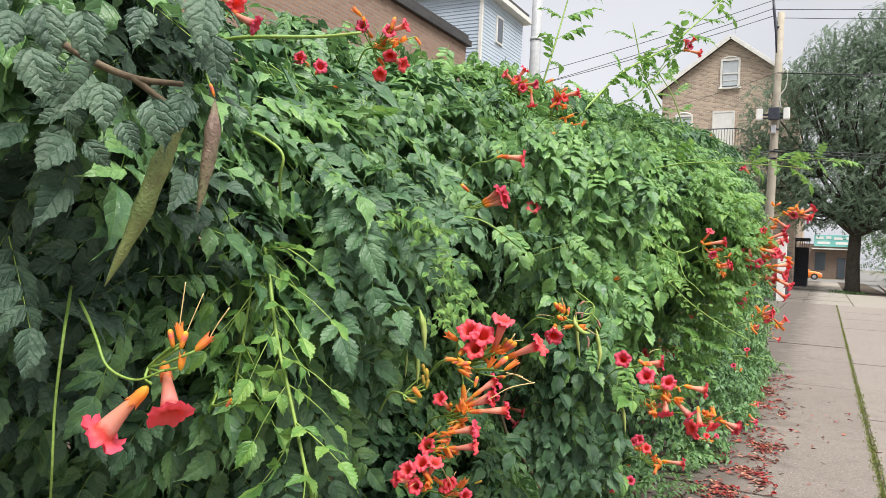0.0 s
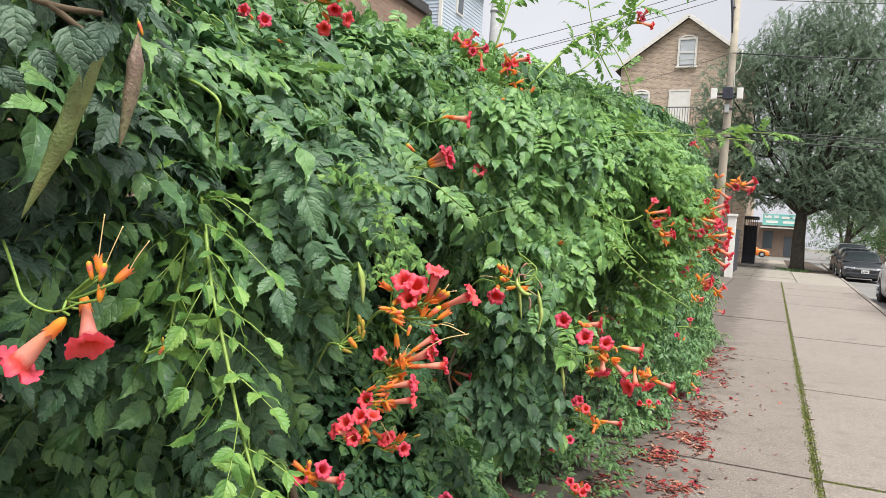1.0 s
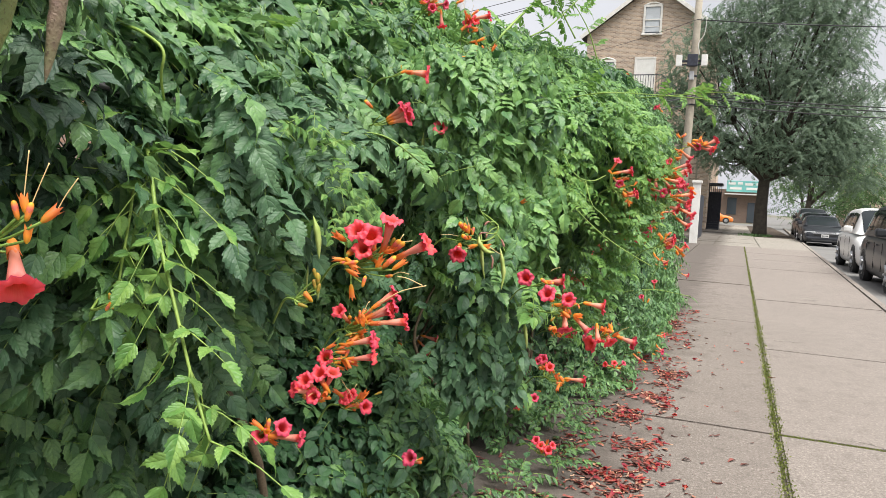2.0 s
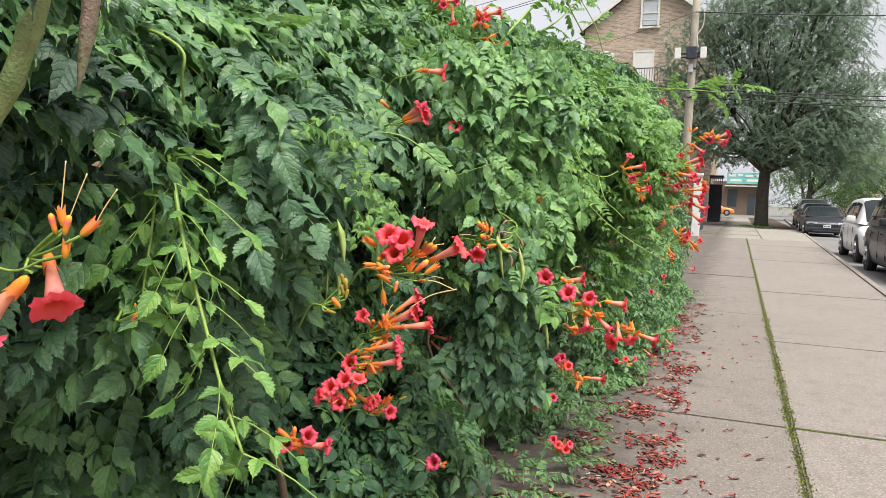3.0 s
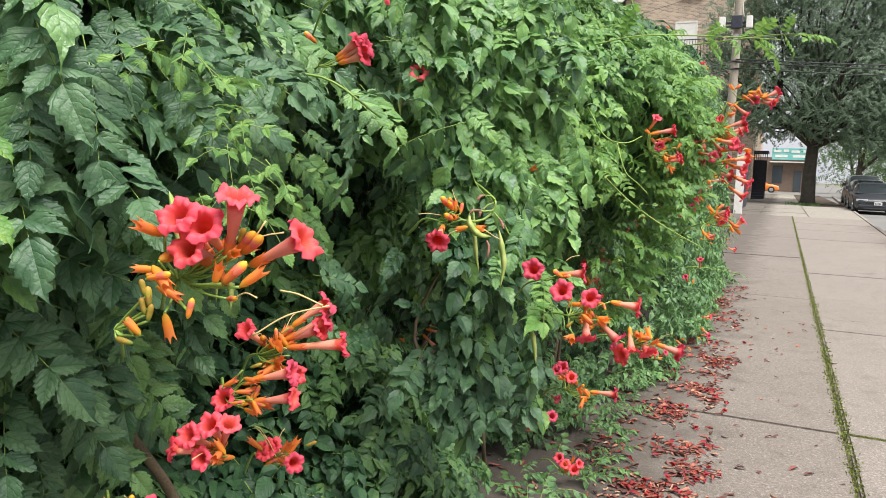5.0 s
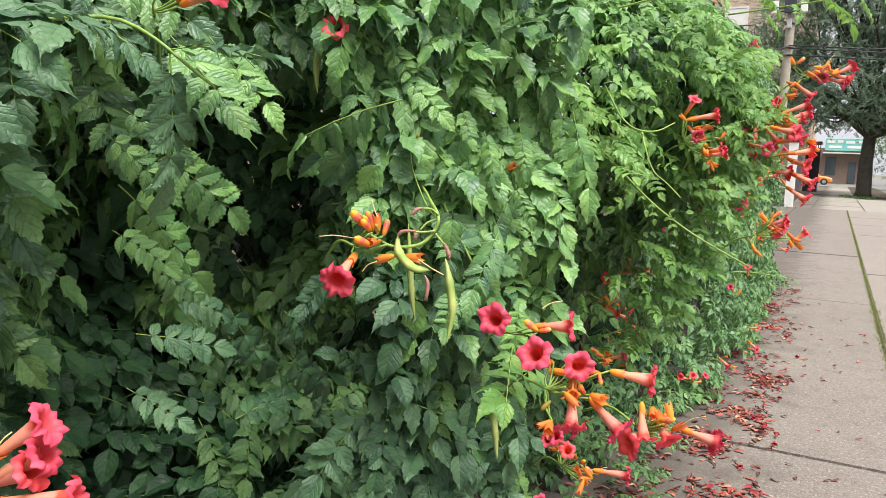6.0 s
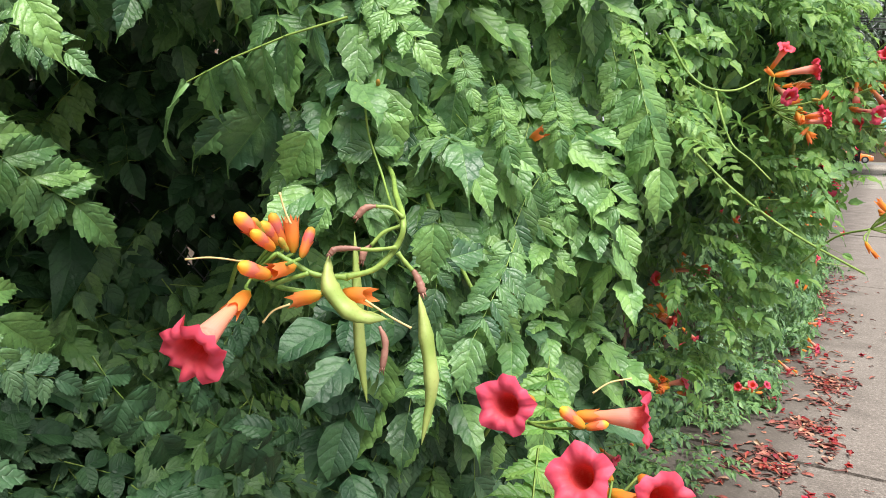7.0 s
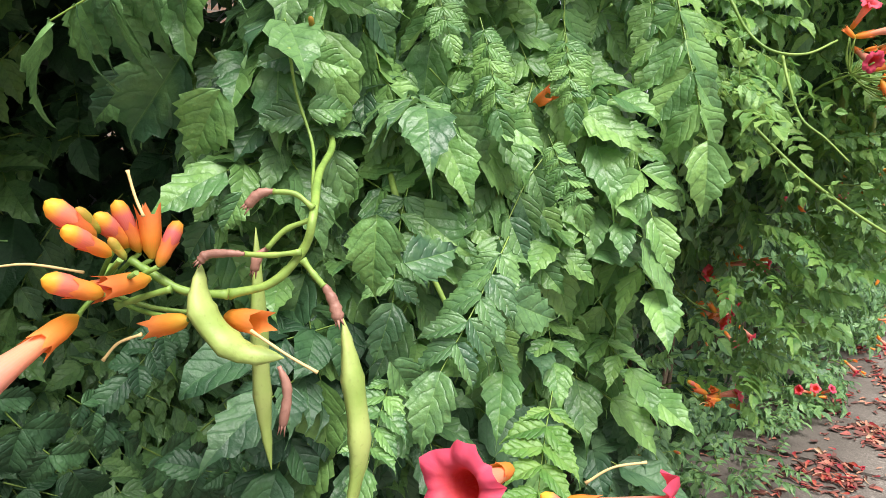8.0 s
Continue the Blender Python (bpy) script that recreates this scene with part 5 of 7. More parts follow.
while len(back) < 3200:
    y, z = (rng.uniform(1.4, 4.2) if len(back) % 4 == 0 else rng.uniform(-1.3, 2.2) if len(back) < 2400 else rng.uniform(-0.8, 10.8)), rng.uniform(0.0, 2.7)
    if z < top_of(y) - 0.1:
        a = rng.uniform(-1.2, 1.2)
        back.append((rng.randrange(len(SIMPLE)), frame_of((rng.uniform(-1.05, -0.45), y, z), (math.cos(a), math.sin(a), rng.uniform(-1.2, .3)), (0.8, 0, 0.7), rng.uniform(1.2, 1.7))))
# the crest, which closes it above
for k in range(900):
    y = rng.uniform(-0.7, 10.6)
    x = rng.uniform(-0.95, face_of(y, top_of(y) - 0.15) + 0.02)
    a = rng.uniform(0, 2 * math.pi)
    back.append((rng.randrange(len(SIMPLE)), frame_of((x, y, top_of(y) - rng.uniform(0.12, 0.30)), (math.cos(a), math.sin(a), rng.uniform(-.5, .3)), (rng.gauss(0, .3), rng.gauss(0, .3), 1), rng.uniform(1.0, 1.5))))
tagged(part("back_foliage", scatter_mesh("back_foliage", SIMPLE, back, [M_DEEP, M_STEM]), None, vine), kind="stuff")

# fresh yellow-green growth where the vine reaches furthest out, and along its crest
fresh = []
for y0, z0, ry, rz, n, lift in ((3.2, 1.50, 0.7, 0.42, 260, 0.11), (3.8, 1.75, 0.5, 0.4, 150, 0.11), (1.0, 1.36, 0.13, 0.16, 14, 0.12), (2.6, 1.72, 0.3, 0.28, 60, 0.06), (2.3, 1.02, 0.25, 0.25, 40, 0.05), (5.0, 2.2, 1.6, 0.35, 320, 0.03), (3.0, 2.0, 0.8, 0.25, 160, 0.03), (1.55, 1.45, 0.3, 0.2, 30, 0.03)):
    for k in range(n):
        y, z = rng.gauss(y0, ry * 0.6), rng.gauss(z0, rz * 0.6)
        if z > top_of(y):
            z = top_of(y) - 0.05
        a = rng.uniform(-1.2, 1.2)
        fresh.append((rng.randrange(len(FINE)), frame_of((face_of(y, z) + lift - rng.uniform(0.08, 0.2), y, z), (math.cos(a), math.sin(a), rng.uniform(-0.9, .4)), (0.5 + rng.gauss(0, .25), (-0.55 if y < 3.4 else -0.2) + rng.gauss(0, .25), 1), rng.uniform(0.45, 0.80))))
for k in range(300):
    z = rng.uniform(0.75, 1.80)
    y = max(2.84 + 0.05 * rng.random(), rng.gauss(3.08, 0.22))
    x = 0.46 + 0.30 * bulge(y, z, 3.1, 1.40, 0.55, 0.42) - abs(rng.gauss(0, 0.09)) + 0.05 * noise.noise(Vector((y * 7, z * 7, 3)))
    a = rng.uniform(-1.6, 1.2)
    fresh.append((rng.randrange(len(FINE)), frame_of((x, y, z), (math.cos(a), math.sin(a), rng.uniform(-0.8, .5)), (0.4 + rng.gauss(0, .3), -0.5 + rng.gauss(0, .3), 1), rng.uniform(0.38, 0.66))))
# a spray that leans further out the lower it hangs
for k in range(120):
    z = rng.uniform(1.20, 1.72)
    x = (0.37 + 0.85 * (1.45 - z) if z < 1.45 else 0.37 - 0.35 * (z - 1.45)) + rng.uniform(-0.14, 0.03)
    y = 2.56 + rng.gauss(0, 0.07) + 0.3 * max(0.0, x - 0.5)
    a = rng.uniform(-1.8, 0.9)
    fresh.append((rng.randrange(len(FINE)), frame_of((x, y, z), (0.6 * math.cos(a), 0.6 * math.sin(a), rng.uniform(-0.9, 0.1)), (0.35 + rng.gauss(0, .2), -0.55 + rng.gauss(0, .25), 1), rng.uniform(0.40, 0.62))))
fresh = [o for o in fresh if not in_hollow(o[1])]
lively = [o for k, o in enumerate(fresh) if k % 5 < 2]
tagged(part("lively_foliage", scatter_mesh("lively_foliage", MEDIUM, lively, [M_FRESH, M_STEM]), None, vine), kind="stuff")
fresh = [o for k, o in enumerate(fresh) if k % 5 > 1]
tagged(part("young_foliage", scatter_mesh("young_foliage", MEDIUM, fresh, [M_YOUNG, M_STEM]), None, vine, "fresh yellow-green leaves"), kind="stuff")


# ---- stems and shoots ----
def shoot(pts, r, leaves, seed, material=M_STEM, leafmesh=young_meshes, size=(0.5, 0.85), every=0.09, droop=-0.3):
    """A vine stem through pts, with leaves in pairs along it."""
    rng = random.Random(seed)
    line = smooth_line(pts, 6)
    bm = bmesh.new()
    sweep(bm, line, [r * (1 - 0.45 * i / len(line)) for i in range(len(line))], 7)
    st = part("stem", bm, material, vine)
    if not leaves:
        return st
    run, last = 0.0, 0.0
    for a, b in zip(line, line[1:]):
        run += (b - a).length
        if run - last > every:
            last = run
            d = (b - a).normalized()
            turn = rng.uniform(0, math.pi)
            for s in (0, math.pi):
                side = d.orthogonal().normalized()
                side.rotate(Matrix.Rotation(turn + s, 3, d).to_quaternion())
                along = np.array(side) + np.array(d) * 0.5 + np.array((0.25, 0, droop))
                lone_leaf(rng.choice(leafmesh), frame_of(np.array(b), along, (0.5, 0, 1), rng.uniform(*size)))
    return st


shoot([(0.013, 0.775, 1.447), (0.149, 0.642, 1.378), (0.230, 0.572, 1.304), (0.270, 0.548, 1.217), (0.324, 0.519, 1.138), (0.379, 0.502, 1.022), (0.428, 0.483, 0.948)], 0.004, True, 1, size=(1.05, 1.5), every=0.048, leafmesh=trio_meshes)
shoot([(0.024, 0.780, 1.425), (0.137, 0.636, 1.368), (0.180, 0.579, 1.262), (0.188, 0.550, 1.152), (0.186, 0.549, 1.115)], 0.003, True, 2, size=(0.9, 1.25), every=0.048, leafmesh=trio_meshes)
shoot([(0.121, 0.290, 1.310), (0.227, 0.209, 1.280), (0.278, 0.168, 1.250), (0.282, 0.159, 1.175), (0.282, 0.159, 1.099), (0.217, 0.204, 0.993)], 0.0022, False, 3)
shoot([(0.194, 0.248, 1.286), (0.356, 0.141, 1.281), (0.416, 0.105, 1.269), (0.444, 0.097, 1.246), (0.476, 0.102, 1.237), (0.507, 0.107, 1.249)], 0.0018, False, 4)
shoot([(0.003, 0.657, 1.620), (0.123, 0.606, 1.570), (0.193, 0.586, 1.545), (0.233, 0.585, 1.516), (0.217, 0.599, 1.475), (0.158, 0.681, 1.421)], 0.0035, False, 5)
shoot([(0.287, 1.905, 1.295), (0.367, 1.807, 1.269), (0.415, 1.758, 1.232), (0.442, 1.755, 1.191), (0.471, 1.763, 1.136)], 0.0033, False, 6)
shoot([(0.300, 2.600, 1.520), (0.335, 2.560, 1.476), (0.356, 2.550, 1.445), (0.427, 2.550, 1.363), (0.484, 2.570, 1.302), (0.564, 2.580, 1.226), (0.634, 2.600, 1.172), (0.702, 2.620, 1.129), (0.797, 2.660, 1.076)], 0.0038, False, 7)
shoot([(0.410, 2.640, 1.520), (0.438, 2.600, 1.488), (0.467, 2.600, 1.440), (0.506, 2.600, 1.408), (0.552, 2.630, 1.404), (0.588, 2.680, 1.428)], 0.0030, False, 19)
shoot([(0.520, 2.620, 1.400), (0.535, 2.600, 1.361), (0.561, 2.590, 1.304), (0.599, 2.580, 1.274), (0.635, 2.580, 1.240)], 0.0028, False, 20)
shoot([(0.304, 1.744, 1.399), (0.314, 1.747, 1.380), (0.337, 1.756, 1.353)], 0.0035, False, 8)
shoot([(0.055, 2.713, 1.963), (0.169, 2.998, 2.218), (0.307, 3.295, 2.402), (0.423, 3.525, 2.596), (0.532, 3.694, 2.768)], 0.006, True, 9, size=(0.55, 0.9), leafmesh=young_far_meshes, every=0.12, droop=0.1)
shoot([(0.152, 2.989, 2.061), (0.218, 3.136, 2.153), (0.337, 3.502, 2.445)], 0.004, True, 10, size=(0.5, 0.8), leafmesh=young_far_meshes, droop=0.0)
shoot([(0.346, 2.864, 1.758), (0.535, 2.850, 1.784), (0.796, 2.873, 1.774), (0.982, 2.857, 1.753)], 0.003, True, 11, size=(0.5, 0.8), leafmesh=young_far_meshes, every=0.11, droop=0.2)
shoot([(0.563, 3.654, 1.876), (0.796, 3.536, 1.875), (0.960, 3.442, 1.872), (1.059, 3.374, 1.857)], 0.003, True, 12, size=(0.5, 0.75), leafmesh=young_far_meshes, droop=0.1)
shoot([(0.024, 2.359, 2.035), (0.049, 2.428, 2.229), (0.066, 2.494, 2.406), (0.092, 2.507, 2.522)], 0.004, True, 13, size=(0.5, 0.8), leafmesh=young_far_meshes, droop=0.2)
shoot([(0.295, 3.289, 2.112), (0.215, 3.247, 2.273), (0.156, 3.217, 2.518)], 0.004, True, 14, size=(0.5, 0.8), leafmesh=young_far_meshes, droop=0.2)
shoot([(0.290, 3.962, 2.112), (0.225, 3.929, 2.302), (0.132, 3.881, 2.458)], 0.004, True, 15, size=(0.5, 0.8), leafmesh=young_far_meshes, droop=0.2)
shoot([(-0.010, 0.594, 1.712), (0.180, 0.523, 1.699), (0.293, 0.582, 1.707), (0.358, 0.616, 1.717)], 0.004, False, 16)
shoot([(0.034, 1.215, 1.516), (0.155, 1.211, 1.453), (0.297, 1.237, 1.447), (0.397, 1.268, 1.381)], 0.003, True, 17, size=(0.6, 0.95), every=0.1, leafmesh=shade_meshes)
shoot([(0.208, 5.565, 0.608), (0.458, 6.098, 0.615), (0.754, 6.641, 0.527)], 0.004, True, 18, size=(0.4, 0.6), every=0.12, droop=-0.2, leafmesh=near_meshes)


def frond(meshes, base, tip, up, seed, full=0.20):
    """One whole leaf held out from the vine, from where its stalk leaves the stem to its tip."""
    d = np.array(tip) - np.array(base)
    lone_leaf(meshes[seed % len(meshes)], frame_of(base, d, up, min(1.35, max(0.5, float(np.linalg.norm(d)) / full))))


frond(worn_meshes, (0.470, -0.002, 1.557), (0.490, -0.003, 1.507), (0.81, -0.54, 0.07), 0, 0.07)
frond(worn_meshes, (0.470, -0.010, 1.519), (0.490, -0.006, 1.471), (0.82, -0.54, 0.12), 1, 0.07)
frond(worn_meshes, (0.460, 0.041, 1.565), (0.480, 0.036, 1.515), (0.79, -0.57, 0.07), 2, 0.07)
frond(worn_meshes, (0.490, 0.041, 1.501), (0.510, 0.032, 1.456), (0.78, -0.60, 0.15), 3, 0.07)
frond(worn_meshes, (0.530, 0.115, 1.593), (0.550, 0.089, 1.538), (0.70, -0.67, 0.03), 4, 0.07)
frond(worn_meshes, (0.520, 0.134, 1.565), (0.540, 0.126, 1.512), (0.69, -0.69, 0.08), 5, 0.07)
frond(worn_meshes, (0.500, 0.085, 1.495), (0.520, 0.085, 1.449), (0.75, -0.65, 0.16), 6, 0.07)
frond(worn_meshes, (0.490, 0.081, 1.576), (0.500, 0.064, 1.535), (0.75, -0.62, 0.05), 7, 0.07)
frond(worn_meshes, (0.440, 0.048, 1.455), (0.460, 0.004, 1.427), (0.82, -0.56, 0.21), 8, 0.07)
frond(worn_meshes, (0.440, -0.008, 1.552), (0.460, -0.022, 1.514), (0.83, -0.51, 0.08), 9, 0.07)
frond(worn_meshes, (0.480, 0.071, 1.473), (0.500, 0.071, 1.445), (0.77, -0.63, 0.18), 10, 0.07)
frond(worn_meshes, (0.510, 0.116, 1.504), (0.520, 0.089, 1.462), (0.73, -0.67, 0.15), 11, 0.07)
frond(worn_meshes, (0.450, 0.057, 1.454), (0.470, 0.072, 1.430), (0.79, -0.60, 0.21), 12, 0.07)
shoot([(0.360, 0.063, 1.571), (0.430, 0.068, 1.534), (0.470, 0.089, 1.517), (0.500, 0.121, 1.516)], 0.0045, False, 21, material=M_WOODSTEM)
shoot([(0.470, 0.089, 1.517), (0.490, 0.108, 1.498), (0.500, 0.123, 1.492)], 0.0035, False, 22, material=M_WOODSTEM)
rng = random.Random(77)
for k in range(30):
    q = rng.random()
    here = np.array((0.28 + 0.10 * q, 0.92 + 0.02 * q, 1.46 - 0.22 * q)) + np.array((rng.gauss(0, 0.012), rng.gauss(0, 0.035), rng.gauss(0, 0.015)))
    a = rng.uniform(-2.2, 1.0)
    lone_leaf(rng.choice(trio_meshes), frame_of(here + np.array((0.03, -0.02, 0.0)), (0.7 * math.cos(a), 0.7 * math.sin(a), rng.uniform(-0.7, 0.1)), (0.45, -0.5 + rng.gauss(0, 0.2), 0.9), rng.uniform(0.45, 0.75)))
frond(trio_meshes, (0.356, 2.540, 1.505), (0.346, 2.520, 1.409), (0.40, -0.95, 0.34), 0, 0.09)
frond(trio_meshes, (0.429, 2.540, 1.363), (0.396, 2.520, 1.304), (0.36, -0.96, 0.43), 1, 0.09)
frond(trio_meshes, (0.440, 2.540, 1.363), (0.489, 2.520, 1.312), (0.33, -0.97, 0.42), 2, 0.09)
frond(trio_meshes, (0.472, 2.540, 1.343), (0.537, 2.520, 1.323), (0.30, -0.98, 0.43), 3, 0.09)
frond(trio_meshes, (0.411, 2.550, 1.442), (0.441, 2.530, 1.378), (0.35, -0.97, 0.38), 4, 0.09)
frond(trio_meshes, (0.537, 2.550, 1.252), (0.478, 2.530, 1.218), (0.30, -0.98, 0.50), 5, 0.09)
frond(trio_meshes, (0.542, 2.550, 1.247), (0.558, 2.530, 1.218), (0.27, -0.98, 0.50), 6, 0.09)
frond(trio_meshes, (0.567, 2.560, 1.227), (0.583, 2.540, 1.193), (0.25, -0.99, 0.51), 7, 0.09)
frond(trio_meshes, (0.607, 2.560, 1.204), (0.651, 2.540, 1.213), (0.21, -0.99, 0.51), 8, 0.09)
frond(trio_meshes, (0.607, 2.570, 1.198), (0.626, 2.550, 1.165), (0.22, -0.99, 0.53), 9, 0.09)
frond(trio_meshes, (0.558, 2.570, 1.319), (0.540, 2.550, 1.344), (0.27, -0.99, 0.43), 10, 0.09)
frond(trio_meshes, (0.568, 2.570, 1.314), (0.604, 2.550, 1.320), (0.24, -0.99, 0.44), 11, 0.09)
frond(trio_meshes, (0.569, 2.570, 1.304), (0.549, 2.550, 1.288), (0.26, -0.99, 0.45), 12, 0.09)
frond(trio_meshes, (0.475, 2.550, 1.343), (0.480, 2.530, 1.398), (0.32, -0.97, 0.40), 13, 0.09)
frond(trio_meshes, (0.334, 2.500, 1.355), (0.380, 2.480, 1.406), (0.40, -0.95, 0.39), 14, 0.09)
frond(trio_meshes, (0.333, 2.500, 1.366), (0.384, 2.480, 1.340), (0.40, -0.95, 0.41), 15, 0.09)
frond(trio_meshes, (0.712, 2.600, 1.132), (0.759, 2.580, 1.123), (0.14, -0.99, 0.57), 16, 0.09)
frond(hang_meshes, (0.390, 1.651, 1.401), (0.210, 1.556, 1.349), (0.37, -0.33, 0.80), 0)
frond(fresh_meshes, (0.120, 1.371, 1.266), (0.220, 1.499, 1.120), (0.82, -0.57, 0.42), 0)
frond(fresh_meshes, (0.100, 1.446, 1.326), (0.190, 1.558, 1.183), (0.80, -0.60, 0.35), 3)
frond(fresh_meshes, (0.160, 1.328, 1.211), (0.240, 1.370, 1.163), (0.85, -0.51, 0.43), 5)
frond(near_meshes, (0.140, 1.397, 1.161), (0.200, 1.460, 1.094), (0.81, -0.56, 0.49), 7)
frond(fresh_meshes, (0.140, 1.335, 1.334), (0.220, 1.393, 1.252), (0.85, -0.52, 0.31), 1)
frond(trio_meshes, (0.580, 1.660, 1.053), (0.610, 1.570, 1.020), (0.39, -0.86, 0.63), 0, 0.09)
frond(young_meshes, (0.580, 1.775, 0.999), (0.600, 1.585, 1.025), (0.38, -0.87, 0.63), 1)
frond(young_meshes, (0.520, 1.829, 1.078), (0.560, 1.711, 1.034), (0.39, -0.88, 0.55), 2)
frond(near_meshes, (0.160, 1.471, 1.392), (0.240, 1.481, 1.359), (0.86, -0.51, 0.19), 3)
frond(blade_meshes, (0.290, 1.666, 1.327), (0.227, 1.646, 1.243), (0.83, -0.56, 0.30), 0, 0.07)
frond(blade_meshes, (0.350, 1.651, 1.302), (0.312, 1.649, 1.250), (0.79, -0.61, 0.32), 1, 0.07)
frond(blade_meshes, (0.240, 1.662, 1.315), (0.200, 1.643, 1.269), (0.85, -0.53, 0.29), 2, 0.07)
frond(blade_meshes, (0.470, 1.670, 1.228), (0.472, 1.662, 1.171), (0.62, -0.76, 0.49), 3, 0.07)
frond(blade_meshes, (0.470, 1.698, 1.193), (0.490, 1.746, 1.199), (0.56, -0.81, 0.48), 4, 0.07)
frond(blade_meshes, (0.480, 1.766, 1.128), (0.480, 1.716, 1.107), (0.52, -0.79, 0.62), 5, 0.07)
frond(blade_meshes, (0.440, 1.773, 1.285), (0.460, 1.833, 1.240), (0.53, -0.84, 0.34), 6, 0.07)
frond(blade_meshes, (0.450, 1.818, 1.266), (0.470, 1.889, 1.233), (0.48, -0.87, 0.36), 7, 0.07)
frond(blade_meshes, (0.460, 1.698, 1.124), (0.470, 1.728, 1.085), (0.56, -0.75, 0.65), 8, 0.07)
frond(blade_meshes, (0.460, 1.718, 1.069), (0.460, 1.681, 1.057), (0.56, -0.72, 0.72), 9, 0.07)
frond(blade_meshes, (0.490, 1.797, 1.154), (0.520, 1.846, 1.126), (0.43, -0.87, 0.55), 10, 0.07)
frond(blade_meshes, (0.530, 1.906, 1.222), (0.550, 1.978, 1.215), (0.33, -0.94, 0.40), 11, 0.07)
frond(blade_meshes, (0.380, 1.700, 1.331), (0.360, 1.667, 1.318), (0.73, -0.68, 0.23), 12, 0.07)
frond(blade_meshes, (0.390, 1.693, 1.326), (0.410, 1.710, 1.318), (0.68, -0.73, 0.23), 13, 0.07)
frond(blade_meshes, (0.390, 1.690, 1.289), (0.360, 1.664, 1.278), (0.73, -0.68, 0.30), 14, 0.07)
frond(blade_meshes, (0.390, 1.692, 1.291), (0.410, 1.716, 1.293), (0.68, -0.73, 0.29), 15, 0.07)
frond(blade_meshes, (0.330, 1.655, 1.210), (0.310, 1.645, 1.179), (0.79, -0.60, 0.46), 16, 0.07)
frond(blade_meshes, (0.360, 1.660, 1.234), (0.350, 1.650, 1.203), (0.76, -0.64, 0.43), 17, 0.07)
frond(fresh_meshes, (0.30, 1.299, 1.441), (0.42, 1.287, 1.350), (0.82, -0.55, 0.31), 2)
frond(fresh_meshes, (0.30, 1.356, 1.449), (0.40, 1.356, 1.358), (0.78, -0.61, 0.31), 3)
frond(shade_meshes, (0.25, 1.288, 1.097), (0.33, 1.386, 1.079), (0.80, -0.54, 0.72), 1)
frond(near_meshes, (0.20, 1.314, 1.363), (0.26, 1.356, 1.319), (0.85, -0.52, 0.40), 5)
frond(shade_meshes, (0.22, 1.297, 1.023), (0.30, 1.334, 0.978), (0.80, -0.48, 0.81), 2)
frond(shade_meshes, (0.15, 1.429, 1.113), (0.20, 1.528, 1.060), (0.78, -0.59, 0.67), 3)
# broad leaves in the hollow, darkened in colour to stand for shade
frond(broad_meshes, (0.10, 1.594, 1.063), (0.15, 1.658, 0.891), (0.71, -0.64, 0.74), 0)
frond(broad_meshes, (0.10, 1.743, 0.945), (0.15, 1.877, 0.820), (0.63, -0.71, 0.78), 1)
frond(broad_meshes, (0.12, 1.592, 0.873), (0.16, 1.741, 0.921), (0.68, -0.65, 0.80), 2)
frond(near_meshes, (0.35, 1.705, 1.364), (0.42, 1.693, 1.244), (0.70, -0.72, 0.42), 6)
frond(near_meshes, (0.42, 1.770, 1.240), (0.46, 1.673, 1.167), (0.61, -0.78, 0.61), 7)
frond(fresh_meshes, (0.42, 1.793, 1.325), (0.48, 1.863, 1.239), (0.52, -0.86, 0.46), 5)
frond(near_meshes, (0.36, 1.783, 1.361), (0.42, 1.765, 1.270), (0.63, -0.78, 0.40), 8)
frond(near_meshes, (0.48, 1.820, 1.198), (0.52, 1.677, 1.128), (0.50, -0.83, 0.69), 0)
frond(fresh_meshes, (0.45, 1.717, 1.113), (0.48, 1.645, 1.085), (0.58, -0.72, 0.82), 6)
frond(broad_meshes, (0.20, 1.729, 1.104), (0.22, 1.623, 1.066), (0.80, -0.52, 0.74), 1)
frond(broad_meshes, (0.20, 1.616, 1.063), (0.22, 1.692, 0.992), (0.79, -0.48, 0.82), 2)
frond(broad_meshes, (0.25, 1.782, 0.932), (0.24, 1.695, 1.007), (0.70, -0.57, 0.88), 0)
lone_leaf(fresh_meshes[0], frame_of((0.444, 1.825, 1.365), (0.067, -0.047, -0.092), (0.47, -0.88, 0.37), 0.49))
lone_leaf(fresh_meshes[2], frame_of((0.408, 1.810, 1.402), (0.048, -0.033, -0.081), (0.51, -0.84, 0.32), 0.40))
lone_leaf(fresh_meshes[4], frame_of((0.348, 1.714, 1.446), (0.122, -0.003, -0.087), (0.58, -0.80, 0.35), 0.60))
lone_leaf(fresh_meshes[6], frame_of((0.317, 1.706, 1.503), (0.099, -0.016, -0.090), (0.59, -0.78, 0.30), 0.54))
lone_leaf(fresh_meshes[5], frame_of((0.482, 1.895, 1.362), (0.037, -0.042, -0.089), (0.38, -0.92, 0.39), 0.42))
lone_leaf(fresh_meshes[7], frame_of((0.490, 1.860, 1.277), (0.051, -0.030, -0.076), (0.39, -0.92, 0.51), 0.39))


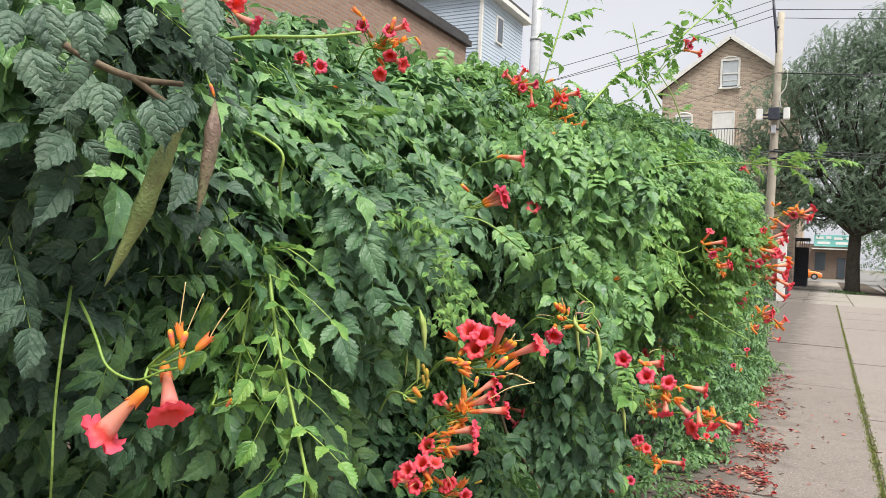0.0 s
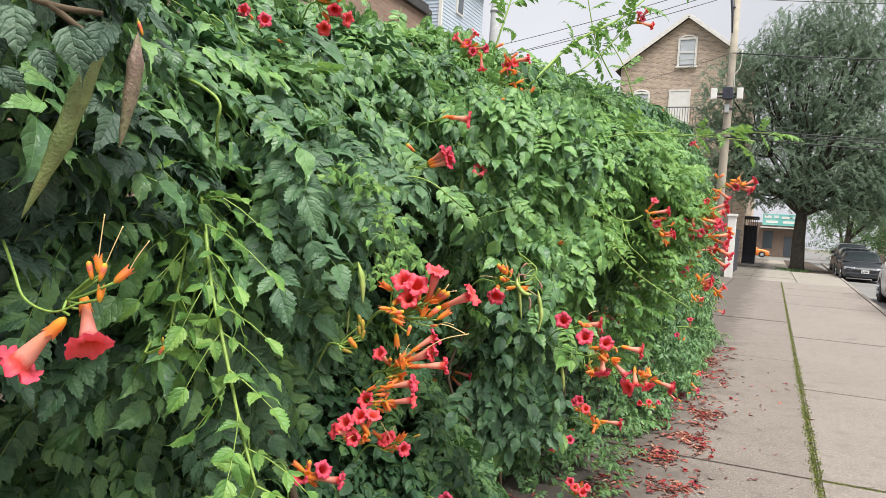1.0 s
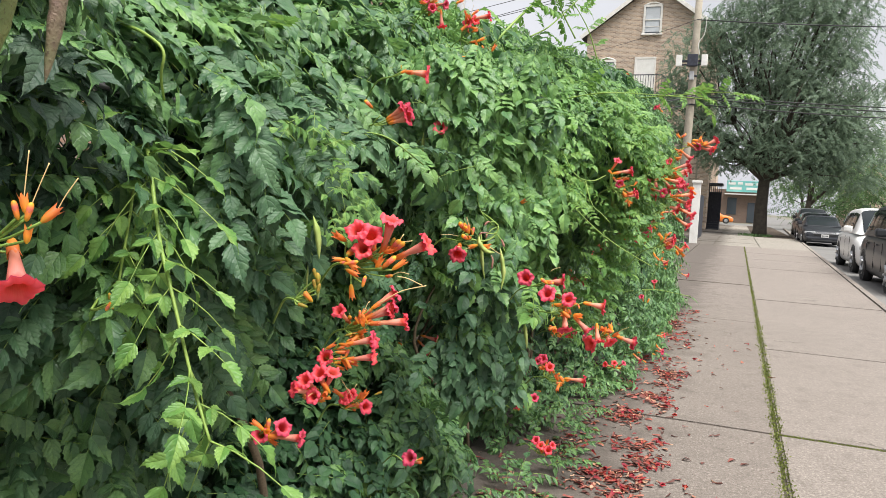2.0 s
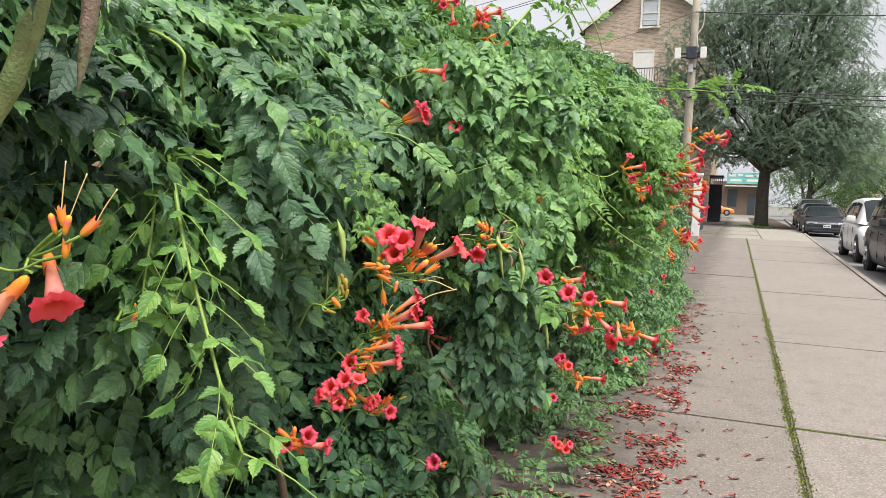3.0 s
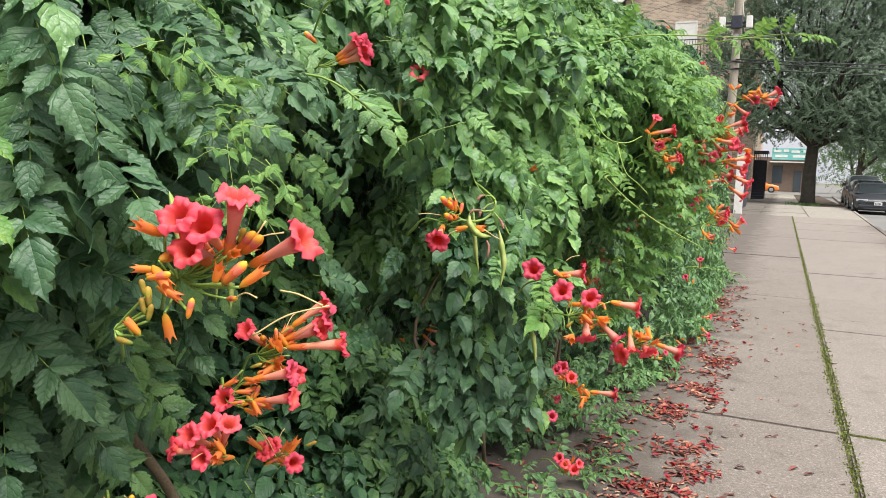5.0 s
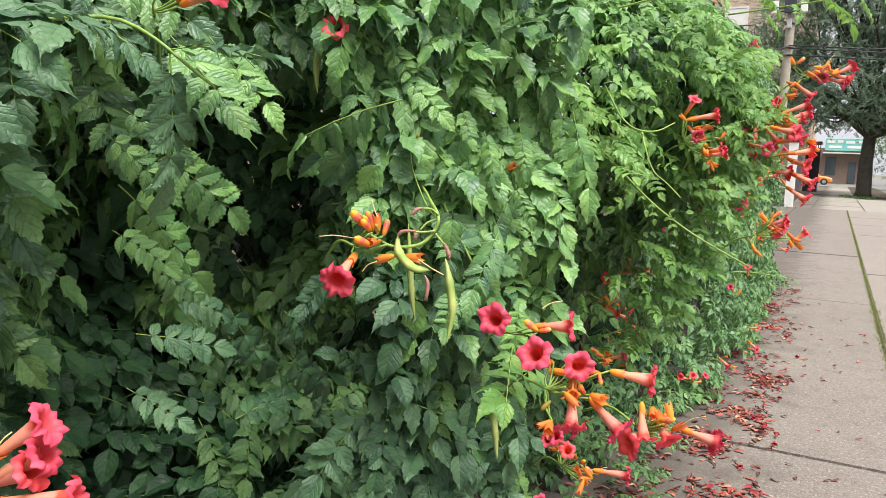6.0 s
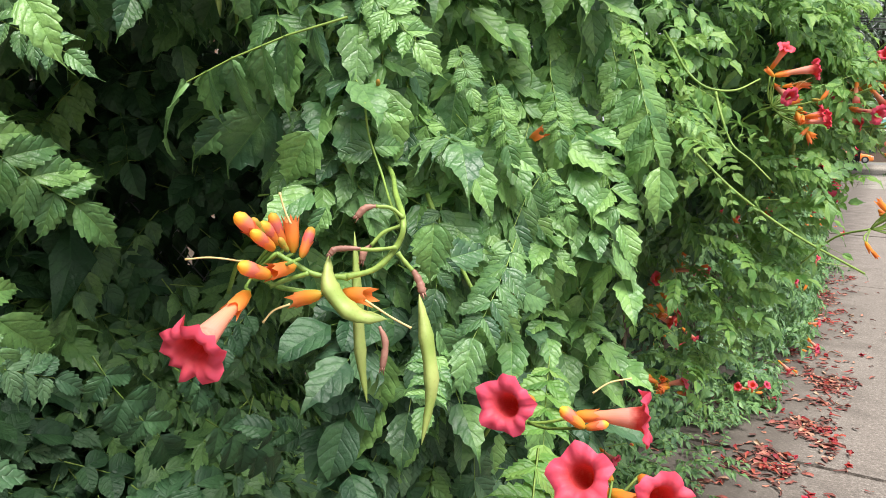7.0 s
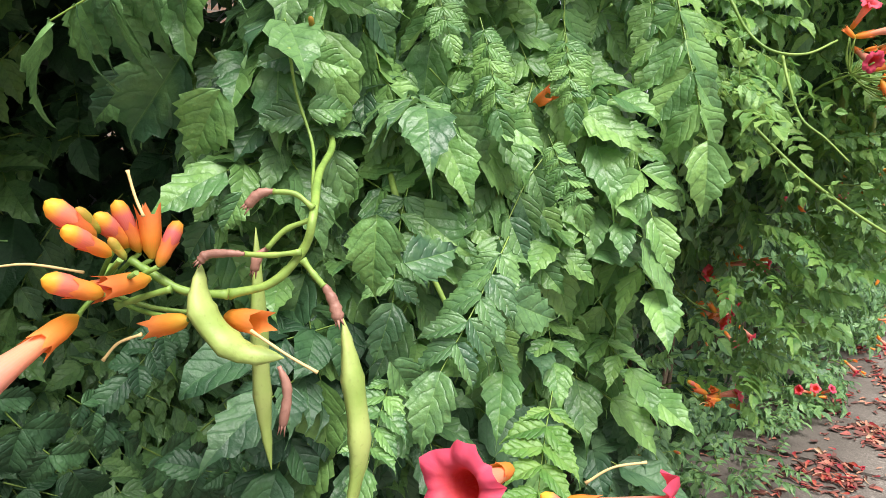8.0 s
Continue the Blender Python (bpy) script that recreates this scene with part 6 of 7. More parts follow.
# ---- trumpet flowers, buds and pods ----
def flower_shape(seed, n=35):
    """A trumpet from the origin (its stalk) along +y, one unit long: calyx, tube and five flared lobes."""
    rng = random.Random(seed)
    s = Shape()
    prof = [(0.10, 0.042), (0.28, 0.068), (0.45, 0.090), (0.62, 0.118), (0.78, 0.145), (0.90, 0.165), (0.965, 0.212), (0.985, 0.268), (0.96, 0.325)]
    bend = rng.uniform(-0.07, 0.07)
    rows, uvs = [], []
    wob = [rng.uniform(-.05, .05) for _ in range(5)]
    tip = [rng.uniform(-.09, .04) for _ in range(5)]
    for i, (yy, r) in enumerate(prof):
        row = []
        for k in range(n):
            a = 2 * math.pi * k / n
            lobe = k * 5 // n
            w = max(0.0, (i - 5) / 3)
            ph = 2 * abs(math.cos(2.5 * a)) ** 0.60 - 1
            rr = r * (1 + w * (0.18 * ph + wob[lobe] + 0.035 * math.sin(13 * a + seed)))
            y2 = yy - w * (0.07 * (1 - ph) * 0.5 - tip[lobe] * max(ph, 0)) + w * 0.035 * math.sin(11 * a + 2 * seed)
            row.append((rr * math.cos(a) + bend * yy * (1 - yy) * 2, y2, rr * math.sin(a) * 0.94))
        rows.append(row)
        uvs.append([(k / n, (0.10, 0.26, 0.42, 0.58, 0.70, 0.80, 0.90, 0.96, 1.0)[i]) for k in range(n + 1)])
    s.grid(rows, uvs, 0, True)
    # the inside of the throat
    inner, iuv = [], []
    for i, t in ((8, 1.0), (7, 0.98), (6, 0.93), (5, 0.86), (4, 0.80), (3, 0.78), (2, 0.76), (1, 0.75)):
        slim = 0.985 if i > 6 else 0.94 if i > 2 else 0.8 if i == 2 else 0.02
        inner.append([(x * slim, y2 + (0.012 if i > 5 else 0.0), z * slim) for x, y2, z in rows[i]])
        iuv.append([(k / n, t) for k in range(n + 1)])
    s.grid(inner, iuv, 0, True)
    s.join(cup_shape(0.30, 0.085, 1, rng))
    return s


def cup_shape(length, radius, slot, rng, n=15):
    """A toothed calyx from the origin along +y."""
    s = Shape()
    rows, uvs = [], []
    for i, (t, r) in enumerate(((0.0, 0.25), (0.18, 0.75), (0.5, 1.0), (0.8, 1.02), (1.0, 1.05))):
        row = []
        for k in range(n):
            a = 2 * math.pi * k / n
            tt = t + ((0.20 if k % 3 == 0 else -0.06) if i == 4 else 0)
            rr = radius * r * (1 + 0.05 * math.sin(k * 2.5 + length * 40)) * (1.30 if i == 4 and k % 3 == 0 else 1)
            row.append((rr * math.cos(a), length * tt, rr * math.sin(a)))
        rows.append(row)
        uvs.append([(k / n, t) for k in range(n + 1)])
    s.grid(rows, uvs, slot, True)
    return s


def round_shape(profile, slot, n=10):
    s = Shape()
    s.grid([[(r * math.cos(2 * math.pi * k / n), y, r * math.sin(2 * math.pi * k / n)) for k in range(n)] for y, r in profile], [[(k / n, (y - profile[0][0]) / (profile[-1][0] - profile[0][0])) for k in range(n + 1)] for y, r in profile], slot, True)
    return s


def bud_shape(seed):
    rng = random.Random(seed)
    f = rng.uniform(0.85, 1.15)
    s = round_shape([(0.0, 0.03), (0.10, 0.10 * f), (0.35, 0.135 * f), (0.62, 0.175 * f), (0.82, 0.168 * f), (0.94, 0.11), (1.0, 0.006)], 0)
    s.join(cup_shape(0.50, 0.148 * f, 1, rng))
    return s


FLOWERS = [shape_mesh("flower", flower_shape(k), [M_FLOWER, M_CALYX]) for k in range(6)]
BUDS = [shape_mesh("bud", bud_shape(k), [M_BUD, M_CALYX]) for k in range(4)]
GREENBUDS = [shape_mesh("bud", bud_shape(k + 9), [M_GREENBUD, M_GREENBUD]) for k in range(3)]
CUPS = [shape_mesh("calyx", cup_shape(1.0, 0.22, 0, random.Random(k)), [M_CALYX]) for k in range(3)]


def twig(pts, r, material, parent=vine):
    """A knotty little stem; a withered calyx (dry) swells and frays at its end."""
    rng = random.Random(int(abs(pts[0][0] * 9000 + pts[-1][2] * 7000)))
    line = smooth_line(pts, 6)
    n = len(line)
    bm = bmesh.new()
    if material == M_DRY:
        radii = [r * (0.55 + 0.75 * math.sin(min(1.0, 1.25 * i / (n - 1)) * math.pi * 0.62)) * rng.uniform(0.82, 1.15) for i in range(n)]
        radii[-1] *= 0.45
    else:
        radii = [r * (1.0 + 0.22 * noise.noise(Vector((i * 0.55, r * 900, pts[0][0] * 50)))) * (1.35 if i in (0, n - 1) else 1) for i in range(n)]
    sweep(bm, line, radii, 9)
    if material == M_DRY:
        d = (line[-1] - line[-3]).normalized()
        for k in range(5):
            side = d.orthogonal().normalized()
            side.rotate(Matrix.Rotation(2 * math.pi * k / 5, 3, d).to_quaternion())
            sweep(bm, [line[-2] + side * r * 0.5, line[-1] + side * r * 0.9 + d * r * rng.uniform(0.6, 1.8)], [r * 0.42, r * 0.08], 5)
    name = "style" if material == M_STYLE else "dry_calyx" if material == M_DRY else "twig"
    return part(name, bm, material, parent, smooth=True)


def pod(pts, w, material=M_POD):
    """A long flattened seed pod with a seam, pointed at both ends."""
    line = smooth_line(pts, 6)
    n, s, rows, uvs = len(line), Shape(), [], []
    for i, p in enumerate(line):
        t = i / (n - 1)
        d = (line[min(i + 1, n - 1)] - line[max(i - 1, 0)]).normalized()
        a = d.cross(Vector((1, 0.4, 0.1))).normalized()
        b = d.cross(a)
        r = w * max(0.04, min(1.0, 3.2 * t, 2.6 * (1 - t)) ** 0.75) * (1 + 0.06 * math.sin(t * 23) + 0.05 * math.sin(t * 61 + 1))
        rows.append([p + a * r * math.cos(2 * math.pi * k / 12) * (1.0 if k % 6 else 1.12) + b * r * 0.72 * math.sin(2 * math.pi * k / 12) for k in range(12)])
        uvs.append([(k / 12, t) for k in range(13)])
    s.grid(rows, uvs, 0, True)
    return part("pod", shape_mesh("pod", s, [material]), None, vine, "green ripening seed pod" if material in (M_POD, M_PODOLIVE) else "purplish-brown ripening seed pod")


def cluster(kind, heads, seed):
    """A spray of flowers (F), buds (B) and empty calyces (C), each given by its mouth and its foot."""
    rng = random.Random(seed)
    feet = [Vector(q) for k, m, q in heads]
    mid = sum(feet, Vector()) / len(feet)
    node = mid + Vector((-0.035, 0.0, -0.012))
    back = node + Vector((-0.12, rng.uniform(0.08, .16), rng.uniform(-.10, -0.02)))
    bm = bmesh.new()
    if kind != "near_pair":
        sweep(bm, smooth_line([back, (back + node) / 2 + Vector((0, 0, 0.02)), node], 4), 0.0021, 6)
    for f in feet:
        sweep(bm, smooth_line([node, (node + f) / 2 + Vector((-0.006, 0, -0.004)), f], 3), 0.0014, 5)
    spent, hairs = [], []
    fan = sum(((Vector(m) - Vector(q)).normalized() for k, m, q in heads), Vector()) / len(heads)
    if len(heads) > 4 and kind.startswith(("crown", "far", "top", "low", "mid", "red")):
        for k in range(min(2 * len(heads), 16)):
            base = rng.choice(feet).lerp(mid, rng.uniform(0.0, 0.7)) + Vector((rng.gauss(0, .007), rng.gauss(0, .010), rng.gauss(0, .008)))
            way = (fan + Vector((rng.gauss(0, .5), rng.gauss(0, .5), rng.gauss(0, .45)))).normalized()
            sweep(bm, smooth_line([node, (node + base) / 2 + Vector((0, 0, -.004)), base], 3), 0.0011, 5)
            spent.append((rng.choice("CCCB"), tuple(base + way * rng.uniform(0.018, 0.030)), tuple(base)))
            if rng.random() < 0.25:
                hairs.append((base + way * 0.012, base + way * 0.035 + Vector((0, 0, 0.004)), base + way * rng.uniform(0.045, 0.06)))
    mouths = [Vector(m) for k, m, q in heads if k == "F"]
    heads = [a for a in list(heads) + spent if a[0] == "F" or all((Vector(a[1]) - m).length > 0.024 for m in mouths)]
    stalk = part("flower_stalk", bm, M_STEM, vine, "branching green flower stalk")
    for h in hairs:
        twig([tuple(p) for p in h], 0.0006, M_STYLE, stalk)
    for k, mouth, foot in heads:
        m, q = np.array(mouth), np.array(foot)
        d = m - q
        ln = float(np.linalg.norm(d))
        if k == "F":
            size = min(max(ln, 0.060), 0.094) * rng.uniform(0.94, 1.06)
            ob = new("flower", rng.choice(FLOWERS))
            at = m - unit(d) * size * 0.97
        elif k == "B":
            size = min(max(ln, 0.018), 0.030)
            green = kind == "green_buds" or rng.random() < 0.25
            ob = new("bud", rng.choice(GREENBUDS if green else BUDS))
            size *= 0.62 if green and kind != "green_buds" else 1.0
            at = m - unit(d) * size
        else:
            size = min(max(ln, 0.015), 0.028)
            ob = new("calyx", rng.choice(CUPS))
            at = m - unit(d) * size
        ob.parent = stalk
        up = (rng.gauss(0, 1), rng.gauss(0, 1), rng.gauss(0, 1))
        wide = min(1.0, 0.066 / size) * (0.80 if kind.startswith(("crown", "low", "top")) else 0.88 if kind.startswith("far") else 1.0)
        ob.matrix_basis = Matrix([list(r) for r in frame_of(at, d, up, size)]) @ Matrix.Diagonal((wide, 1, wide, 1))
    return stalk


def wild_cluster(at, seed, flowers, buds):
    """A loose spray on the vine's face: flowers that lean out and down, with buds and spent calyces between."""
    rng = random.Random(seed)
    heads = []
    for k in range(flowers + buds):
        foot = Vector(at) + Vector((rng.gauss(0, .03), rng.gauss(0, .045), rng.gauss(0, .035)))
        way = Vector((rng.uniform(0.4, 1.0), rng.uniform(-0.6, 0.4), rng.uniform(-0.7, 0.2))).normalized()
        kind = "F" if k < flowers else rng.choice("BCC")
        heads.append((kind, tuple(foot + way * (rng.uniform(0.066, 0.088) if kind == "F" else 0.024)), tuple(foot)))
    return cluster("wild", heads, seed)


wr = random.Random(77)
for k in range(8):
    y, z = wr.uniform(2.7, 4.4), wr.uniform(0.75, 1.55)
    wild_cluster((face_of(y, z) + wr.uniform(0.03, 0.13), y, z), 300 + k, wr.choice((1, 2, 3, 4)), wr.choice((3, 4, 6)))
for k in range(3):
    wild_cluster((wr.uniform(0.62, 0.84), wr.uniform(2.9, 3.7), wr.uniform(1.15, 1.50)), 400 + k, wr.choice((2, 3, 4)), 4)
for k in range(11):
    y, z = wr.uniform(2.4, 9.0), wr.uniform(0.15, 0.9)
    wild_cluster((face_of(y, z) + wr.uniform(0.0, 0.05), y, z), 340 + k, wr.choice((1, 2)), wr.choice((2, 3)))
pod([(0.502, 0.127, 1.496), (0.481, 0.116, 1.441), (0.464, 0.107, 1.386), (0.438, 0.094, 1.322)], 0.0118, M_PODOLIVE)
pod([(0.494, 0.168, 1.512), (0.492, 0.167, 1.464), (0.483, 0.162, 1.396)], 0.0098, M_PODBROWN)
pod([(0.445, 1.558, 1.211), (0.449, 1.555, 1.187), (0.466, 1.562, 1.168), (0.487, 1.575, 1.164)], 0.0092)
pod([(0.433, 1.606, 1.223), (0.441, 1.600, 1.167), (0.448, 1.596, 1.121), (0.456, 1.594, 1.086)], 0.0066)
pod([(0.488, 1.619, 1.176), (0.496, 1.618, 1.143), (0.504, 1.615, 1.102), (0.502, 1.605, 1.057)], 0.0084)
pod([(0.387, 0.800, 1.263), (0.396, 0.804, 1.227), (0.399, 0.806, 1.184)], 0.008)
pod([(0.570, 1.615, 0.980), (0.577, 1.615, 0.947), (0.584, 1.613, 0.902)], 0.007)
pod([(0.565, 3.036, 1.388), (0.569, 3.028, 1.320), (0.576, 3.020, 1.236)], 0.01)
pod([(0.267, 1.672, 1.468), (0.270, 1.670, 1.443), (0.272, 1.667, 1.413)], 0.0055)
pod([(0.216, 1.672, 1.497), (0.218, 1.666, 1.452), (0.224, 1.663, 1.412)], 0.0065)
pod([(0.218, 1.090, 1.149), (0.228, 1.090, 1.113), (0.232, 1.085, 1.061)], 0.0085)
pod([(0.194, 1.099, 1.139), (0.197, 1.091, 1.070)], 0.0035)
pod([(0.616, 3.079, 1.381), (0.619, 3.070, 1.315), (0.627, 3.057, 1.216)], 0.011)
twig([(0.395, 1.670, 1.330), (0.396, 1.676, 1.300), (0.410, 1.676, 1.268), (0.445, 1.640, 1.245), (0.484, 1.600, 1.230)], 0.0011, M_STEM)
twig([(0.340, 1.760, 1.290), (0.400, 1.706, 1.268), (0.450, 1.640, 1.253), (0.485, 1.599, 1.236), (0.483, 1.594, 1.218), (0.471, 1.583, 1.200), (0.452, 1.570, 1.193)], 0.0024, M_STEM)
twig([(0.455, 1.567, 1.194), (0.436, 1.555, 1.195), (0.421, 1.547, 1.203), (0.409, 1.542, 1.210)], 0.0022, M_STEM)
twig([(0.485, 1.599, 1.239), (0.476, 1.595, 1.246), (0.466, 1.589, 1.247)], 0.0016, M_STEM)
twig([(0.464, 1.592, 1.247), (0.457, 1.587, 1.245), (0.452, 1.583, 1.238)], 0.0024, M_DRY)
twig([(0.483, 1.601, 1.233), (0.471, 1.593, 1.227), (0.464, 1.586, 1.217)], 0.0016, M_STEM)
twig([(0.463, 1.588, 1.217), (0.459, 1.584, 1.212), (0.458, 1.582, 1.204)], 0.0022, M_DRY)
twig([(0.485, 1.590, 1.217), (0.472, 1.581, 1.215), (0.460, 1.574, 1.215)], 0.0016, M_STEM)
twig([(0.468, 1.567, 1.217), (0.460, 1.562, 1.217), (0.452, 1.557, 1.216), (0.449, 1.554, 1.212)], 0.0021, M_DRY)
twig([(0.486, 1.590, 1.213), (0.493, 1.592, 1.205), (0.497, 1.594, 1.200)], 0.0018, M_STEM)
twig([(0.497, 1.594, 1.201), (0.502, 1.596, 1.192), (0.506, 1.596, 1.182)], 0.0026, M_DRY)
twig([(0.410, 1.532, 1.187), (0.423, 1.541, 1.193), (0.434, 1.548, 1.197)], 0.0018, M_STEM)
twig([(0.412, 1.522, 1.161), (0.418, 1.527, 1.170), (0.428, 1.534, 1.175)], 0.0008, M_STYLE)
twig([(0.475, 1.564, 1.179), (0.492, 1.573, 1.167), (0.506, 1.580, 1.159)], 0.0008, M_STYLE)
twig([(0.358, 1.498, 1.206), (0.375, 1.508, 1.208), (0.399, 1.522, 1.205)], 0.0007, M_STYLE)
twig([(0.413, 1.540, 1.257), (0.417, 1.541, 1.244), (0.422, 1.542, 1.234)], 0.0008, M_STYLE)
twig([(0.556, 0.136, 1.309), (0.547, 0.131, 1.293), (0.541, 0.128, 1.280)], 0.0005, M_STYLE)
twig([(0.519, 0.117, 1.331), (0.517, 0.116, 1.307), (0.516, 0.115, 1.289)], 0.0005, M_STYLE)
twig([(0.534, 0.125, 1.321), (0.528, 0.121, 1.302), (0.522, 0.118, 1.284)], 0.0005, M_STYLE)
twig([(0.634, 1.624, 1.121), (0.644, 1.631, 1.129), (0.657, 1.640, 1.132)], 0.0006, M_STYLE)
twig([(0.475, 1.583, 1.155), (0.480, 1.584, 1.142), (0.480, 1.580, 1.122)], 0.0022, M_DRY)
twig([(0.585, 0.745, 1.175), (0.601, 0.752, 1.172), (0.624, 0.760, 1.162)], 0.0008, M_STYLE)
twig([(0.616, 0.654, 1.222), (0.631, 0.663, 1.250)], 0.0007, M_STYLE)
twig([(0.563, 0.731, 1.130), (0.593, 0.746, 1.151), (0.630, 0.763, 1.162)], 0.0008, M_STYLE)
cluster("curtain_flower", [("F", (0.425, 1.870, 1.312), (0.385, 1.900, 1.300)), ("C", (0.480, 1.880, 1.310), (0.460, 1.890, 1.300)), ("B", (0.395, 1.690, 1.352), (0.389, 1.700, 1.337))], 61)
cluster("near_pair", [("F", (0.512, 0.113, 1.206), (0.487, 0.128, 1.239)), ("F", (0.464, 0.077, 1.188), (0.503, 0.097, 1.238)), ("C", (0.515, 0.115, 1.291), (0.518, 0.116, 1.275)), ("C", (0.541, 0.128, 1.281), (0.537, 0.115, 1.269)), ("C", (0.520, 0.117, 1.264), (0.519, 0.116, 1.252)), ("B", (0.508, 0.111, 1.287), (0.511, 0.113, 1.272)), ("B", (0.522, 0.118, 1.286), (0.519, 0.116, 1.272))], 1)
cluster("small_buds", [("B", (0.241, 0.479, 1.142), (0.240, 0.479, 1.126)), ("B", (0.236, 0.477, 1.114), (0.240, 0.479, 1.122)), ("B", (0.246, 0.482, 1.117), (0.241, 0.479, 1.126))], 2)
cluster("crown_a", [("F", (0.594, 0.627, 1.248), (0.574, 0.680, 1.217)), ("F", (0.574, 0.619, 1.254), (0.565, 0.676, 1.210)), ("F", (0.584, 0.620, 1.227), (0.575, 0.674, 1.208)), ("F", (0.620, 0.640, 1.272), (0.603, 0.649, 1.221)), ("F", (0.674, 0.660, 1.238), (0.622, 0.657, 1.213)), ("B", (0.631, 0.639, 1.218), (0.613, 0.630, 1.199)), ("C", (0.546, 0.606, 1.245), (0.552, 0.629, 1.235)), ("C", (0.547, 0.602, 1.209), (0.563, 0.609, 1.209)), ("C", (0.581, 0.615, 1.187), (0.564, 0.608, 1.195)), ("B", (0.555, 0.605, 1.204), (0.566, 0.610, 1.205)), ("C", (0.643, 0.644, 1.211), (0.627, 0.635, 1.197)), ("B", (0.592, 0.619, 1.187), (0.590, 0.617, 1.175)), ("B", (0.635, 0.644, 1.242), (0.609, 0.652, 1.222)), ("B", (0.627, 0.640, 1.245), (0.609, 0.652, 1.222)), ("B", (0.641, 0.646, 1.239), (0.610, 0.652, 1.218))], 3)
cluster("crown_b", [("F", (0.444, 1.046, 1.104), (0.397, 1.017, 1.065)), ("F", (0.445, 1.043, 1.080), (0.383, 1.018, 1.044)), ("F", (0.469, 1.051, 1.043), (0.395, 1.012, 1.037)), ("F", (0.437, 1.038, 1.067), (0.367, 1.021, 1.035)), ("F", (0.340, 0.988, 1.062), (0.346, 1.021, 1.036)), ("B", (0.380, 1.008, 1.065), (0.382, 1.007, 1.048)), ("B", (0.403, 1.021, 1.069), (0.380, 1.017, 1.047)), ("C", (0.419, 1.022, 1.020), (0.400, 1.013, 1.026)), ("C", (0.373, 1.003, 1.048), (0.381, 1.005, 1.035)), ("B", (0.361, 0.990, 0.999), (0.384, 1.002, 1.005)), ("F", (0.414, 1.017, 0.998), (0.366, 1.026, 0.997)), ("C", (0.389, 1.004, 1.001), (0.378, 1.001, 1.015))], 4)
cluster("crown_c", [("F", (0.427, 0.987, 1.012), (0.364, 0.969, 0.996)), ("F", (0.431, 0.985, 0.977), (0.369, 0.968, 0.966)), ("F", (0.339, 0.944, 0.972), (0.327, 1.002, 0.944)), ("B", (0.386, 0.970, 1.022), (0.362, 0.958, 1.012)), ("C", (0.354, 0.954, 0.998), (0.338, 0.946, 0.988)), ("C", (0.386, 0.963, 0.953), (0.377, 0.961, 0.971))], 5)
cluster("crown_d", [("F", (0.324, 0.891, 0.934), (0.326, 0.948, 0.896)), ("F", (0.351, 0.904, 0.950), (0.338, 0.954, 0.901)), ("F", (0.342, 0.896, 0.903), (0.335, 0.951, 0.882)), ("F", (0.376, 0.915, 0.952), (0.349, 0.931, 0.905)), ("F", (0.305, 0.881, 0.915), (0.338, 0.916, 0.903)), ("C", (0.361, 0.906, 0.928), (0.374, 0.910, 0.910))], 6)
cluster("crown_e", [("F", (0.338, 1.039, 0.866), (0.337, 1.088, 0.824)), ("F", (0.381, 1.055, 0.847), (0.331, 1.087, 0.839)), ("F", (0.347, 1.043, 0.871), (0.346, 1.073, 0.846)), ("B", (0.410, 1.071, 0.881), (0.371, 1.052, 0.862)), ("C", (0.315, 1.030, 0.880), (0.334, 1.037, 0.866)), ("C", (0.370, 1.053, 0.877), (0.361, 1.048, 0.862))], 7)
cluster("low_spray", [("F", (0.320, 0.831, 0.854), (0.267, 0.859, 0.817)), ("F", (0.355, 0.844, 0.834), (0.286, 0.825, 0.832)), ("C", (0.267, 0.809, 0.862), (0.288, 0.816, 0.846)), ("F", (0.281, 0.812, 0.837), (0.266, 0.848, 0.821)), ("B", (0.288, 0.816, 0.842), (0.280, 0.832, 0.821))], 8)
cluster("green_buds", [("B", (0.449, 0.681, 1.144), (0.457, 0.682, 1.127)), ("C", (0.451, 0.681, 1.140), (0.463, 0.685, 1.127)), ("B", (0.466, 0.692, 1.175), (0.469, 0.691, 1.154)), ("B", (0.471, 0.692, 1.158), (0.469, 0.689, 1.141)), ("B", (0.461, 0.688, 1.164), (0.466, 0.688, 1.147)), ("B", (0.441, 0.675, 1.123), (0.451, 0.679, 1.120)), ("B", (0.460, 0.689, 1.182), (0.465, 0.690, 1.165))], 9)
cluster("lone_low", [("C", (0.391, 1.288, 0.680), (0.408, 1.294, 0.663)), ("C", (0.419, 1.298, 0.663), (0.408, 1.293, 0.657)), ("F", (0.387, 1.285, 0.662), (0.396, 1.320, 0.644))], 10)
cluster("upper_tubes", [("F", (0.313, 1.362, 1.521), (0.251, 1.354, 1.492)), ("F", (0.296, 1.356, 1.528), (0.251, 1.355, 1.498)), ("F", (0.309, 1.358, 1.503), (0.251, 1.354, 1.486)), ("B", (0.204, 1.317, 1.541), (0.239, 1.339, 1.505))], 11)
cluster("upper_face", [("F", (0.290, 1.618, 1.507), (0.271, 1.673, 1.490))], 12)
cluster("upper_side", [("F", (0.365, 1.339, 1.605), (0.310, 1.326, 1.611)), ("B", (0.303, 1.314, 1.626), (0.304, 1.313, 1.609)), ("C", (0.314, 1.318, 1.612), (0.304, 1.313, 1.607))], 13)
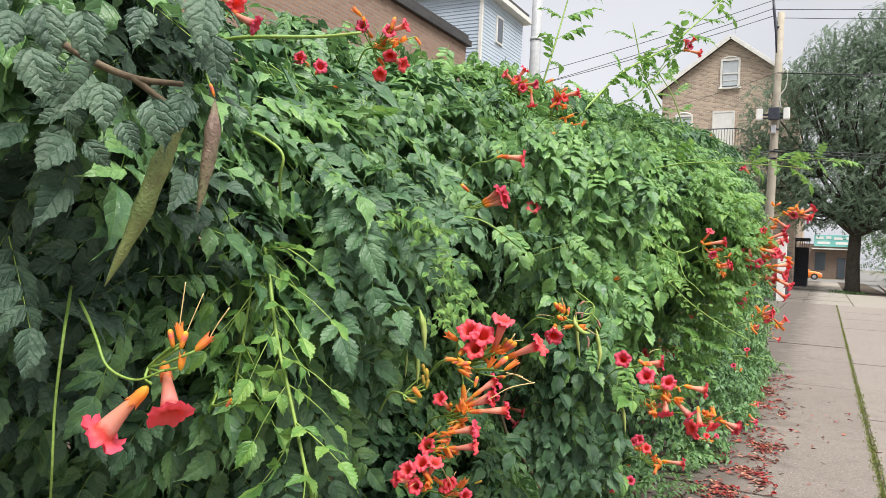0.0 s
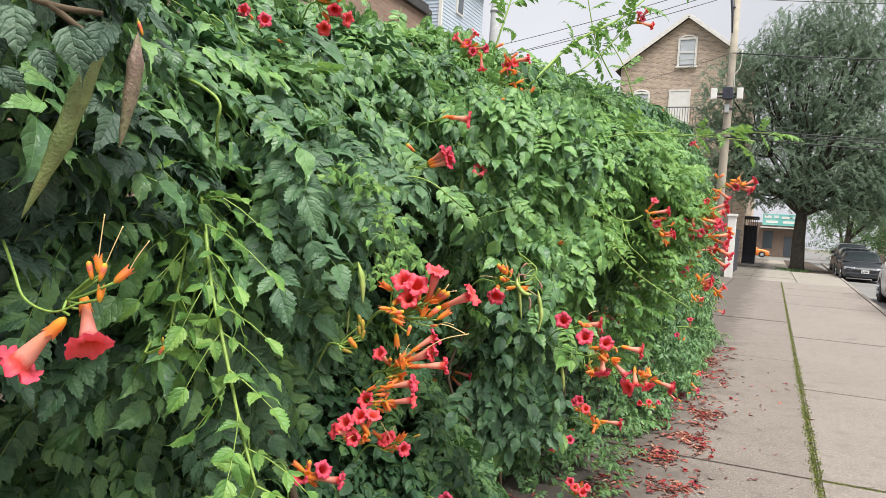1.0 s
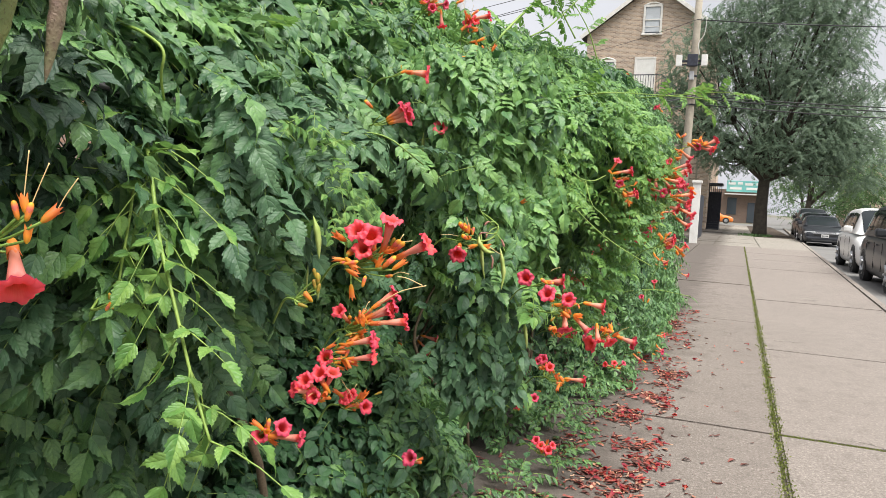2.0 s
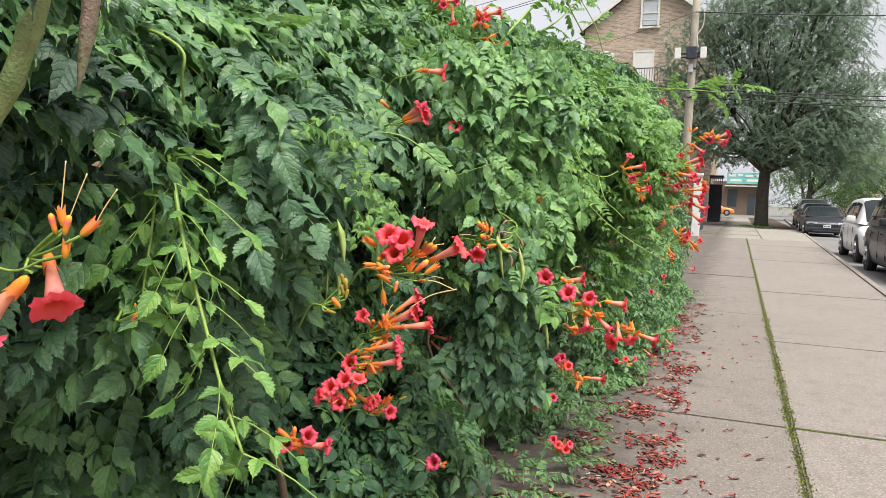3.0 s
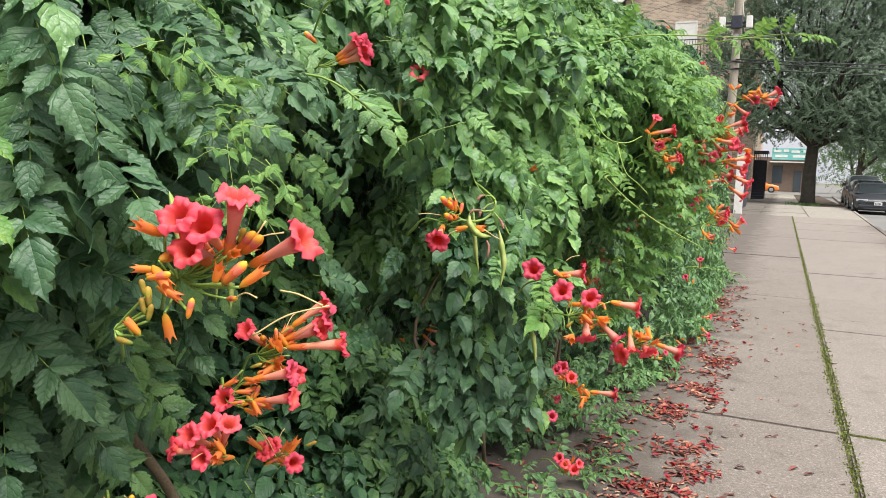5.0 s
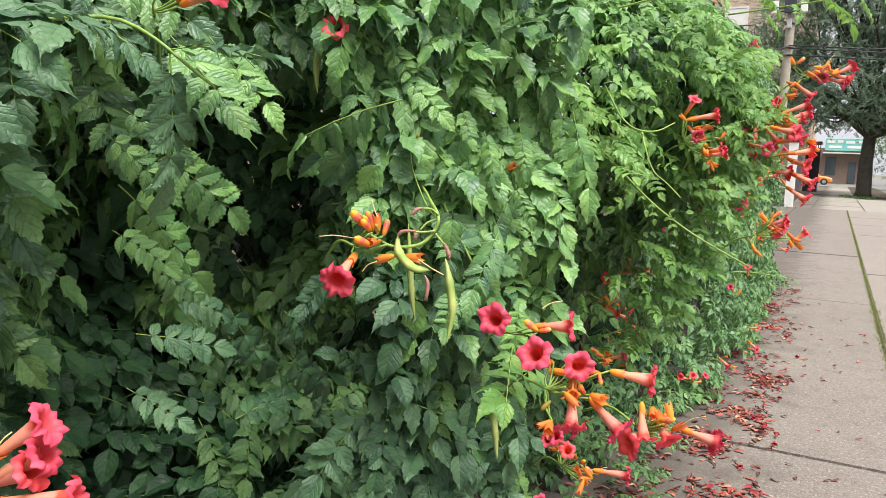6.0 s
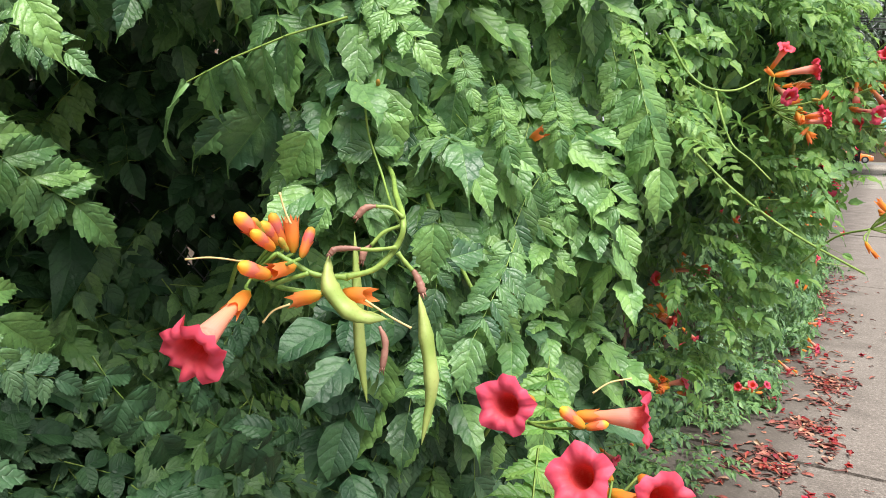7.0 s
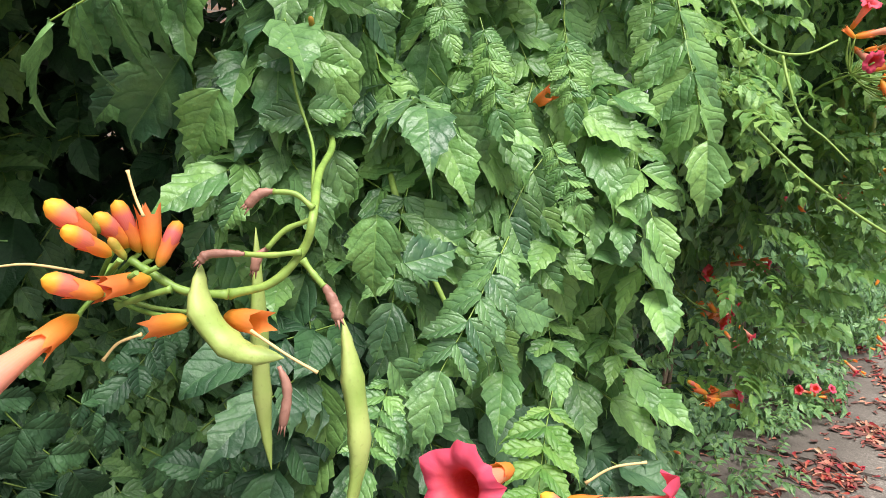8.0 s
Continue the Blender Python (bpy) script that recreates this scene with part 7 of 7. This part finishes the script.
cluster("pod_flower", [("F", (0.430, 1.438, 1.160), (0.408, 1.513, 1.186)), ("C", (0.427, 1.515, 1.202), (0.428, 1.540, 1.203)), ("B", (0.421, 1.489, 1.210), (0.427, 1.515, 1.199)), ("B", (0.419, 1.510, 1.202), (0.419, 1.533, 1.200)), ("B", (0.408, 1.500, 1.244), (0.415, 1.533, 1.212)), ("B", (0.411, 1.513, 1.240), (0.411, 1.532, 1.218)), ("B", (0.410, 1.523, 1.236), (0.409, 1.542, 1.217)), ("B", (0.409, 1.535, 1.242), (0.413, 1.545, 1.214)), ("B", (0.427, 1.497, 1.233), (0.423, 1.527, 1.214)), ("C", (0.415, 1.550, 1.235), (0.419, 1.548, 1.211)), ("B", (0.436, 1.514, 1.228), (0.440, 1.525, 1.210)), ("B", (0.429, 1.558, 1.231), (0.431, 1.543, 1.209)), ("C", (0.424, 1.544, 1.176), (0.447, 1.548, 1.183)), ("C", (0.471, 1.574, 1.180), (0.434, 1.575, 1.178))], 14)
cluster("red_group", [("F", (0.565, 1.621, 1.098), (0.562, 1.686, 1.082)), ("F", (0.662, 1.674, 1.091), (0.612, 1.662, 1.087)), ("B", (0.603, 1.642, 1.098), (0.621, 1.650, 1.083)), ("B", (0.637, 1.659, 1.087), (0.621, 1.650, 1.083))], 15)
cluster("red_group_b", [("F", (0.631, 1.611, 1.062), (0.633, 1.676, 1.030)), ("F", (0.686, 1.639, 1.047), (0.655, 1.690, 1.037)), ("F", (0.775, 1.686, 1.030), (0.719, 1.668, 1.039)), ("F", (0.683, 1.625, 0.963), (0.673, 1.649, 1.004)), ("B", (0.646, 1.608, 0.987), (0.672, 1.627, 1.019)), ("F", (0.742, 1.657, 0.961), (0.700, 1.652, 1.001)), ("C", (0.646, 1.605, 0.966), (0.661, 1.614, 0.973))], 16)
cluster("red_group_c", [("F", (0.753, 1.762, 0.918), (0.744, 1.775, 0.961)), ("F", (0.846, 1.814, 0.917), (0.798, 1.790, 0.936)), ("F", (0.785, 1.780, 0.915), (0.767, 1.796, 0.936)), ("B", (0.778, 1.783, 0.959), (0.777, 1.779, 0.939)), ("C", (0.767, 1.776, 0.959), (0.771, 1.776, 0.939)), ("F", (0.730, 1.749, 0.911), (0.763, 1.804, 0.927)), ("C", (0.787, 1.783, 0.930), (0.777, 1.779, 0.939))], 17)
cluster("low_pair", [("F", (0.288, 1.911, 0.892), (0.319, 1.936, 0.867)), ("F", (0.368, 1.947, 0.833), (0.314, 1.952, 0.836)), ("C", (0.327, 1.922, 0.824), (0.329, 1.926, 0.843)), ("C", (0.348, 1.939, 0.858), (0.323, 1.936, 0.849)), ("F", (0.361, 1.945, 0.849), (0.314, 1.952, 0.841))], 18)
cluster("mid_orange", [("C", (0.380, 2.820, 0.754), (0.414, 2.837, 0.741)), ("C", (0.409, 2.833, 0.733), (0.428, 2.844, 0.734)), ("F", (0.460, 2.864, 0.750), (0.416, 2.861, 0.735)), ("B", (0.469, 2.865, 0.720), (0.429, 2.843, 0.726)), ("B", (0.365, 2.815, 0.769), (0.407, 2.835, 0.748))], 19)
cluster("low_red", [("F", (0.442, 2.458, 0.353), (0.442, 2.508, 0.304)), ("F", (0.471, 2.468, 0.334), (0.452, 2.511, 0.295)), ("F", (0.422, 2.452, 0.372), (0.440, 2.510, 0.335)), ("C", (0.440, 2.460, 0.382), (0.451, 2.462, 0.353)), ("F", (0.488, 2.478, 0.354), (0.452, 2.504, 0.329))], 20)
cluster("low_red_b", [("F", (0.484, 1.978, 0.656), (0.480, 2.027, 0.617)), ("F", (0.463, 1.967, 0.640), (0.465, 2.019, 0.608)), ("F", (0.520, 1.994, 0.666), (0.497, 2.024, 0.628))], 21)
cluster("low_red_c", [("F", (0.534, 2.014, 0.795), (0.539, 2.067, 0.759)), ("F", (0.558, 2.022, 0.768), (0.549, 2.069, 0.734)), ("F", (0.520, 2.007, 0.787), (0.535, 2.054, 0.753)), ("F", (0.668, 2.065, 0.726), (0.603, 2.048, 0.730)), ("C", (0.590, 2.032, 0.737), (0.606, 2.037, 0.717)), ("C", (0.584, 2.027, 0.716), (0.606, 2.037, 0.717))], 22)
cluster("ivy_orange", [("C", (0.124, 3.242, 0.986), (0.150, 3.254, 0.969)), ("C", (0.156, 3.261, 0.997), (0.150, 3.254, 0.969)), ("B", (0.151, 3.253, 0.959), (0.149, 3.255, 0.978))], 23)
cluster("ivy_red", [("C", (0.359, 2.971, 0.901), (0.372, 2.975, 0.882)), ("F", (0.392, 2.992, 0.904), (0.367, 2.996, 0.877)), ("B", (0.409, 3.001, 0.896), (0.377, 2.979, 0.882)), ("C", (0.258, 2.930, 1.014), (0.271, 2.936, 1.001)), ("B", (0.273, 2.942, 1.027), (0.271, 2.936, 1.001))], 24)
cluster("far_ring", [("F", (0.386, 4.320, 0.307), (0.425, 4.395, 0.281)), ("F", (0.441, 4.352, 0.317), (0.437, 4.400, 0.268)), ("F", (0.497, 4.383, 0.318), (0.460, 4.404, 0.285)), ("C", (0.478, 4.367, 0.285), (0.455, 4.355, 0.284))], 25)
cluster("far_a", [("F", (0.623, 2.750, 1.495), (0.596, 2.771, 1.457)), ("F", (0.679, 2.773, 1.453), (0.598, 2.741, 1.438)), ("F", (0.638, 2.744, 1.398), (0.605, 2.776, 1.422)), ("F", (0.707, 2.774, 1.357), (0.660, 2.749, 1.349)), ("F", (0.697, 2.770, 1.366), (0.655, 2.759, 1.356)), ("C", (0.592, 2.728, 1.451), (0.607, 2.734, 1.436)), ("C", (0.665, 2.748, 1.326), (0.675, 2.755, 1.341)), ("C", (0.680, 2.754, 1.310), (0.672, 2.752, 1.330)), ("B", (0.690, 2.770, 1.393), (0.638, 2.744, 1.398)), ("C", (0.700, 2.777, 1.409), (0.690, 2.770, 1.393))], 26)
cluster("far_b", [("F", (0.744, 3.117, 1.399), (0.739, 3.123, 1.463)), ("F", (0.801, 3.147, 1.401), (0.762, 3.133, 1.449)), ("F", (0.836, 3.165, 1.406), (0.814, 3.173, 1.466)), ("F", (0.703, 3.099, 1.420), (0.721, 3.156, 1.440)), ("F", (0.790, 3.157, 1.521), (0.805, 3.206, 1.493)), ("C", (0.768, 3.142, 1.497), (0.793, 3.153, 1.481)), ("C", (0.755, 3.118, 1.367), (0.761, 3.124, 1.385)), ("B", (0.739, 3.123, 1.461), (0.745, 3.129, 1.479)), ("F", (0.793, 3.140, 1.380), (0.773, 3.166, 1.401))], 27)
cluster("far_b2", [("F", (0.885, 3.111, 1.486), (0.808, 3.068, 1.456)), ("F", (0.878, 3.110, 1.507), (0.806, 3.075, 1.477)), ("F", (0.885, 3.117, 1.531), (0.835, 3.097, 1.570)), ("F", (0.869, 3.100, 1.469), (0.816, 3.082, 1.447)), ("B", (0.838, 3.097, 1.562), (0.814, 3.087, 1.573)), ("C", (0.830, 3.081, 1.467), (0.808, 3.068, 1.458)), ("F", (0.877, 3.096, 1.406), (0.849, 3.106, 1.418)), ("C", (0.905, 3.109, 1.398), (0.882, 3.098, 1.404))], 28)
cluster("far_c", [("F", (0.905, 3.135, 1.587), (0.917, 3.195, 1.614)), ("F", (0.979, 3.172, 1.584), (0.922, 3.157, 1.602)), ("F", (0.983, 3.179, 1.624), (0.929, 3.148, 1.594)), ("B", (0.857, 3.118, 1.643), (0.829, 3.100, 1.615)), ("C", (0.885, 3.127, 1.606), (0.904, 3.136, 1.598)), ("F", (0.967, 3.165, 1.575), (0.928, 3.169, 1.585)), ("B", (0.917, 3.146, 1.628), (0.926, 3.148, 1.604))], 29)
cluster("far_d", [("F", (0.607, 4.410, 1.230), (0.618, 4.466, 1.189)), ("F", (0.724, 4.477, 1.289), (0.644, 4.435, 1.280)), ("F", (0.749, 4.507, 1.419), (0.714, 4.507, 1.383)), ("F", (0.741, 4.496, 1.365), (0.704, 4.499, 1.364)), ("C", (0.567, 4.376, 1.134), (0.577, 4.385, 1.161)), ("C", (0.623, 4.412, 1.190), (0.608, 4.408, 1.217)), ("C", (0.697, 4.467, 1.315), (0.675, 4.452, 1.292)), ("F", (0.703, 4.480, 1.391), (0.678, 4.498, 1.369))], 30)
cluster("far_e", [("F", (0.866, 2.759, 1.177), (0.827, 2.763, 1.177)), ("F", (0.851, 2.749, 1.154), (0.828, 2.762, 1.171)), ("F", (0.868, 2.763, 1.192), (0.835, 2.755, 1.181)), ("C", (0.806, 2.733, 1.205), (0.824, 2.739, 1.185)), ("B", (0.853, 2.758, 1.214), (0.828, 2.742, 1.191)), ("C", (0.834, 2.746, 1.194), (0.829, 2.741, 1.179)), ("C", (0.900, 2.772, 1.141), (0.879, 2.762, 1.147)), ("F", (0.915, 2.783, 1.164), (0.892, 2.780, 1.144)), ("C", (0.803, 2.719, 1.111), (0.792, 2.716, 1.129)), ("C", (0.815, 2.723, 1.100), (0.803, 2.719, 1.114))], 31)
cluster("far_f", [("F", (0.531, 4.765, 0.705), (0.545, 4.811, 0.665)), ("F", (0.605, 4.808, 0.813), (0.605, 4.846, 0.756)), ("C", (0.581, 4.785, 0.689), (0.567, 4.775, 0.653)), ("C", (0.644, 4.842, 0.974), (0.630, 4.832, 0.938))], 32)
cluster("mid_rust", [("C", (0.242, 3.392, 1.643), (0.232, 3.384, 1.617)), ("C", (0.217, 3.382, 1.655), (0.231, 3.385, 1.630)), ("B", (0.255, 3.396, 1.630), (0.244, 3.390, 1.617))], 33)
cluster("ring_far", [("C", (0.213, 3.968, 1.126), (0.237, 3.977, 1.112)), ("F", (0.267, 3.995, 1.158), (0.236, 4.009, 1.110)), ("C", (0.384, 4.038, 1.086), (0.357, 4.024, 1.070)), ("F", (0.316, 4.005, 1.053), (0.282, 4.024, 1.066))], 34)
cluster("top_a", [("F", (-0.083, 1.004, 1.809), (-0.096, 1.054, 1.804)), ("F", (-0.038, 1.028, 1.791), (-0.077, 1.064, 1.785)), ("C", (0.003, 1.049, 1.745), (-0.015, 1.040, 1.742)), ("C", (-0.050, 1.021, 1.746), (-0.038, 1.028, 1.734))], 35)
cluster("top_b", [("F", (0.130, 0.946, 1.847), (0.125, 0.988, 1.839)), ("F", (0.185, 0.974, 1.839), (0.148, 1.011, 1.827)), ("F", (0.217, 0.991, 1.852), (0.180, 0.983, 1.841)), ("F", (0.187, 0.976, 1.783), (0.160, 1.018, 1.815)), ("F", (0.215, 0.990, 1.766), (0.182, 0.995, 1.782)), ("F", (0.169, 0.966, 1.742), (0.150, 1.013, 1.776)), ("C", (0.113, 0.937, 1.883), (0.130, 0.946, 1.866)), ("B", (0.194, 0.979, 1.869), (0.185, 0.974, 1.832)), ("B", (0.246, 1.006, 1.811), (0.234, 1.000, 1.828))], 36)
cluster("top_c", [("F", (0.085, 1.840, 1.954), (0.115, 1.879, 1.924)), ("F", (0.145, 1.872, 1.972), (0.110, 1.865, 1.931)), ("F", (0.179, 1.890, 1.923), (0.124, 1.906, 1.929)), ("F", (0.169, 1.884, 1.852), (0.163, 1.881, 1.912)), ("F", (0.121, 1.860, 1.938), (0.112, 1.911, 1.922)), ("B", (0.228, 1.915, 1.944), (0.180, 1.890, 1.913)), ("F", (0.139, 1.869, 1.911), (0.116, 1.902, 1.901))], 37)
cluster("top_d", [("F", (0.219, 2.063, 1.915), (0.180, 2.088, 1.907)), ("F", (0.261, 2.086, 1.931), (0.190, 2.060, 1.916)), ("C", (0.177, 2.042, 1.878), (0.194, 2.050, 1.898)), ("B", (0.226, 2.067, 1.949), (0.193, 2.050, 1.918)), ("F", (0.193, 2.050, 1.902), (0.178, 2.098, 1.889)), ("C", (0.173, 2.039, 1.780), (0.198, 2.053, 1.791)), ("C", (0.283, 2.097, 1.835), (0.267, 2.088, 1.805)), ("C", (0.224, 2.066, 1.783), (0.198, 2.053, 1.791))], 38)
cluster("sky_spray", [("F", (0.344, 3.610, 2.520), (0.332, 3.638, 2.481)), ("F", (0.412, 3.646, 2.456), (0.327, 3.602, 2.472)), ("F", (0.383, 3.630, 2.534), (0.342, 3.632, 2.487)), ("B", (0.395, 3.637, 2.543), (0.358, 3.618, 2.482)), ("F", (0.363, 3.620, 2.491), (0.331, 3.649, 2.478))], 39)
cluster("top_left", [("F", (0.241, 0.500, 1.707), (0.205, 0.482, 1.727)), ("F", (0.213, 0.485, 1.736), (0.166, 0.484, 1.759)), ("B", (0.368, 0.284, 1.561), (0.372, 0.286, 1.549))], 40)
cluster("far_top", [("F", (0.412, 6.072, 2.153), (0.454, 6.107, 2.100)), ("C", (0.153, 5.988, 2.408), (0.195, 6.003, 2.383)), ("F", (0.392, 6.063, 2.139), (0.439, 6.114, 2.123))], 41)


# ---- fence inside the vine, woody stems, litter ----
fence = thing("chain_link_fence", (-0.50, 0, 0), "galvanised chain-link fence swallowed by the vine", "fence")
bm = bmesh.new()
for k in range(64):
    y0 = -0.8 + k * 0.0636
    for s in (1, -1):
        a, b = (0, y0, 0.05), (0.004 * s, y0 + s * 1.5, 1.55)
        a, b = Vector(a), Vector(b)
        lo, hi = -0.8, 3.2
        t1 = 1.0
        if b.y > hi:
            t1 = (hi - a.y) / (b.y - a.y)
        if b.y < lo:
            t1 = (lo - a.y) / (b.y - a.y)
        if t1 > 0.02:
            sweep(bm, [a, a.lerp(b, t1)], 0.0016, 4)
part("wire_mesh", bm, M_STEEL, fence)
for y in (-0.6, 2.0, 4.6, 7.2, 9.8):
    bm = bmesh.new()
    sweep(bm, [(0, y, -0.1), (0, y, 1.6)], 0.028, 10)
    part("fence_post", bm, M_STEEL, fence)
bm = bmesh.new()
sweep(bm, [(0, -0.8, 1.56), (0, 10, 1.56)], 0.018, 8)
part("top_rail", bm, M_STEEL, fence)

rng = random.Random(77)
for k in range(34):
    y = rng.uniform(0.5, 9.8)
    x = rng.uniform(-0.35, -0.05)
    h = rng.uniform(0.6, 1.4)
    bm = bmesh.new()
    sweep(bm, smooth_line([(x, y, -0.03), (x + rng.uniform(-.08, .12), y + rng.uniform(-.15, .15), h * 0.35), (x + rng.uniform(-.1, .1), y + rng.uniform(-.25, .25), h * 0.7), (x + rng.uniform(-.1, .15), y + rng.uniform(-.4, .4), h)], 5),
          list(np.linspace(rng.uniform(.008, .018), 0.004, 16)), 7)
    part("woody_stem", bm, M_WOODSTEM, vine)

# moss in the long joint
moss = []
blade = Shape()
blade.grid([[(-0.25, 0, 0), (0.25, 0, 0)], [(-0.18, 0.6, 0.1), (0.18, 0.6, 0.1)], [(0, 1, 0.35), (0, 1, 0.35)]], [[(0, 0), (1, 0)], [(0, .5), (1, .5)], [(0, 1), (1, 1)]])
while len(moss) < 15000:
    y = 1.0 + 29 * rng.random() ** 2.2
    dens = 0.55 + 0.6 * noise.noise(Vector((y * 2.3, 0.5, 0)))
    if rng.random() > dens + 0.25:
        continue
    wide = (0.015 + 0.009 * noise.noise(Vector((y * 3.1, 9, 0)))) * (1.2 if y < 9 else 0.8)
    x = MOSS_X + rng.gauss(0, wide)
    moss.append((0, frame_of((x, y, 0.0 - 0.012 * (abs(x - MOSS_X) < 0.01)), (rng.gauss(0, 1), rng.gauss(0, 1), rng.uniform(0.3, 1.6)), (rng.gauss(0, 1), rng.gauss(0, 1), 0.4), rng.uniform(0.006, 0.015))))
for k in range(1500):
    x = MOSS_X + rng.random() ** 1.6 * 1.7
    moss.append((0, frame_of((x, 4.42 + rng.gauss(0, .008), -0.004), (rng.gauss(0, 1), rng.gauss(0, 1), rng.uniform(0.3, 1.2)), (rng.gauss(0, 1), rng.gauss(0, 1), 0.4), rng.uniform(0.005, 0.011))))
tagged(part("moss", scatter_mesh("moss", [blade], moss, [M_MOSS], False)), "green moss tufts growing in the pavement joint", "moss", kind="stuff")

# fallen flowers: fresh red ones singly, withered ones as a scatter
def curled_petal(seed):
    """A crumpled, half-rolled piece of a fallen trumpet."""
    r = random.Random(seed)
    s = Shape()
    rows, uvs = [], []
    roll, bend = r.uniform(0.8, 3.6), r.uniform(-0.35, 0.35)
    for i in range(5):
        t = i / 4
        w = (0.10 + 0.20 * t ** 0.8) * r.uniform(0.75, 1.2) * (0.6 if i == 4 else 1.0)
        row = []
        for j in range(4):
            a = (j / 3 - 0.5) * roll
            rr = w / max(roll * 0.5, 0.6)
            row.append((rr * math.sin(a) + bend * t * t, t + r.uniform(-.05, .05), rr * (1 - math.cos(a)) + 0.05 * math.sin(5 * t + seed) + r.uniform(0, .05)))
        rows.append(row)
        uvs.append([(j / 3, t) for j in range(4)])
    s.grid(rows, uvs)
    return s


PETALS = [curled_petal(k) for k in range(6)]



def litter_place(rng, spread):
    while True:
        y = 1.7 + 8.0 * rng.random() ** 1.9
        edge = 0.80 + 0.12 * noise.noise(Vector((y * 1.7, 0, 7))) - 0.02 * max(0.0, y - 4)
        x = edge - abs(rng.gauss(0, spread))
        if rng.random() < 0.007:
            return edge + abs(rng.gauss(0, 0.25)), y
        if rng.random() < 0.02 + 0.9 * max(0.0, noise.noise(Vector((x * 5.0, y * 3.6, 2.0))) + 0.14) * (1.0 if x < edge - 0.12 else 0.6):
            return x, y


dead = []
for k in range(3000):
    x, y = litter_place(rng, 0.36)
    a = rng.uniform(0, 6.28)
    dead.append((rng.randrange(6), frame_of((x, y, 0.004), (math.cos(a), math.sin(a), rng.uniform(-.04, .12)), (rng.gauss(0, .25), rng.gauss(0, .25), 1), rng.uniform(0.02, 0.055))))
tagged(part("withered_petals", scatter_mesh("withered_petals", PETALS, dead, [M_LITTER])), "brown withered petals and leaves littering the pavement edge", "petals", kind="stuff")
red = []
for k in range(420):
    x, y = litter_place(rng, 0.26)
    a = rng.uniform(0, 6.28)
    red.append((rng.randrange(6), frame_of((x, y, 0.010), (math.cos(a), math.sin(a), rng.uniform(-.1, .3)), (rng.gauss(0, .3), rng.gauss(0, .3), 1), rng.uniform(0.022, 0.052))))
tagged(part("red_petals", scatter_mesh("red_petals", PETALS, red, [M_FALLEN])), "fallen red petals scattered at the pavement edge", "petals", kind="stuff")
FALLEN = [shape_mesh("fallen_flower", flower_shape(k + 30, 10), [M_FALLEN, M_LITTER]) for k in range(4)] + [shape_mesh("fallen_flower", flower_shape(k + 40, 10), [M_LITTER, M_LITTER]) for k in range(2)]
for k in range(150):
    x, y = litter_place(rng, 0.18)
    x += 0.06
    a = rng.uniform(0, 6.28)
    ob = tagged(new("fallen_flower", FALLEN[k % 6]), "fallen red trumpet flower lying on the pavement" if k % 6 < 4 else "withered brown trumpet flower lying on the pavement", "flower", "fallen flowers")
    ob.matrix_basis = Matrix([list(r) for r in frame_of((x, y, 0.014), (math.cos(a), math.sin(a), 0.02), (0, 0, 1), 1.0)]) @ Matrix.Diagonal((rng.uniform(.04, .055), rng.uniform(.045, .06), 0.03, 1))

# small plants at the foot of the vine and round the street tree
SPRIG = [compound_leaf(3, 0.10, False, lr) for _ in range(4)]
low = []
for k in range(420):
    y = rng.uniform(2.2, 10.6)
    x = 0.42 + 0.1 * noise.noise(Vector((y * 2, 1, 1))) - abs(rng.gauss(0, 0.18))
    a = rng.uniform(0, 6.28)
    low.append((rng.randrange(4), frame_of((x, y, rng.uniform(0.0, 0.16)), (math.cos(a) + .5, math.sin(a), rng.uniform(-.1, 1.0)), (0, 0, 1), rng.uniform(0.6, 1.2))))
tagged(part("ground_sprigs", scatter_mesh("ground_sprigs", SPRIG, low, [M_LEAF, M_STEM])), "small green sprigs at the foot of the vine", "plants", kind="stuff")
grass = []
for k in range(600):
    r, a = abs(rng.gauss(0, 0.42)) + 0.25, rng.uniform(0, 6.28)
    grass.append((0, frame_of((2.2 + r * math.cos(a) * 0.8, 45.6 + r * math.sin(a) * 1.6, -0.01), (rng.gauss(0, .6), rng.gauss(0, .6), 1), (rng.gauss(0, 1), rng.gauss(0, 1), 0), rng.uniform(0.06, 0.16))))
tagged(part("grass_tufts", scatter_mesh("grass_tufts", [blade], grass, [M_TREE2], False)), "unmown green grass round the street tree", "grass", kind="stuff")
